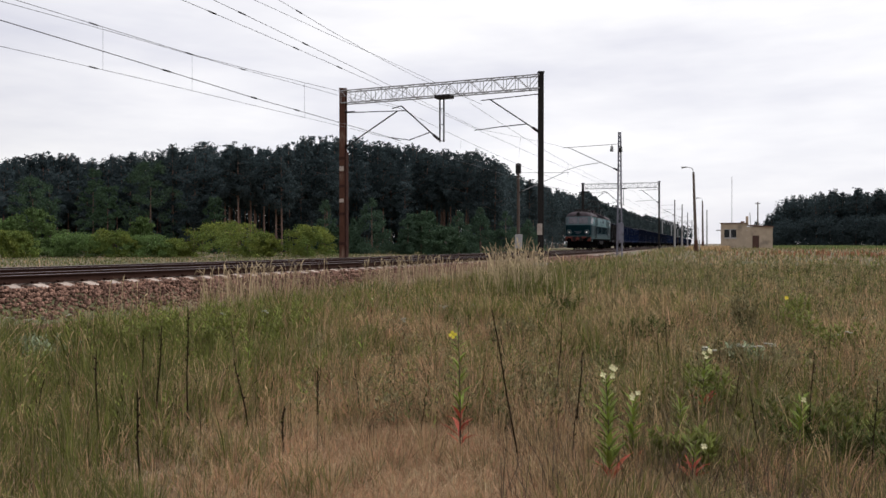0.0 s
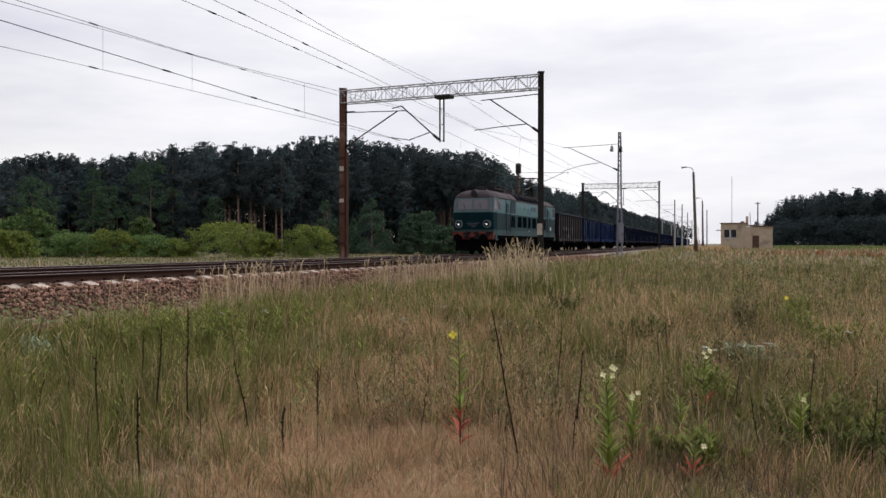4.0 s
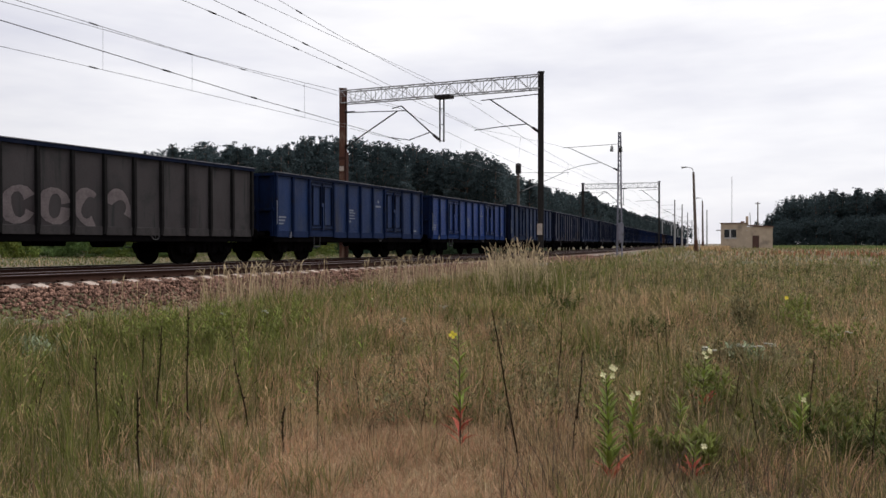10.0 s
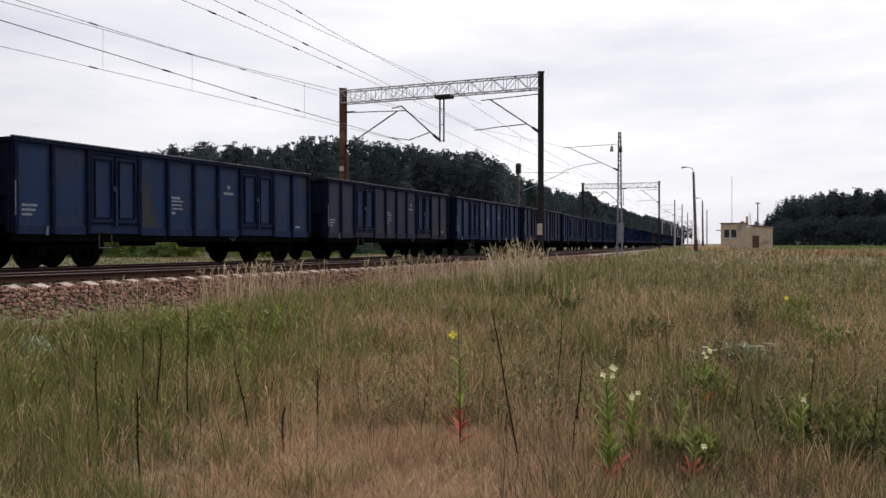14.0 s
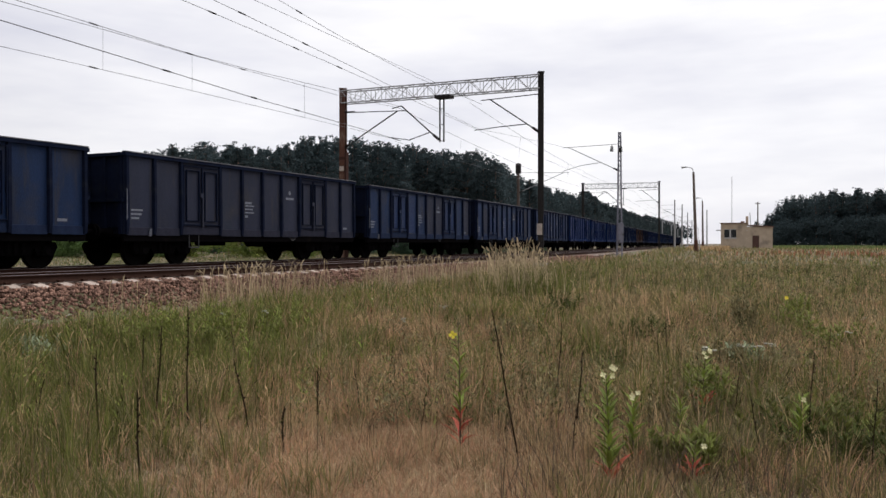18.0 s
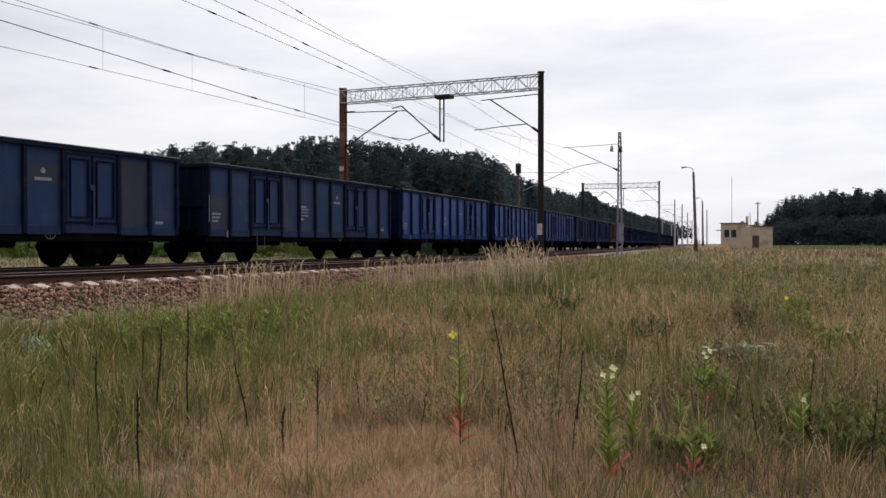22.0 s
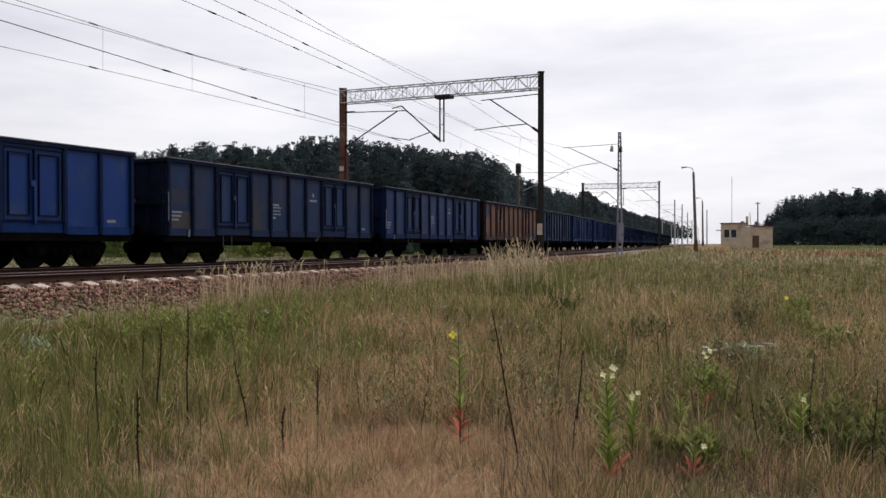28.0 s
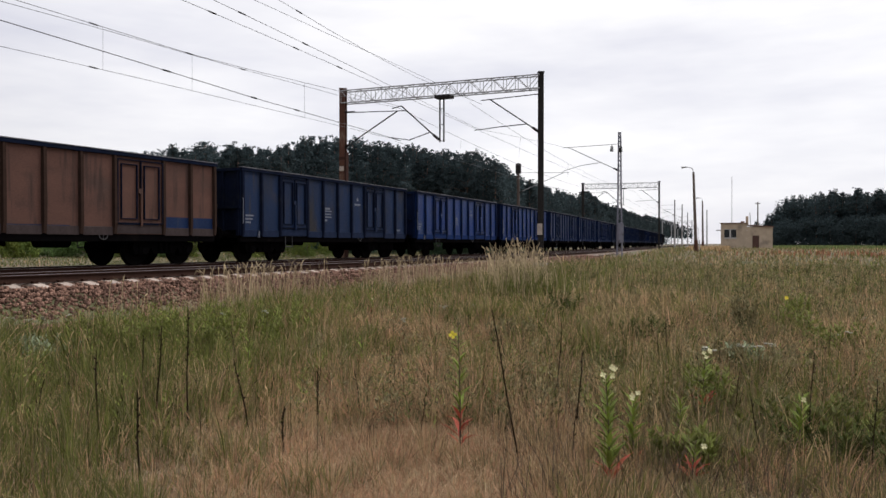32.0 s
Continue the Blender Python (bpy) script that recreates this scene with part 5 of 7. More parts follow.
def hut():
    d = 133.0
    x0, x1, xm = seen_at(1278, d), seen_at(1364, d), seen_at(1322, d)
    z0 = float(ground_z(50.0, d)[0]) - 0.2
    turn = Matrix.Translation((xm, d, 0)) @ Matrix.Rotation(-math.atan2(xm, d), 4, "Z") @ Matrix.Translation((-xm, -d, 0))
    t = tagged(empty("station_hut", turn), "small cream plastered railway hut with flat roofs", "hut")

    def walls(xa, xb, top, holes):
        """Front wall with holes through it, and plain side and back walls."""
        fr = bmesh.new()
        xs = sorted({xa, xb, *[h for q in holes for h in q[:2]]})
        zs = sorted({z0, top, *[h for q in holes for h in q[2:]]})
        for a, b in zip(xs, xs[1:]):
            for lo, hi in zip(zs, zs[1:]):
                if not any(q[0] <= a and b <= q[1] and q[2] <= lo and hi <= q[3] for q in holes):
                    box(fr, a, b, d, d + 0.3, lo, hi)
        bmesh.ops.remove_doubles(fr, verts=fr.verts[:], dist=0.001)
        part("front_wall", fr, M["plaster"], t, "stained cream plaster wall")
        part("side_wall", box(bmesh.new(), xa, xa + 0.3, d + 0.3, d + 5.5, z0, top), M["plaster"], t)
        part("side_wall", box(bmesh.new(), xb - 0.3, xb, d + 0.3, d + 5.5, z0, top), M["plaster"], t)
        part("back_wall", box(bmesh.new(), xa + 0.3, xb - 0.3, d + 5.2, d + 5.5, z0, top), M["plaster"], t)

    wx0, wx1 = seen_at(1284, d), seen_at(1304, d)
    dx0, dx1 = seen_at(1331, d), seen_at(1342, d)
    walls(x0, xm, 4.0, [(wx0, wx1, 1.6, 3.1)])
    walls(xm + 0.002, x1, 3.45, [(dx0, dx1, z0, 2.0)])
    part("roof", box(bmesh.new(), x0 - 0.15, xm + 0.1, d - 0.2, d + 5.7, 4.0, 4.14, 0.02), M["roofing"], t, "flat brown felt roof")
    part("roof", prism(bmesh.new(), [(xm - 0.02 + 0.12, 3.65), (x1 + 0.2, 3.36), (x1 + 0.2, 3.5), (xm + 0.1, 3.8)], 1, d - 0.25, d + 5.7), M["roofing"], t, "low sloping brown roof")
    win = part("window", box(box(bmesh.new(), wx0, wx1, d + 0.1, d + 0.16, 1.6, 1.7), wx0, wx1, d + 0.1, d + 0.16, 3.0, 3.1), M["frame_white"], t, "wide window with a pale frame")
    wm = (wx0 + wx1) / 2
    part("mullion", box(bmesh.new(), wm - 0.12, wm + 0.12, d + 0.06, d + 0.18, 1.6, 3.1), M["frame_white"], win)
    for a, b in ((wx0, wm - 0.12), (wm + 0.12, wx1)):
        part("pane", box(bmesh.new(), a, b, d + 0.12, d + 0.14, 1.7, 3.0), M["hut_pane"], win)
    part("window_sill", box(bmesh.new(), wx0 - 0.1, wx1 + 0.1, d - 0.08, d + 0.1, 1.5, 1.6), M["frame_white"], win)
    door = part("door", box(bmesh.new(), dx0, dx1, d + 0.12, d + 0.18, z0, 2.0), M["brown_door"], t, "dark brown door")
    part("door_panel", box(bmesh.new(), dx0 + 0.15, dx1 - 0.15, d + 0.1, d + 0.12, 1.1, 1.8), M["brown_door"], door)
    part("canopy", box(bmesh.new(), x0 - 0.75, x0, d + 0.3, d + 2.5, 2.85, 2.98), M["concrete"], t)
    cx = seen_at(1322, d)
    part("chimney", box(bmesh.new(), cx - 0.22, cx + 0.22, d + 2.0, d + 2.5, 3.7, 5.25, 0.02), M["plaster"], t, "short plastered chimney")
    part("roof_vent", box(bmesh.new(), cx - 1.0, cx - 0.4, d + 1.5, d + 2.1, 4.14, 4.4, 0.02), M["roofing"], t)


hut()


def lamp_post(px_base, px_top, top_px, px_arm, d, label):
    t = tagged(empty("lamp_post"), label, "lamp post", "lamp posts of the yard")
    xb, xt = seen_at(px_base, d), seen_at(px_top, d)
    z0 = float(ground_z(xb, d)[0])
    zt = 0.67 + (431.6 - top_px) * d / 1432
    part("post", rod(bmesh.new(), (xb, d, z0 - 0.3), (xt, d, zt), 0.19, 0.12, 8), M["wood"], t)
    part("foot", rod(bmesh.new(), (xb, d, z0 - 0.3), (xb + (xt - xb) * 0.15, d, z0 + (zt - z0) * 0.15), 0.23, 0.21, 8), M["rust"], t, "brown foot of the post")
    xa = seen_at(px_arm, d)
    bm = bmesh.new()
    pts = [(xt, d, zt - 0.3), (xt - 0.05, d, zt + 0.3), (xt - 0.35, d, zt + 0.5), (xa + 0.5, d, zt + 0.52)]
    for a, b in zip(pts, pts[1:]):
        rod(bm, a, b, 0.04, n=6)
    part("arm", bm, M["steel"], t)
    part("lantern", rod(bmesh.new(), (xa + 0.55, d, zt + 0.53), (xa, d, zt + 0.48), 0.06, 0.11, 8), M["steel"], t, "grey street lantern")


lamp_post(1232, 1227, 305, 1206, 85.0, "leaning brown lamp post with a grey lantern arm")
lamp_post(1244, 1243, 356, 1232, 138.0, "far brown lamp post with a grey lantern arm")


def pole(px, top_px, d, r, mat, name, label, category, cross=0.0, px_top=None):
    t = tagged(empty(name), label, category)
    x = seen_at(px, d)
    xt = seen_at(px_top, d) if px_top else x
    zt = 0.67 + (431.6 - top_px) * d / 1432
    part("post", rod(bmesh.new(), (x, d, float(ground_z(x, d)[0]) - 0.3), (xt, d, zt), r, r * 0.7, 6), mat, t)
    if cross:
        part("cross_arm", box(bmesh.new(), xt - cross, xt + cross, d - 0.08, d + 0.08, zt - 0.35, zt - 0.2), mat, t)
    return t


pole(1251, 372, 178.0, 0.16, M["concrete"], "utility_pole", "far plain concrete pole", "pole")
pole(1295, 313, 141.0, 0.06, M["steel"], "antenna_mast", "thin grey antenna mast behind the hut", "mast")
pole(1341, 358, 150.0, 0.16, M["wood"], "utility_pole", "wooden pole with a short cross arm", "pole", 0.45)
pole(1330, 376, 175.0, 0.1, M["concrete"], "utility_pole", "thin leaning pole behind the hut", "pole", 0, 1327)
pole(1238, 425, 95.0, 0.09, M["frame_white"], "marker_post", "short white marker post", "post")


# ---------------------------------------------------------------- woods and bushes
def leaf_cloud(centres, radii, count, size, rng):
    """Small leaf triangles scattered in ellipsoid clumps; returns corners and triangles."""
    k = len(centres)
    w = np.prod(radii, 1) ** (2 / 3)
    n = np.maximum(3, (count * w / w.sum()).astype(int))
    idx = np.repeat(np.arange(k), n)
    d = rng.normal(size=(len(idx), 3))
    d /= np.linalg.norm(d, axis=1)[:, None]
    rad = rng.random(len(idx)) ** 0.45
    p = centres[idx] + d * rad[:, None] * radii[idx]
    a = rng.normal(size=(len(idx), 3))
    a /= np.linalg.norm(a, axis=1)[:, None]
    b = np.cross(a, rng.normal(size=(len(idx), 3)))
    b /= np.linalg.norm(b, axis=1)[:, None] + 1e-9
    sz = size * (0.6 + 0.8 * rng.random(len(idx)))[:, None]
    co = np.stack([p - a * sz * 0.5, p + a * sz * 0.5 + b * sz * 0.15, p + b * sz * 0.75], 1).reshape(-1, 3)
    return co, np.arange(len(co)).reshape(-1, 3)


def pine_meshes(h, seed, bare=0.45, spread=0.2):
    """Trunk and crown of a forest pine of height h: rounded, uneven storeys of needle clumps and a small ragged top."""
    rng = np.random.default_rng(seed)
    bm = bmesh.new()
    lean = rng.normal(size=2) * 0.015 * h
    rod(bm, (0, 0, -0.4), (lean[0] * 0.5, lean[1] * 0.5, h * 0.5), 0.010 * h, 0.007 * h, 7, False)
    rod(bm, (lean[0] * 0.5, lean[1] * 0.5, h * 0.5), (lean[0], lean[1], h * 0.97), 0.007 * h, 0.002 * h, 6, False)
    cs, rs = [], []
    z = h * bare
    while z < h * 0.97:
        f = (z - h * bare) / (h * (1 - bare))
        reach = h * spread * min(1.0, 0.5 + 2 * f) * max(0.03, 1 - f) ** 0.8 * (0.6 + 0.75 * rng.random())
        for _ in range(int(rng.integers(3, 6))):
            an = rng.random() * 6.283
            ln = reach * (0.35 + 0.75 * rng.random())
            tip = np.array([math.cos(an) * ln + lean[0] * z / h, math.sin(an) * ln + lean[1] * z / h, z + ln * 0.3 + rng.normal() * 0.25])
            if rng.random() < 0.4:
                rod(bm, (lean[0] * z / h, lean[1] * z / h, z - 0.2), tip, 0.045, 0.012, 4, False)
            for q in (0.5, 1.0):
                cs.append(tip * np.array([q, q, 1]) + np.array([rng.normal() * 0.25, rng.normal() * 0.25, (q - 1) * 0.3 + rng.normal() * 0.15]))
                r = (0.4 + 0.5 * rng.random()) * (h / 16) * (1.15 - 0.75 * f)
                rs.append((r, r, r * 0.6))
        z += h * (0.022 + 0.022 * rng.random())
    for k in range(int(rng.integers(2, 7))):
        o = rng.normal(size=2) * 0.3 * (1 - k / 8)
        cs.append((lean[0] + o[0], lean[1] + o[1], h * (0.87 + 0.026 * k)))
        rs.append((0.75 * (1 - k / 7.5), 0.75 * (1 - k / 7.5), 0.34))
    co, tr = leaf_cloud(np.array(cs, float), np.array(rs, float), 6800, 0.25 * h / 16, rng)
    return mesh_of(bm, "trunk", M["bark"]), tri_mesh("crown", co, tr, M["needle"])


def broad_meshes(h, w, seed, mat, count=3000, leaf=0.22, low=0.05):
    """A leafy tree or bush: one forked stem and an uneven, dense crown of leaf clumps down to the ground."""
    rng = np.random.default_rng(seed)
    bm = bmesh.new()
    cs, rs = [], []
    for i in range(130):
        an, rr, zz = rng.random() * 6.283, rng.random() ** 0.5, low + (1 - low) * rng.random() ** 0.9
        env = math.sqrt(max(0.04, 1 - (max(0.0, zz - 0.25) / 0.8) ** 2)) * (0.8 + 0.35 * rng.random())
        c = np.array([math.cos(an) * rr * env * w / 2, math.sin(an) * rr * env * w / 2, zz * h * 0.95])
        cs.append(c)
        r = (0.045 + 0.06 * rng.random()) * w
        rs.append((r, r, min(r * 0.8, 0.13 * h)))
    rod(bm, (0, 0, -0.3), (0.02 * w, 0, h * 0.7), 0.012 * h, 0.004 * h, 6, False)
    co, tr = leaf_cloud(np.array(cs), np.array(rs), count, leaf, rng)
    co[:, 2] = np.maximum(co[:, 2], 0.02)
    return mesh_of(bm, "stem", M["bark"]), tri_mesh("crown", co, tr, mat)


def plant_tree(name, meshes, x, y, scale, turn, label, category, group):
    t = empty(name, Matrix.Translation((x, y, float(ground_z(x, y)[0]))) @ Matrix.Rotation(turn, 4, "Z") @ Matrix.Scale(scale, 4))
    tagged(t, label, category, group)
    part("trunk" if category == "tree" else "stem", meshes[0], None, t)
    part("crown", meshes[1], None, t)
    return t


# skyline of the wood beyond the line: bearing and height, both as columns and rows of one tall plane before the eye
WOOD_X = [-60, 13, 71, 106, 146, 177, 243, 280, 305, 367, 425, 478, 531, 584, 641, 685, 753, 792, 850, 875, 899, 933, 986, 1044, 1068, 1122, 1166, 1224]
WOOD_Y = [285, 276, 272, 267, 283, 275, 268, 272, 254, 251, 255, 262, 244, 243, 243, 252, 256, 266, 266, 278, 303, 318, 335, 350, 366, 382, 390, 407]
EDGE_S = np.arange(40, 1400, 2.0)
EDGE_XY = np.array([track(float(a), -22.0)[:2] for a in EDGE_S])
EDGE_PX = 784 + 1432 * EDGE_XY[:, 0] / EDGE_XY[:, 1]


def wood_depth(px):
    """Distance of the wood's edge: across the view, then along the line from its corner on."""
    return np.where(px < 885, 112 + 10 * np.sin(px * 0.011), np.interp(px, EDGE_PX, EDGE_XY[:, 1]))


def woods():
    rng = np.random.default_rng(5)
    pines = [pine_meshes(16, 100 + i, (0.12, 0.3, 0.42, 0.2, 0.5, 0.25, 0.48, 0.16)[i], (0.19, 0.22, 0.24, 0.18, 0.21, 0.23, 0.22, 0.17)[i]) for i in range(8)]

    def grow(q, d, low, label, pick=None):
        h = (431.6 - np.interp(q, WOOD_X, WOOD_Y)) * d / 1432 + 1.1
        plant_tree("pine_tree", pines[rng.integers(8) if pick is None else pick], seen_at(q, d), d, h * (low + (1.02 - low) * rng.random()) / 16, rng.random() * 6.28, label, "tree", "pines of the wood")

    for row, (back, low) in enumerate(((0, 0.72), (7, 0.92), (13, 0.97))):
        for px in np.arange(-90 + 5 * row, 885, 16 if row < 2 else 12):
            q = px + rng.normal() * 5
            trunks = 390 < q < 500 or 740 < q < 830
            grow(q, float(wood_depth(q)) + back + rng.normal() * 2.0, max(low, 0.88 if trunks else 0), "tall dark green pine at the edge of a wood", (4, 6, 2)[rng.integers(3)] if trunks else None)
    for row, (back, low) in enumerate(((0, 0.90), (0.05, 0.96), (0.11, 0.98))):
        px = 886.0
        while px < 1065:
            d = float(wood_depth(px)) * (1 + back)
            grow(px + rng.normal() * 3, d + rng.normal() * 2, low, "tall dark green pine in a wood beside the railway")
            px += 1900 / d
    # wood behind the hut
    for row, back in enumerate((0, 12)):
        for px in np.arange(1340, 1660, 11 if row == 0 else 18):
            d = 215 + back - (px - 1350) * 0.12 + rng.normal() * 3
            h = (431.6 - np.interp(px, [1335, 1350, 1375, 1400, 1440, 1480, 1568, 1650], [396, 379, 357, 345, 338, 334, 327, 320])) * d / 1432 + 0.7
            h *= 0.87 + 0.15 * rng.random()
            plant_tree("pine_tree", pines[rng.integers(8)], seen_at(px + rng.normal() * 3, d), d, h / 16, rng.random() * 6.28, "dark pine of a wood behind the hut", "tree", "pines behind the hut")


def bushes():
    rng = np.random.default_rng(9)
    for i, (px, top, width, d, mt) in enumerate(((405, 396, 150, 66, "willow"), (465, 414, 60, 67, "willow"), (545, 402, 92, 68, "willow"), (25, 412, 80, 60, "willow"), (140, 414, 100, 64, "leaf"), (200, 409, 90, 65, "willow"), (262, 417, 100, 66, "leaf"), (310, 424, 70, 66, "willow"), (95, 424, 70, 66, "leaf"))):
        h = ((431.6 - top) * d / 1432 + 1.05) * 1.06
        w = width * d / 1432 * 1.12
        ms = broad_meshes(h, w, 40 + i, M[mt], 11000, 0.12, 0.03)
        plant_tree("willow_bush", ms, seen_at(px, d), d, 1, rng.random() * 6, "rounded yellow-green willow bush in rough grass", "bush", "willow bushes by the line")
    for i, (px, top, width, d, mt) in enumerate(((65, 372, 90, 72, "leaf"), (15, 388, 70, 74, "leaf"), (265, 290, 100, 100, "darkleaf"), (190, 328, 55, 98, "darkleaf"), (380, 350, 38, 82, "darkleaf"), (745, 376, 70, 82, "darkleaf"), (790, 402, 60, 76, "darkleaf"), (165, 302, 60, 104, "darkleaf"), (60, 318, 90, 102, "darkleaf"), (610, 400, 50, 84, "darkleaf"), (250, 385, 45, 84, "leaf"))):
        h = (431.6 - top) * d / 1432 + 1.05
        ms = broad_meshes(h * 1.05, width * d / 1432 * 1.1, 80 + i, M[mt], 9000, 0.17, 0.03)
        plant_tree("leafy_tree", ms, seen_at(px, d), d, 1, rng.random() * 6, "young green broadleaf tree before the pine wood", "tree", "young trees before the wood")
    # young pines, broad cones down to the ground
    for i, (px, top, width, d) in enumerate(((575, 350, 62, 84), (658, 352, 95, 82), (722, 378, 45, 80), (760, 374, 60, 84), (812, 372, 75, 82), (850, 368, 80, 86), (895, 374, 70, 86), (935, 388, 60, 88), (625, 385, 45, 84))):
        h = (431.6 - top) * d / 1432 + 1.05
        rng2 = np.random.default_rng(500 + i)
        w, bm, k = width * d / 1432, bmesh.new(), 90
        rod(bm, (0, 0, -0.3), (0, 0, h * 0.9), 0.02 * h, 0.004 * h, 6, False)
        f, an = rng2.random(k) ** 1.3, rng2.random(k) * 6.283
        rr = w / 2 * (1 - f) ** 0.75 * (0.55 + 0.5 * rng2.random(k))
        cs = np.stack([np.cos(an) * rr, np.sin(an) * rr, 0.25 + f * (h - 0.3)], 1)
        rs = np.stack([0.12 * w * (1.1 - 0.7 * f)] * 3, 1) * np.array([1, 1, 0.9])
        co, tr = leaf_cloud(cs, rs, 9000, 0.15, rng2)
        plant_tree("young_pine", (mesh_of(bm, "trunk", M["bark"]), tri_mesh("crown", co, tr, M["youngpine"])), seen_at(px, d), d, 1, rng.random() * 6, "broad bushy young pine before the wood", "tree", "young pines before the wood")


M["youngpine"] = material("fresh_pine_needles", (0.060, 0.100, 0.066), 0.85, vary=0.3, scale=0.6, island=0.3, random_obj=0.15, spec=0.1, through_light=0.25)


def undergrowth():
    """Shrubs and young growth that close the woods from the ground into the crowns."""
    rng = np.random.default_rng(12)
    cs, rs = [], []
    for k in range(5600):
        q = -120 + 1345 * rng.random()
        back = 3 + 26 * rng.random()
        d = float(wood_depth(q)) * (1 + 0.0015 * back) + back * (q < 885)
        top = (431.6 - np.interp(q, WOOD_X, WOOD_Y)) * d / 1432
        trunks = 390 < q < 500 or 740 < q < 830
        r = 0.9 + 1.4 * rng.random()
        z = -0.4 + (0.87 if q < 885 else 0.94) * top * rng.random() ** 0.75
        if trunks and 1.5 < z < top * 0.5 and back < 16:
            continue
        cs.append((seen_at(q, d), d, z))
        rs.append((r * 1.2, r, r))
    for k in range(900):
        q = -120 + 1020 * rng.random()
        d = float(wood_depth(q)) + 30 + 16 * rng.random()
        r = 1.4 + 1.2 * rng.random()
        cs.append((seen_at(q, d), d, -0.5 + 9.0 * rng.random()))
        rs.append((r * 1.3, r, r))
    near = len(cs)
    # the far end of the wood, beside the line
    for k in range(1500):
        q = 1030 + 196 * rng.random()
        d = float(wood_depth(q)) * (1 + 0.12 * rng.random())
        top = (431.6 - np.interp(q, WOOD_X, WOOD_Y)) * d / 1432
        z = top * (0.35 + 0.75 * rng.random() ** 0.8)
        r = (0.9 + 0.9 * rng.random()) * (1.0 if z < 0.85 * top else 0.6)
        cs.append((seen_at(q, d), d, z))
        rs.append((r, r, r * 1.3))
    far_cs, far_rs = cs[near:], rs[near:]
    del cs[near:], rs[near:]
    for k in range(1300):
        q = 1338 + 330 * rng.random()
        d = 214 + 22 * rng.random() - (q - 1350) * 0.12
        r = 1.3 + 1.4 * rng.random()
        cs.append((seen_at(q, d), d, -0.3 + (2.5 + np.clip((q - 1340) * 0.18, 0, 9.6)) * rng.random() ** 0.8))
        rs.append((r, r, r))
    for k in range(1300):
        q = 1342 + 330 * rng.random()
        d = 208 + 8 * rng.random() - (q - 1350) * 0.12
        cs.append((seen_at(q, d), d, 0.2 + np.clip((q - 1335) * 0.12, 1.5, 6.5) * rng.random()))
        rs.append((1.5, 1.1, 1.1))
    co, tr = leaf_cloud(np.array(cs), np.array(rs), 570000, 0.36, rng)
    co2, tr2 = leaf_cloud(np.array(far_cs), np.array(far_rs), 60000, 0.95, rng)
    tagged(new("far_wood", tri_mesh("far_wood", co2, tr2, M["needle"])), "far end of a dark pine wood beside the railway", "wood", kind="stuff")
    tagged(new("undergrowth", tri_mesh("undergrowth", co, tr, M["needle"])), "dark undergrowth and young pines inside the woods", "undergrowth", kind="stuff")


woods()
undergrowth()
bushes()


# ---------------------------------------------------------------- meadow
def blades(name, x, y, h, w, mat, rng, label, lean=0.25, bend=0.5, category="grass", towards=None):
    """Many grass blades in one mesh: three triangles each, bent and leaning, at random or towards given bearings."""
    n = len(x)
    z = ground_z(x, y) - 0.02
    yaw, az = rng.random(n) * 6.283, rng.random(n) * 6.283
    if towards is not None:
        az = towards + rng.normal(size=n) * 0.7
    side = np.stack([np.cos(yaw), np.sin(yaw), 0 * yaw], 1) * (w / 2)[:, None]
    off = np.abs(rng.normal(size=n)) * lean * h
    tip = np.stack([np.cos(az) * off, np.sin(az) * off, h * (1 - 0.1 * rng.random(n))], 1)
    base = np.stack([x, y, z], 1)
    mid = base + tip * np.array([bend * 0.6, bend * 0.6, 0.55])
    co = np.stack([base - side, base + side, mid - side * 0.8, mid + side * 0.8, base + tip], 1).reshape(-1, 3)
    k = np.arange(n)[:, None] * 5
    tr = np.concatenate([k + [0, 1, 3], k + [0, 3, 2], k + [2, 3, 4]], 1).reshape(-1, 3)
    ob = new(name, tri_mesh(name, co, tr, mat))
    return tagged(ob, label, category, kind="stuff")


M["twig"] = material("dead_brown_twigs", (0.125, 0.092, 0.066), 0.9, vary=0.3, scale=3, island=0.4, spec=0.1)


def scatter(rng, n, r0, r1, a0=-33, a1=33, power=1.0):
    """Plan points in the view's wedge, thinning out with distance."""
    r = r0 + (r1 - r0) * rng.random(n) ** power
    a = np.radians(a0 + (a1 - a0) * rng.random(n))
    return r * np.sin(a), r * np.cos(a)


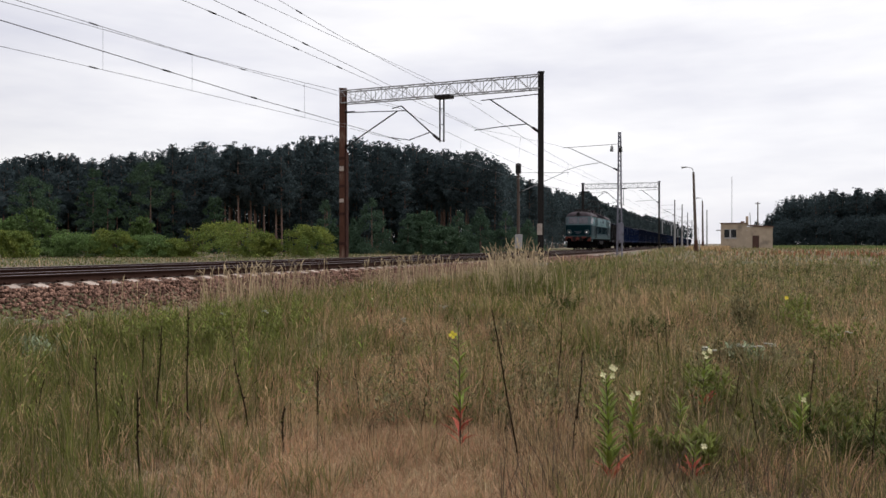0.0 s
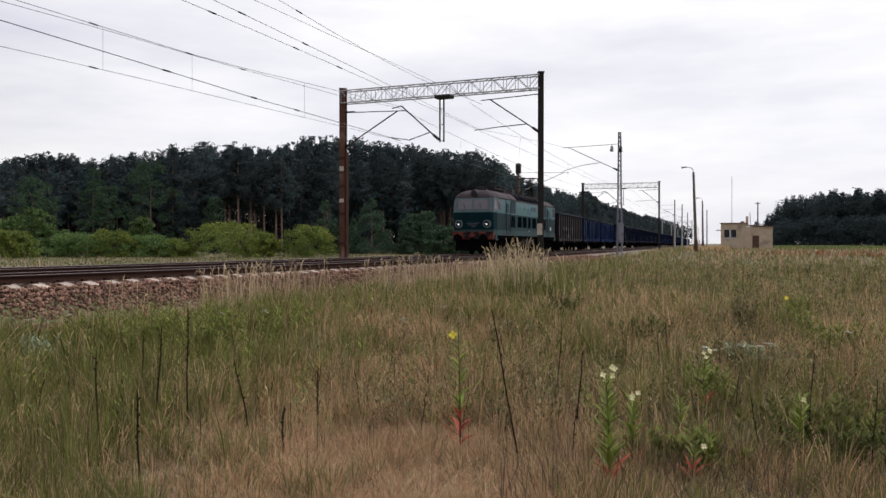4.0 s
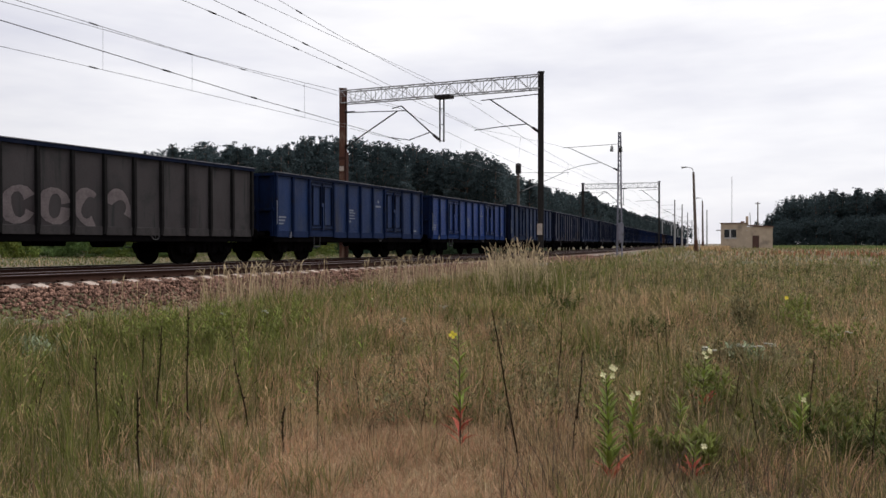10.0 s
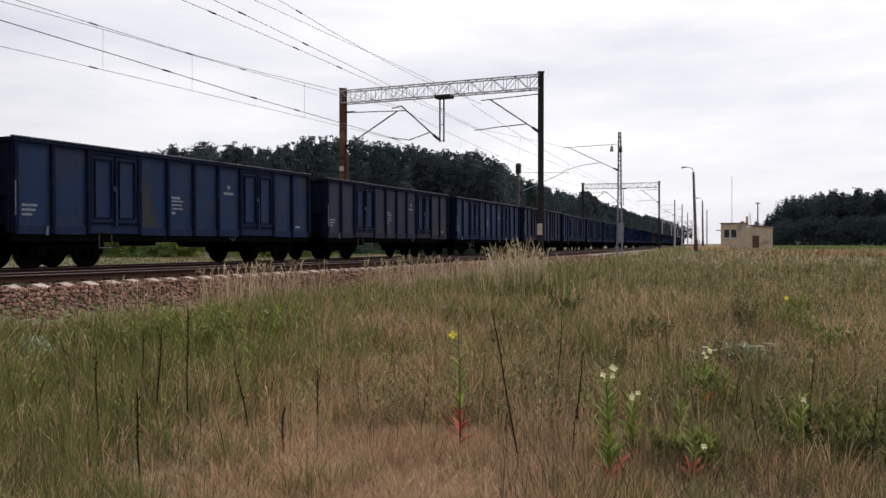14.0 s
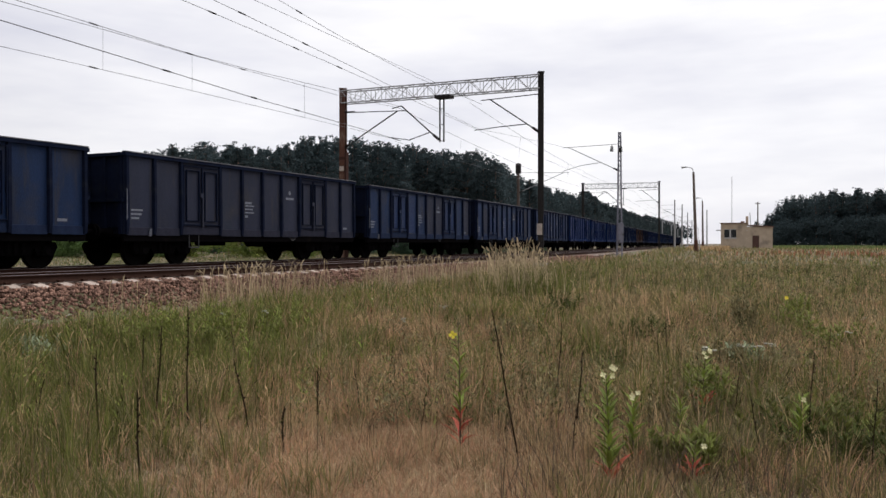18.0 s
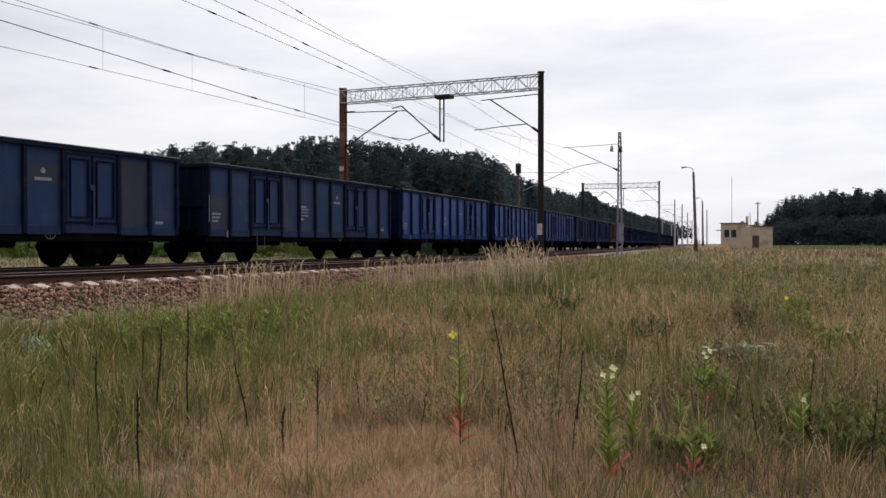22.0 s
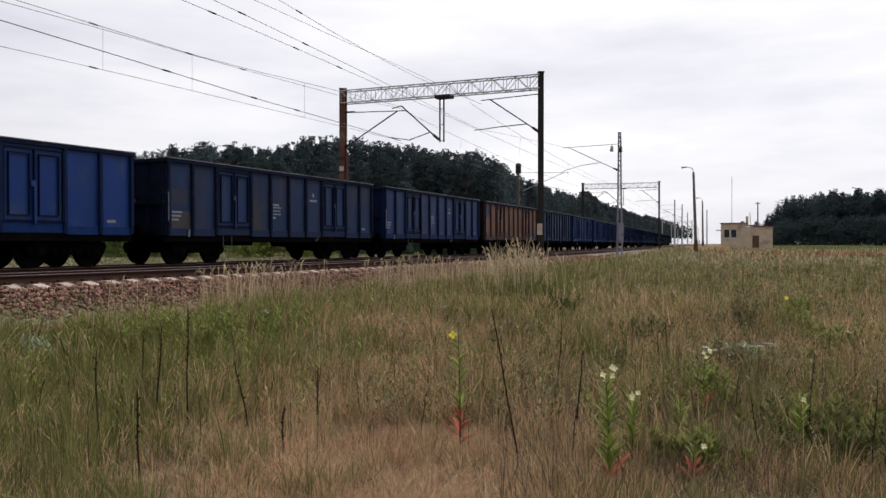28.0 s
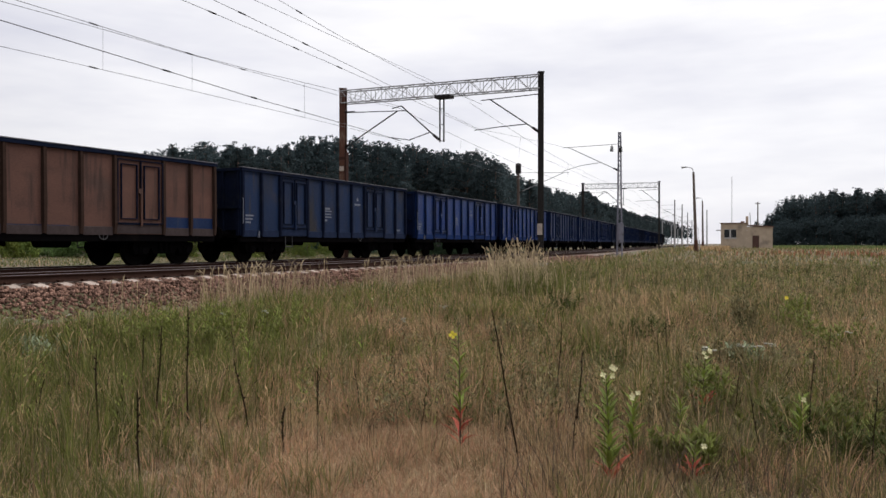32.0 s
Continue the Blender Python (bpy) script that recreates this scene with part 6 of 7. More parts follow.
def meadow():
    rng = np.random.default_rng(3)
    x1, y1 = scatter(rng, 240000, 3.4, 15, power=0.95)
    x2, y2 = scatter(rng, 140000, 13, 42, power=1.1)
    x3, y3 = scatter(rng, 70000, 38, 130, power=1.2)
    x, y = np.concatenate([x1, x2, x3]), np.concatenate([y1, y2, y3])
    r = np.hypot(x, y)
    s, u = s_u(x, y)
    keep = u > 7.55 + 0.5 * rng.random(len(u))
    x, y, r, u = x[keep], y[keep], r[keep], u[keep]
    n = len(x)
    # patches of growth at two sizes
    pv = np.array([noise.noise((a * 0.35, b * 0.35, 0.0)) for a, b in zip(x, y)])
    pw = np.array([noise.noise((a * 1.3 + 40, b * 1.3, 3.0)) for a, b in zip(x, y)])
    col = x / np.maximum(y, 0.1)
    green_bias = 0.42 * np.exp(-((u - 10.0) / 2.6) ** 2) + 0.78 / (1 + np.exp((col + 0.27 - 0.09 * np.clip((r - 5.4) / 1.6, 0, 1)) / 0.10)) + 0.3 * (col > 0.3) * (r < 9) + 0.10 * (col > 0.03) * np.clip((r - 7) / 4, 0, 1) - 0.55 * np.exp(-((col + 0.08) / 0.22) ** 2) * np.clip((8.6 - r) / 2.2, 0, 1) - 0.02
    k = pv * 0.8 + pw * 0.6 + green_bias + rng.normal(size=n) * 0.3
    kind = np.where(k > 0.40, 2, np.where(rng.random(n) < 0.45 + 0.4 * (col > 0.1), 0, 1))
    kind = np.where((kind != 2) & (rng.random(n) < 0.14 + 0.2 * (col > 0.15) + 0.25 * (col < -0.22)), 3, kind)
    kind = np.where((kind == 2) & (rng.random(n) < 0.35), 3, kind)
    short = np.exp(-((col + 0.08) / 0.2) ** 2) * (r < 7)
    hh = (0.12 + 0.42 * rng.random(n) ** 1.6) * (1 + 0.9 * pw) * (1 - 0.35 * short) * np.where(kind == 2, 1.2, 1.0) * np.clip(0.42 + 0.6 * (r - 4) / 9, 0.42, 1.1)
    hh = hh * np.where((u < 9.8) & (col < -0.3), 0.4, 1.0)
    # near the camera the grass stands in tufts with worn gaps between them
    cell = np.where(r < 9, 0.2, np.where(r < 15, 0.3, 0.5))
    gx, gy = np.floor(x / cell), np.floor(y / cell)
    h1, h2, h3 = [(np.sin(gx * p + gy * q + o) * 43758.5453) % 1.0 for p, q, o in ((12.9898, 78.233, 0.0), (39.346, 11.135, 1.7), (73.156, 52.235, 4.2))]
    cx, cy = (gx + 0.15 + 0.7 * h1) * cell, (gy + 0.15 + 0.7 * h2) * cell
    away = np.arctan2(y - cy, x - cx)
    pull = np.where(rng.random(n) < 0.72, 0.62 * rng.random(n) ** 0.4, 0.0) * (r < 26)
    x, y = x + (cx - x) * pull, y + (cy - y) * pull
    hh = np.clip(hh * (0.5 + 0.95 * h3), 0.04, 0.85)
    swap = (r < 26) & (rng.random(n) < 0.55)
    kind = np.where(swap & (kind != 2), np.where(h2 < 0.42, 0, np.where(h2 < 0.74, 1, 3)), kind)
    far = (r > 24) & (rng.random(n) < np.clip(0.5 + 1.2 * pv, 0.1, 0.95))
    kind = np.where(far, np.where(rng.random(n) < 0.45, 2, 3), kind)
    hh = hh * np.where((r > 9) & (u > 12), 0.8, 1.0)
    hh = np.where(r > 24, hh * (0.45 + 0.5 * rng.random(n)), hh)
    ww = np.clip(0.0008 + 0.00085 * r, 0.003, 0.06) * (0.45 + 1.0 * rng.random(n))
    for i, (nm, mt, lb, ln) in enumerate((("dry_grass", "dry", "dry straw-coloured meadow grass", 0.62), ("reddish_grass", "pink", "reddish dry meadow grass", 0.62), ("green_grass", "green", "green meadow grass and herbs", 0.42), ("weeds", "grey", "grey-green meadow weeds", 0.5))):
        q = kind == i
        blades(nm, x[q], y[q], hh[q], ww[q], M[mt], rng, lb, lean=ln, bend=0.7, towards=away[q])
    # fallen straws lying across the tufts
    m = 26000
    xx, yy = scatter(rng, m, 3.6, 13, power=0.9)
    _, uu = s_u(xx, yy)
    ok = uu > 8.4
    blades("fallen_straws", xx[ok], yy[ok], (0.05 + 0.13 * rng.random(m))[ok], (0.0016 + 0.0005 * np.hypot(xx, yy))[ok], M["straw"], rng, "pale fallen straws among the grass", lean=1.5, bend=1.0)
    # the same meadow all round and behind the camera
    m = 60000
    ra, aa = 1.6 + 32 * rng.random(m) ** 0.8, rng.random(m) * 6.283
    xx, yy = ra * np.sin(aa), ra * np.cos(aa)
    _, ua = s_u(xx, yy)
    ok = (ua > 8) & ((np.abs(np.arctan2(xx, yy)) > 0.57) | (ra < 3.4))
    pick = rng.random(m) < 0.5
    for nm, mt, lb, q in (("dry_grass_around", "dry", "dry straw-coloured grass round the meadow", ok & pick), ("green_grass_around", "green", "green grass round the meadow", ok & ~pick)):
        blades(nm, xx[q], yy[q], 0.1 + 0.22 * rng.random(q.sum()), 0.012 + 0.02 * rng.random(q.sum()), M[mt], rng, lb, lean=0.4)
    # short matted grass before the camera, and a tangle of thin dead stems on the other side
    m = 130000
    xx, yy = scatter(rng, m, 3.4, 8.5, -24, 14, 1.0)
    ok = rng.random(m) < np.exp(-((xx / yy + 0.08) / 0.22) ** 2) * np.clip((8.5 - np.hypot(xx, yy)) / 3, 0, 1)
    xx, yy = xx[ok], yy[ok]
    two = rng.random(len(xx)) < 0.45
    for nm, mt, lb, q in (("matted_grass", "pink", "short matted reddish dry grass", ~two), ("matted_straw", "straw", "short matted pale straw", two)):
        blades(nm, xx[q], yy[q], 0.04 + 0.12 * rng.random(q.sum()), 0.003 + 0.004 * rng.random(q.sum()), M[mt], rng, lb, lean=1.0)
    m = 3600
    xx, yy = scatter(rng, m, 4.6, 12, 4, 31, 1.0)
    blades("tangled_stems", xx, yy, 0.15 + 0.35 * rng.random(m), 0.003 + 0.004 * rng.random(m), M["twig"], rng, "tangle of thin dead brown stems", lean=0.6, bend=0.9)
    # grass beyond the tracks
    m = 70000
    ss, uu = -42 + 150 * rng.random(m), -3.2 - 34 * rng.random(m) ** 1.3
    th = np.interp(ss, SS, _th)
    xx, yy = np.interp(ss, SS, TX) + uu * np.cos(th), np.interp(ss, SS, TY) - uu * np.sin(th)
    q = rng.random(m) < 0.9
    hh = (0.04 + 0.10 * rng.random(m)) * (1 + (uu < -14) * 0.4)
    ww = 0.03 + 0.03 * rng.random(m)
    blades("verge_grass", xx[q], yy[q], hh[q], ww[q], M["verge"], rng, "short pale green rough grass beyond the tracks")
    blades("dry_verge_grass", xx[~q], yy[~q], hh[~q] * 1.1, ww[~q], M["dry"], rng, "straw-coloured rough grass beyond the tracks")


def seed_stems(name, x, y, h, r, rng, label, mat="straw"):
    """Tall thin stems that nod under a loose seed head, in one mesh."""
    n = len(x)
    z = ground_z(x, y) - 0.02
    az = rng.random(n) * 6.283
    d = np.stack([np.cos(az), np.sin(az), 0 * az], 1)
    side = np.stack([np.ones(n), np.zeros(n), np.zeros(n)], 1)
    base = np.stack([x, y, z], 1)
    up = np.array([0, 0, 1.0])
    nod = (0.05 + 0.25 * rng.random(n)) * h
    p1 = base + up * (h * 0.55)[:, None] + d * (nod * 0.15)[:, None]
    p2 = base + up * (h * 0.86)[:, None] + d * (nod * 0.5)[:, None]
    p3 = base + up * (h * (1.0 - 0.25 * nod / h))[:, None] + d * nod[:, None]
    w = side * r[:, None]
    mid = (p2 + p3) / 2
    fat = side * (r * 2.3)[:, None]
    co = np.stack([base - w, base + w, p1 - w * 0.8, p1 + w * 0.8, p2 - w * 0.7, p2 + w * 0.7, mid - fat, mid + fat, p3], 1).reshape(-1, 3)
    k = np.arange(n)[:, None] * 9
    tr = np.concatenate([k + t for t in ([0, 1, 3], [0, 3, 2], [2, 3, 5], [2, 5, 4], [4, 5, 7], [4, 7, 6], [6, 7, 8])], 1).reshape(-1, 3)
    tagged(new(name, tri_mesh(name, co, tr, M[mat])), label, "grass", kind="stuff")


def tall_grass():
    rng = np.random.default_rng(8)
    # along the foot of the ballast
    n = 1500
    s, u = -34 + 30 * rng.random(n) ** 1.1, 7.0 + 1.5 * rng.random(n) ** 1.3
    th = np.interp(s, SS, _th)
    x, y = np.interp(s, SS, TX) + u * np.cos(th), np.interp(s, SS, TY) - u * np.sin(th)
    keep = noise_at(x, y, 0.5) + 0.03 * (s + 22) > -0.05
    seed_stems("seeding_grass", x[keep], y[keep], ((0.5 + 0.7 * rng.random(n)) * np.clip(1.0 - (s + 16) / 22, 0.4, 1.0))[keep], (0.004 + 0.003 * rng.random(n))[keep], rng, "tall pale seeding grass at the foot of the ballast")
    # the high dry tuft before the portal
    n = 950
    a = rng.normal(size=n)
    x, y = 2.15 + 0.62 * a + 0.12 * np.sin(a * 9), 23.5 + 2.0 * rng.normal(size=n)
    top = 1.60 * np.exp(-(a / 2.3) ** 2) * (0.8 + 0.25 * np.sin(a * 7 + 1)) + 0.1
    h = top * (0.45 + 0.6 * rng.random(n) ** 0.8)
    seed_stems("dry_tuft", x, y, h, 0.003 + 0.004 * rng.random(n), rng, "high pale dry grass tuft on a low rise")
    n = 1500
    x, y = 2.45 + 0.6 * rng.normal(size=n), 22.6 + 1.6 * rng.normal(size=n)
    blades("tuft_leaves", x, y, 0.45 + 0.75 * rng.random(n), 0.012 + 0.012 * rng.random(n), M["green"], rng, "green blades under a dry grass tuft", 0.25)
    # thin seed stems over the whole meadow
    n = 3000
    x, y = scatter(rng, n, 6.0, 34, power=1.0)
    _, u = s_u(x, y)
    ok = u > 8
    seed_stems("meadow_stems", x[ok], y[ok], (0.25 + 0.35 * rng.random(n))[ok], (0.0008 + 0.00018 * np.hypot(x, y))[ok], rng, "scattered thin straw stems in the meadow", "dry")
    ok = ok & (rng.random(n) < 0.75)
    seed_stems("dark_stems", x[ok] + 0.3, y[ok], (0.2 + 0.35 * rng.random(n))[ok], (0.0006 + 0.00016 * np.hypot(x, y))[ok], rng, "thin dark dead stems in the meadow", "stalk")
    # small leafy herbs between the grasses
    for nm, mt, count, a0, a1, lb in (("olive_herbs", "grey", 2200, -10, 31, "small grey-green leafy herbs in the meadow"), ("green_herbs", "herb", 800, -31, 31, "small bright green leafy herbs in the meadow"), ("dark_herbs", "weed", 750, -6, 31, "small dark leafy herbs in the meadow")):
        px, py = scatter(rng, count, 6.8, 42, a0, a1, 1.1)
        _, u = s_u(px, py)
        px, py = px[u > 8.3], py[u > 8.3]
        k = 46
        i = np.repeat(np.arange(len(px)), k)
        hh = (0.16 + 0.38 * rng.random(len(px)))[i]
        f = rng.random(len(i))
        lx, ly = (rng.normal(size=len(px)) * 0.06)[i], (rng.normal(size=len(px)) * 0.06)[i]
        rad = 0.05 * rng.random(len(i)) * (1 + np.hypot(px, py)[i] / 12)
        an = rng.random(len(i)) * 6.283
        base = np.stack([px[i] + lx * f + np.cos(an) * rad, py[i] + ly * f + np.sin(an) * rad, ground_z(px, py)[i] + hh * f], 1)
        ln = (0.018 + 0.026 * rng.random(len(i))) * (1.2 - 0.5 * f) * (1 + np.hypot(px, py)[i] / 25)
        d1 = np.stack([np.cos(an), np.sin(an), 0.3 + 0.8 * rng.random(len(i))], 1) * ln[:, None]
        sd = np.stack([-np.sin(an), np.cos(an), 0 * an], 1) * (ln * 0.2)[:, None]
        co = np.stack([base, base + d1 * 0.5 + sd, base + d1, base + d1 * 0.5 - sd], 1).reshape(-1, 3)
        q = np.arange(len(i))[:, None] * 4
        tr = np.concatenate([q + [0, 1, 2], q + [0, 2, 3]], 1).reshape(-1, 3)
        tagged(new(nm, tri_mesh(nm, co, tr, M[mt])), lb, "herbs", kind="stuff")
    # pale dry bank before the hut
    n = 9000
    x, y = 30 + 20 * rng.random(n), 84 + 40 * rng.random(n)
    _, u = s_u(x, y)
    ok = (u > 11) & (x < 0.355 * y)
    blades("pale_bank_grass", x[ok], y[ok], 0.3 + 0.3 * rng.random(ok.sum()), 0.08 + 0.06 * rng.random(ok.sum()), M["dry"], rng, "pale dry grass bank by the line")
    # crop field and poppies far off
    n = 26000
    x, y = 48 + 122 * rng.random(n), 108 + 92 * rng.random(n)
    ok = x > 0.38 * y + 4
    x, y, n = x[ok], y[ok], int(ok.sum())
    blades("crop_field", x, y, 0.35 + 0.15 * rng.random(n), 0.18 + 0.1 * rng.random(n), M["crop"], rng, "low green crop in a far field", category="crop")
    n = 260
    x, y = 33 + 4.0 * rng.normal(size=n), 66 + 6.0 * rng.normal(size=n)
    blades("poppies", x, y, 0.35 + 0.15 * rng.random(n), 0.08 + 0.05 * rng.random(n), M["poppy"], rng, "patch of red poppies in the meadow", category="flowers")


def noise_at(x, y, f):
    return np.array([noise.noise((a * f, b * f, 7.0)) for a, b in zip(x, y)])


meadow()
tall_grass()


# ---------------------------------------------------------------- sleepers and ballast
def sleepers():
    def build():
        bm = bmesh.new()
        prism(bm, [(-1.3, -0.42), (1.3, -0.42), (1.3, -0.275), (1.25, -0.25), (0.95, -0.185), (0.5, -0.185), (0.35, -0.21), (-0.35, -0.21), (-0.5, -0.185), (-0.95, -0.185), (-1.25, -0.25), (-1.3, -0.275)], 0, -0.13, 0.13)
        return mesh_of(bm, "sleeper", M["sleeper"])

    def clip():
        bm = bmesh.new()
        for sy in (-0.752, 0.752):
            for o in (-0.11, 0.11):
                box(bm, -0.06, 0.06, sy + o - 0.05, sy + o + 0.05, -0.186, -0.13)
        return mesh_of(bm, "rail_fastening", M["rail"])

    for name, u, s0, s1 in (("track_near", NEAR_U, -44.0, 70.0), ("track_far", 0.0, -44.0, 40.0)):
        t = bpy.data.objects[name]
        for s in np.arange(s0, s1, 0.6):
            sl = part("sleeper", shared("sleeper", build), None, t, m=on_track(float(s) + random.uniform(-0.012, 0.012), u))
            if s < 10:
                part("rail_fastening", shared("clip", clip), None, sl)


sleepers()


def ballast_stones():
    """Loose crushed stones on the shoulder and between the sleeper ends."""
    rng = np.random.default_rng(21)
    n = 82000
    s = -42 + 62 * rng.random(n) ** 1.15
    u = NEAR_U + 0.86 + rng.random(n) * 2.95
    th = np.interp(s, SS, _th)
    x, y = np.interp(s, SS, TX) + u * np.cos(th), np.interp(s, SS, TY) - u * np.sin(th)
    z = np.maximum(ground_z(x, y), -0.31 - (u - NEAR_U - 1.75) / 1.48) + 0.03 * rng.random(n)
    top = u < NEAR_U + 1.75
    z = np.where(top, -0.30 + 0.05 * rng.random(n) + 0.03 * (u < NEAR_U + 1.25), z)
    by_sleeper = (np.abs((s + 44.0 + 0.3) % 0.6 - 0.3) < 0.17) & (u < NEAR_U + 1.36)
    z = np.where(by_sleeper, -0.40, z)
    r = (0.018 + 0.040 * rng.random(n) ** 1.6) * (1 + 0.2 * (s > 0))
    base = np.array([(1, 0, 0), (-1, 0, 0), (0, 1, 0), (0, -1, 0), (0, 0, 1), (0, 0, -1)], float)
    faces = np.array([(0, 2, 4), (2, 1, 4), (1, 3, 4), (3, 0, 4), (2, 0, 5), (1, 2, 5), (3, 1, 5), (0, 3, 5)])
    q = rng.normal(size=(n, 3, 3))
    q, _ = np.linalg.qr(q)
    v = base[None] * (0.6 + 0.8 * rng.random((n, 6, 1)))
    v = np.einsum("nij,nkj->nki", q, v) * r[:, None, None]
    co = (v + np.stack([x, y, z], 1)[:, None]).reshape(-1, 3)
    tr = (faces[None] + (np.arange(n) * 6)[:, None, None]).reshape(-1, 3)
    tagged(new("ballast_stones", tri_mesh("ballast_stones", co, tr, M["ballast"])), "loose reddish-brown crushed ballast stones", "gravel", kind="stuff")


ballast_stones()


# ---------------------------------------------------------------- single plants of the meadow
def leaf_mesh(mat, name="leaf"):
    """A narrow pointed leaf along x, folded at its midrib."""
    bm = bmesh.new()
    rows = []
    for x, w, z in ((0, 0.012, 0), (0.3, 0.085, 0.05), (0.65, 0.07, 0.03), (1.0, 0.0, -0.1)):
        if w:
            rows.append([bm.verts.new((x, -w, z)), bm.verts.new((x, 0, z - w * 0.35)), bm.verts.new((x, w, z))])
        else:
            rows.append([bm.verts.new((x, 0, z))])
    for p, q in zip(rows, rows[1:]):
        if len(q) == 3:
            for i in range(2):
                bm.faces.new((p[i], p[i + 1], q[i + 1], q[i]))
        else:
            for i in range(2):
                bm.faces.new((p[i], p[i + 1], q[0]))
    return mesh_of(bm, name, mat)


def flower_mesh(mat):
    """Four broad petals in a shallow cup."""
    bm = bmesh.new()
    c = bm.verts.new((0, 0, 0))
    for k in range(4):
        a = k * math.pi / 2
        p = []
        for da, r, z in ((-0.7, 0.6, 0.22), (-0.35, 1.0, 0.35), (0.35, 1.0, 0.35), (0.7, 0.6, 0.22)):
            p.append(bm.verts.new((r * math.cos(a + da), r * math.sin(a + da), z)))
        bm.faces.new((c, *p))
    return mesh_of(bm, "flower", mat)


LEAF = {k: leaf_mesh(M[k]) for k in ("stone_green", "redleaf", "grey")}
FLOWER = {k: flower_mesh(M[k]) for k in ("petal", "palepetal")}


def rooted(px, d):
    x = seen_at(px, d)
    return x, d, float(ground_z(x, d)[0])


def evening_primrose(px, d, h, lean, flowers, petal, leaves, red, seed, label):
    rng = random.Random(seed)
    t = tagged(empty("evening_primrose", Matrix.Translation(rooted(px, d))), label, "wild flower", "evening primroses in the meadow")
    bm = bmesh.new()
    pts = [Vector((lean * f * f * h, 0.04 * f * h, f * h)) for f in (0, 0.25, 0.5, 0.75, 1.0)]
    tube(bm, pts, [0.009 - 0.0015 * k for k in range(5)])
    part("stem", bm, M["redstem"], t, "reddish stem")

    def at(f):
        return Vector((lean * f * f * h, 0.04 * f * h, f * h))

    for k in range(leaves):
        f = 0.04 + 0.9 * k / leaves
        size = (0.19 - 0.10 * f) * (0.7 + 0.6 * rng.random()) * min(1.0, h / 0.6 + 0.2)
        kind = "redleaf" if f < red else "stone_green"
        m = Matrix.Translation(at(f)) @ Matrix.Rotation(k * 2.4 + rng.random(), 4, "Z") @ Matrix.Rotation(-0.5 - 0.5 * rng.random(), 4, "Y") @ Matrix.Scale(size, 4)
        part("leaf", LEAF[kind], None, t, m=m)
    for k in range(flowers):
        f = 0.9 + 0.1 * rng.random()
        o = Vector((rng.uniform(-0.045, 0.045), rng.uniform(-0.05, 0.02), 0.02 * k))
        m = Matrix.Translation(at(f) + o) @ Matrix.Rotation(rng.uniform(0.6, 1.3), 4, "X") @ Matrix.Rotation(rng.random(), 4, "Z") @ Matrix.Scale(0.034 if petal == "petal" else 0.022, 4)
        part("flower", FLOWER[petal], None, t, m=m)
    return t


M["redstem"] = material("reddish_stem", (0.07, 0.045, 0.025), 0.8, vary=0.3, scale=8)
for args in ((815, 6.2, 1.0, -0.02, 1, "petal", 50, 0.28, 1, "tall evening primrose with one bright yellow flower"), (1080, 5.2, 0.74, -0.03, 5, "palepetal", 80, 0.14, 2, "leafy evening primrose with pale yellow flowers"),
             (1121, 5.8, 0.5, 0.02, 3, "palepetal", 44, 0.1, 3, "small evening primrose with pale flowers"), (1245, 7.3, 0.62, 0.05, 4, "palepetal", 40, 0.3, 4, "evening primrose with reddish lower leaves"),
             (1226, 5.25, 0.3, 0.1, 1, "palepetal", 36, 0.45, 5, "low evening primrose with red withered leaves"), (1208, 6.35, 0.4, -0.04, 0, "petal", 44, 0.12, 6, "green evening primrose not in flower"),
             (1416, 5.9, 0.5, 0.06, 1, "palepetal", 44, 0.1, 7, "green evening primrose beside dark weeds"), (1400, 13.0, 0.8, -0.1, 2, "petal", 22, 0.4, 8, "tall reddish evening primrose in dry grass"),
             (642, 10.0, 0.5, -0.05, 0, "petal", 22, 0.3, 9, "slender green evening primrose in dry grass"), (437, 8.9, 0.55, 0.04, 0, "petal", 20, 0.2, 10, "slender evening primrose among green herbs"),
             (545, 9.5, 0.3, 0.0, 0, "petal", 18, 0.0, 11, "young green evening primrose"), (390, 8.4, 0.3, 0.1, 0, "petal", 16, 0.0, 12, "young pale evening primrose"), (655, 15.0, 0.6, 0.05, 1, "palepetal", 14, 0.5, 13, "reddish evening primrose in the grass")):
    evening_primrose(*args)


def dead_stalk(px, d, px_top, h, seed, twigs=10, thick=1.0):
    """A dark dead stem with short side twigs and capsules."""
    rng = random.Random(seed)
    x, y, z = rooted(px, d)
    t = tagged(empty("dead_stalk", Matrix.Translation((x, y, z))), "dark dead plant stalk with dry capsules", "dead plant", "dead stalks in the meadow")
    lean = seen_at(px_top, d) - x
    bm = bmesh.new()
    at = lambda f: Vector((lean * f ** 1.15 + 0.005 * math.sin(f * 7 + seed), 0.03 * f, f * h))
    k = 7
    tube(bm, [at(i / k) for i in range(k + 1)], [thick * (0.0105 - 0.0008 * i) for i in range(k + 1)])
    part("stem", bm, M["stalk"], t)
    for i in range(twigs):
        f = 0.45 + 0.5 * i / max(1, twigs)
        a = at(f)
        b = a + Vector((rng.choice((-1, 1)) * rng.uniform(0.006, 0.016), rng.uniform(-0.01, 0.01), rng.uniform(0.008, 0.025)))
        part("capsule", rod(bmesh.new(), a, b, 0.005 * thick, 0.007 * thick, 5), M["stalk"], t)


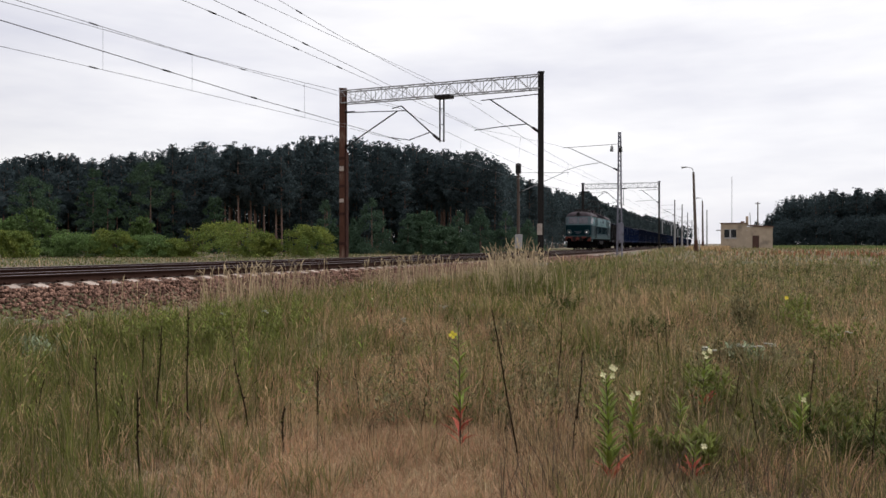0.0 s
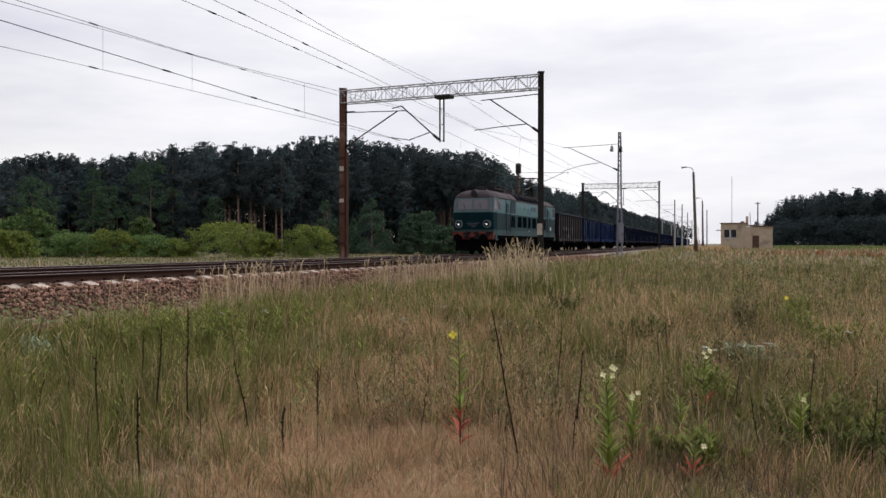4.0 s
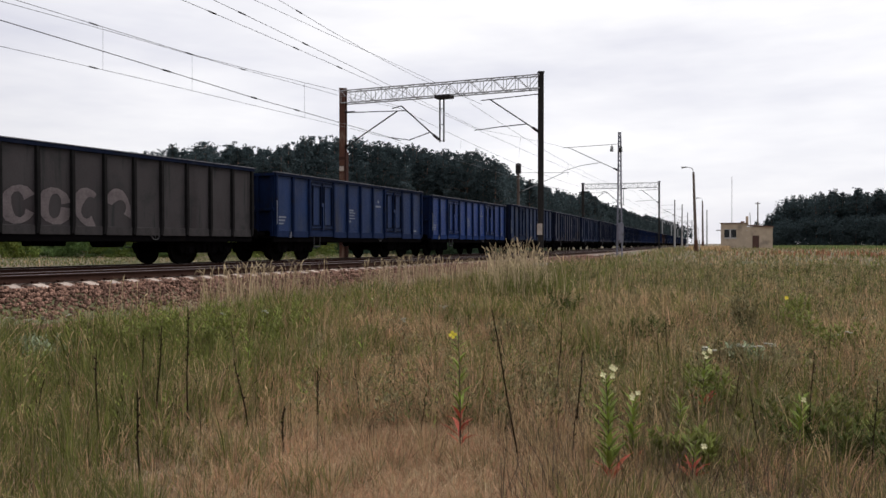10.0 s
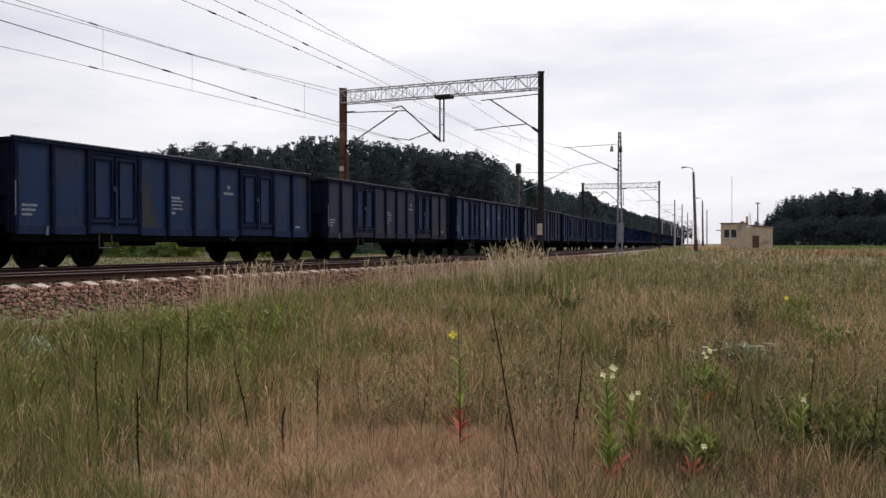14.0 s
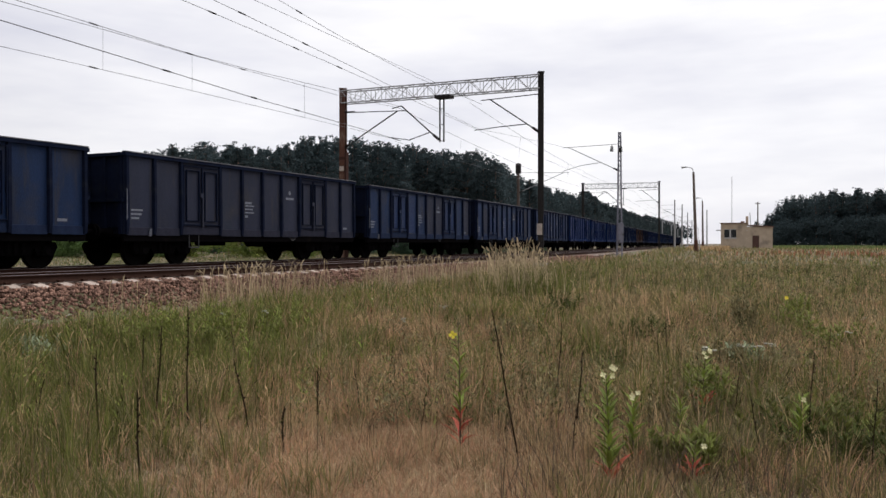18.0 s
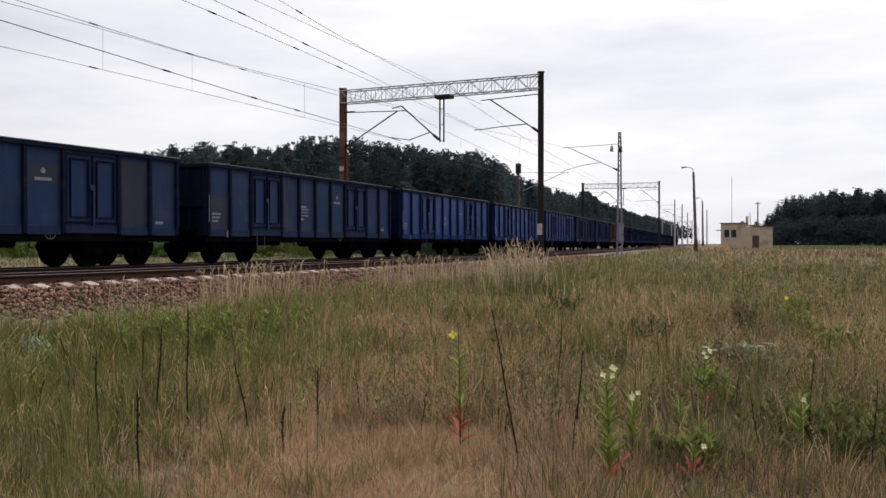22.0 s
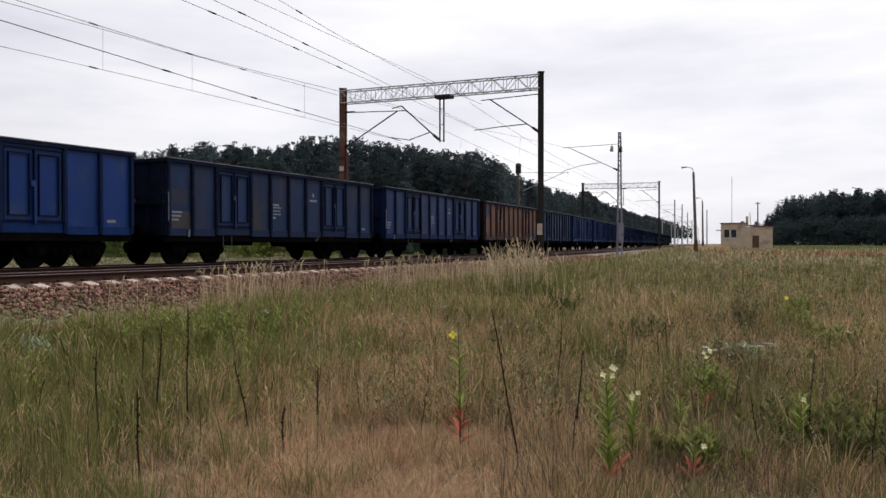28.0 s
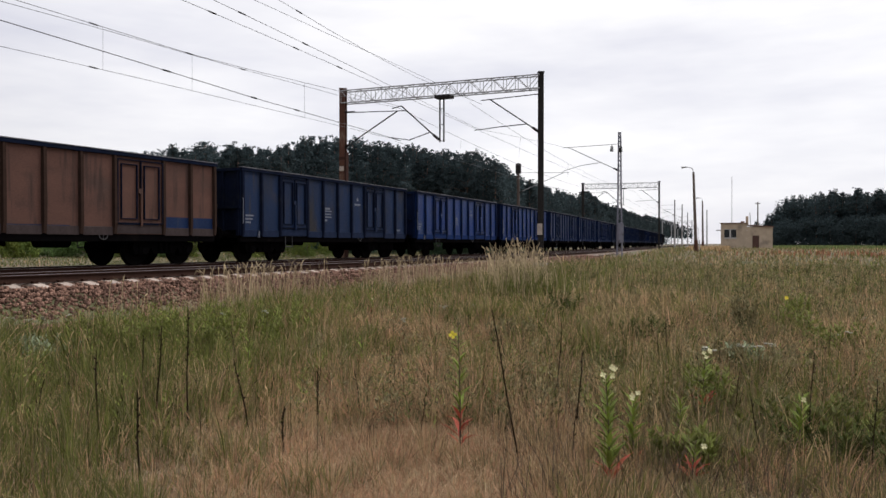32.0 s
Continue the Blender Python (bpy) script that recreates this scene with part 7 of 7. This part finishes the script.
for i, (px, d, pt, h) in enumerate(((172, 6.1, 166, 0.78), (246, 5.0, 238, 0.68), (331, 7.0, 330, 1.02), (276, 7.0, 284, 0.86), (250, 8.4, 252, 0.6), (440, 6.8, 412, 0.62), (560, 7.2, 562, 0.5), (500, 5.9, 500, 0.4), (918, 5.75, 870, 1.12), (1020, 6.4, 1032, 0.76), (985, 8.4, 996, 0.8), (1318, 14.0, 1316, 1.08),
                                    (120, 7.4, 118, 0.3), (478, 7.6, 482, 0.35), (562, 7.9, 566, 0.42), (690, 9.2, 694, 0.45), (900, 9.5, 886, 0.55), (830, 13.5, 826, 0.7), (1300, 7.2, 1312, 0.45), (1350, 5.7, 1332, 0.5), (1432, 6.2, 1444, 0.75),
                                    (1545, 5.3, 1558, 0.7), (640, 7.2, 626, 0.5), (420, 9.4, 408, 0.6), (60, 6.9, 75, 0.4), (1010, 5.5, 1024, 0.5), (1185, 10.0, 1178, 0.6), (1465, 9.0, 1472, 0.6), (745, 6.6, 752, 0.35), (1085, 16.0, 1082, 1.0), (1170, 9.0, 1165, 0.55))):
    dead_stalk(px, d, pt, h, i, 10 if i < 9 else 6, 0.85 if i < 8 else 0.75 if i < 12 else 0.55)


def yarrow(px, d, h, heads, seed):
    """Grey-green stem with flat white flower heads."""
    rng = random.Random(seed)
    t = tagged(empty("yarrow", Matrix.Translation(rooted(px, d))), "grey-green yarrow with small flat white heads", "wild flower", "yarrows in the meadow")
    part("stem", rod(bmesh.new(), (0, 0, 0), (0.02, 0, h), 0.006, 0.004, 5, False), M["grey"], t)
    for k in range(heads):
        o = Vector((rng.uniform(-0.06, 0.06), rng.uniform(-0.05, 0.05), h + rng.uniform(-0.03, 0.02)))
        part("branch", rod(bmesh.new(), (0.012, 0, h * 0.75), o, 0.003, 0.003, 4, False), M["grey"], t)
        part("flower_head", rod(bmesh.new(), o, o + Vector((0, 0, 0.012)), 0.018, 0.03, 8), M["palehead"], t)
    for k in range(9):
        f = 0.1 + 0.08 * k
        part("leaf", LEAF["grey"], None, t, m=Matrix.Translation((0, 0, f * h)) @ Matrix.Rotation(k * 2.4, 4, "Z") @ Matrix.Rotation(-0.6, 4, "Y") @ Matrix.Scale(0.1, 4))


M["palehead"] = material("dull_white_flower_heads", (0.34, 0.34, 0.27), 0.8, vary=0.2, scale=20)
for i, (px, d, h) in enumerate(((1340, 9.0, 0.42), (1318, 9.2, 0.4), (1365, 9.4, 0.38), (966, 14.0, 0.35), (1226, 17.0, 0.4), (785, 14.5, 0.4), (1450, 11.5, 0.4), (80, 12.0, 0.5), (50, 11.6, 0.5), (120, 12.5, 0.5), (395, 12.0, 0.55), (470, 12.5, 0.55), (840, 16.0, 0.35), (1255, 8.0, 0.55), (20, 12.2, 0.45), (1495, 10.5, 0.4), (1530, 13.0, 0.4), (715, 12.4, 0.4))):
    yarrow(px, d, h, 3 + i % 3, i)


def weed_clump(px, d, h, w, seed, mat, label):
    """A loose clump of upright leafy shoots: many small pointed leaves on thin stems."""
    rng = np.random.default_rng(seed)
    x0, y0, z0 = rooted(px, d)
    t = tagged(empty("weed_clump", Matrix.Translation((x0, y0, z0))), label, "weeds", "leafy weeds in the meadow")
    k = 26
    bx, by = rng.normal(size=k) * w * 0.22, rng.normal(size=k) * w * 0.22
    hs = h * (0.55 + 0.5 * rng.random(k))
    lx, ly = bx * 0.5 + rng.normal(size=k) * 0.04, by * 0.5 + rng.normal(size=k) * 0.04
    bm = bmesh.new()
    for i in range(k):
        rod(bm, (bx[i], by[i], 0), (bx[i] + lx[i], by[i] + ly[i], hs[i]), 0.005, 0.003, 4, False)
    part("shoot", bm, M["grey"], t)["kind"] = "stuff"
    n = 1300
    i = rng.integers(0, k, n)
    f = 0.1 + 0.9 * rng.random(n)
    base = np.stack([bx[i] + lx[i] * f, by[i] + ly[i] * f, hs[i] * f], 1)
    an = rng.random(n) * 6.283
    ln = (0.045 + 0.06 * rng.random(n)) * (1.2 - 0.6 * f)
    d1 = np.stack([np.cos(an), np.sin(an), 0.5 + 0.7 * rng.random(n)], 1) * ln[:, None]
    sd = np.stack([-np.sin(an), np.cos(an), 0 * an], 1) * (ln * 0.2)[:, None]
    co = np.stack([base, base + d1 * 0.5 + sd, base + d1, base + d1 * 0.5 - sd], 1).reshape(-1, 3)
    q = np.arange(n)[:, None] * 4
    tr = np.concatenate([q + [0, 1, 2], q + [0, 2, 3]], 1).reshape(-1, 3)
    part("foliage", tri_mesh("foliage", co, tr, M[mat]), None, t)["kind"] = "stuff"


for i, (px, d, h, w, mt) in enumerate(((1515, 5.7, 0.36, 0.9, "weed"), (1470, 6.4, 0.35, 0.7, "green"), (1340, 9.2, 0.4, 0.9, "grey"), (1290, 6.0, 0.2, 0.6, "grey"), (80, 10.6, 0.36, 1.0, "paleherb"), (30, 10.8, 0.34, 0.9, "paleherb"), (180, 11.8, 0.6, 1.6, "herb"), (430, 12.0, 0.8, 1.5, "herb"), (360, 11.6, 0.75, 1.5, "herb"), (300, 11.4, 0.7, 1.5, "herb"), (500, 13.0, 0.75, 1.4, "herb"), (240, 11.0, 0.65, 1.5, "herb"), (620, 15.0, 0.45, 1.2, "herb"), (1408, 13.0, 0.6, 0.5, "herb"), (1330, 9.6, 0.35, 0.5, "paleherb"), (1318, 13.0, 0.95, 0.35, "grey"), (1000, 16.0, 0.6, 0.6, "weed"), (1480, 11.0, 0.5, 0.8, "herb"), (1140, 12.0, 0.5, 0.7, "weed"), (900, 12.0, 0.5, 0.6, "grey"), (1405, 15.0, 0.7, 0.5, "herb"), (1250, 7.6, 0.45, 0.35, "herb"), (1230, 5.6, 0.3, 0.4, "herb"), (960, 20.0, 0.7, 1.3, "green"), (1180, 15.0, 0.4, 1.2, "grey"), (1440, 16.0, 0.45, 1.6, "grey"), (20, 11.2, 0.4, 1.1, "green"))):
    weed_clump(px, d, h, w, 300 + i, mt, "low leafy weed clump among meadow grass")


# ---------------------------------------------------------------- movement
def vehicle_pose(s_mid, half_base):
    ax, ay, _ = track(s_mid - half_base)
    bx, by, _ = track(s_mid + half_base)
    return Matrix.Translation(((ax + bx) / 2, (ay + by) / 2, 0)) @ Matrix.Rotation(math.atan2(by - ay, bx - ax), 4, "Z")


# the train's small gains and losses on an even pace, in seconds
PACE = ((0, 5, 6, 7, 8, 9, 13, 17, 20, 24, 32), (0.0, 0.008, 0.026, 0.028, -0.012, -0.024, -0.022, -0.024, -0.012, -0.004, 0.0))


def motions():
    for ob, offset, base in TRAIN:
        walk(ob, [(float(t), vehicle_pose(S_FRONT + offset - V_TRAIN * (t + float(np.interp(t, *PACE))), base)) for t in np.arange(0, 32.01, 1.0)])

        # wheels roll with the train
        for bogie in [c for c in ob.children if c.name.startswith("bogie")]:
            for wheel in [c for c in bogie.children if c.name.startswith("wheelset")]:
                r, m0 = wheel.matrix_basis.translation.z, wheel.matrix_basis.copy()
                walk(wheel, [(k / 15, m0 @ Matrix.Rotation(-V_TRAIN * k / 15 / r, 4, "Y")) for k in range(0, 481)])


motions()
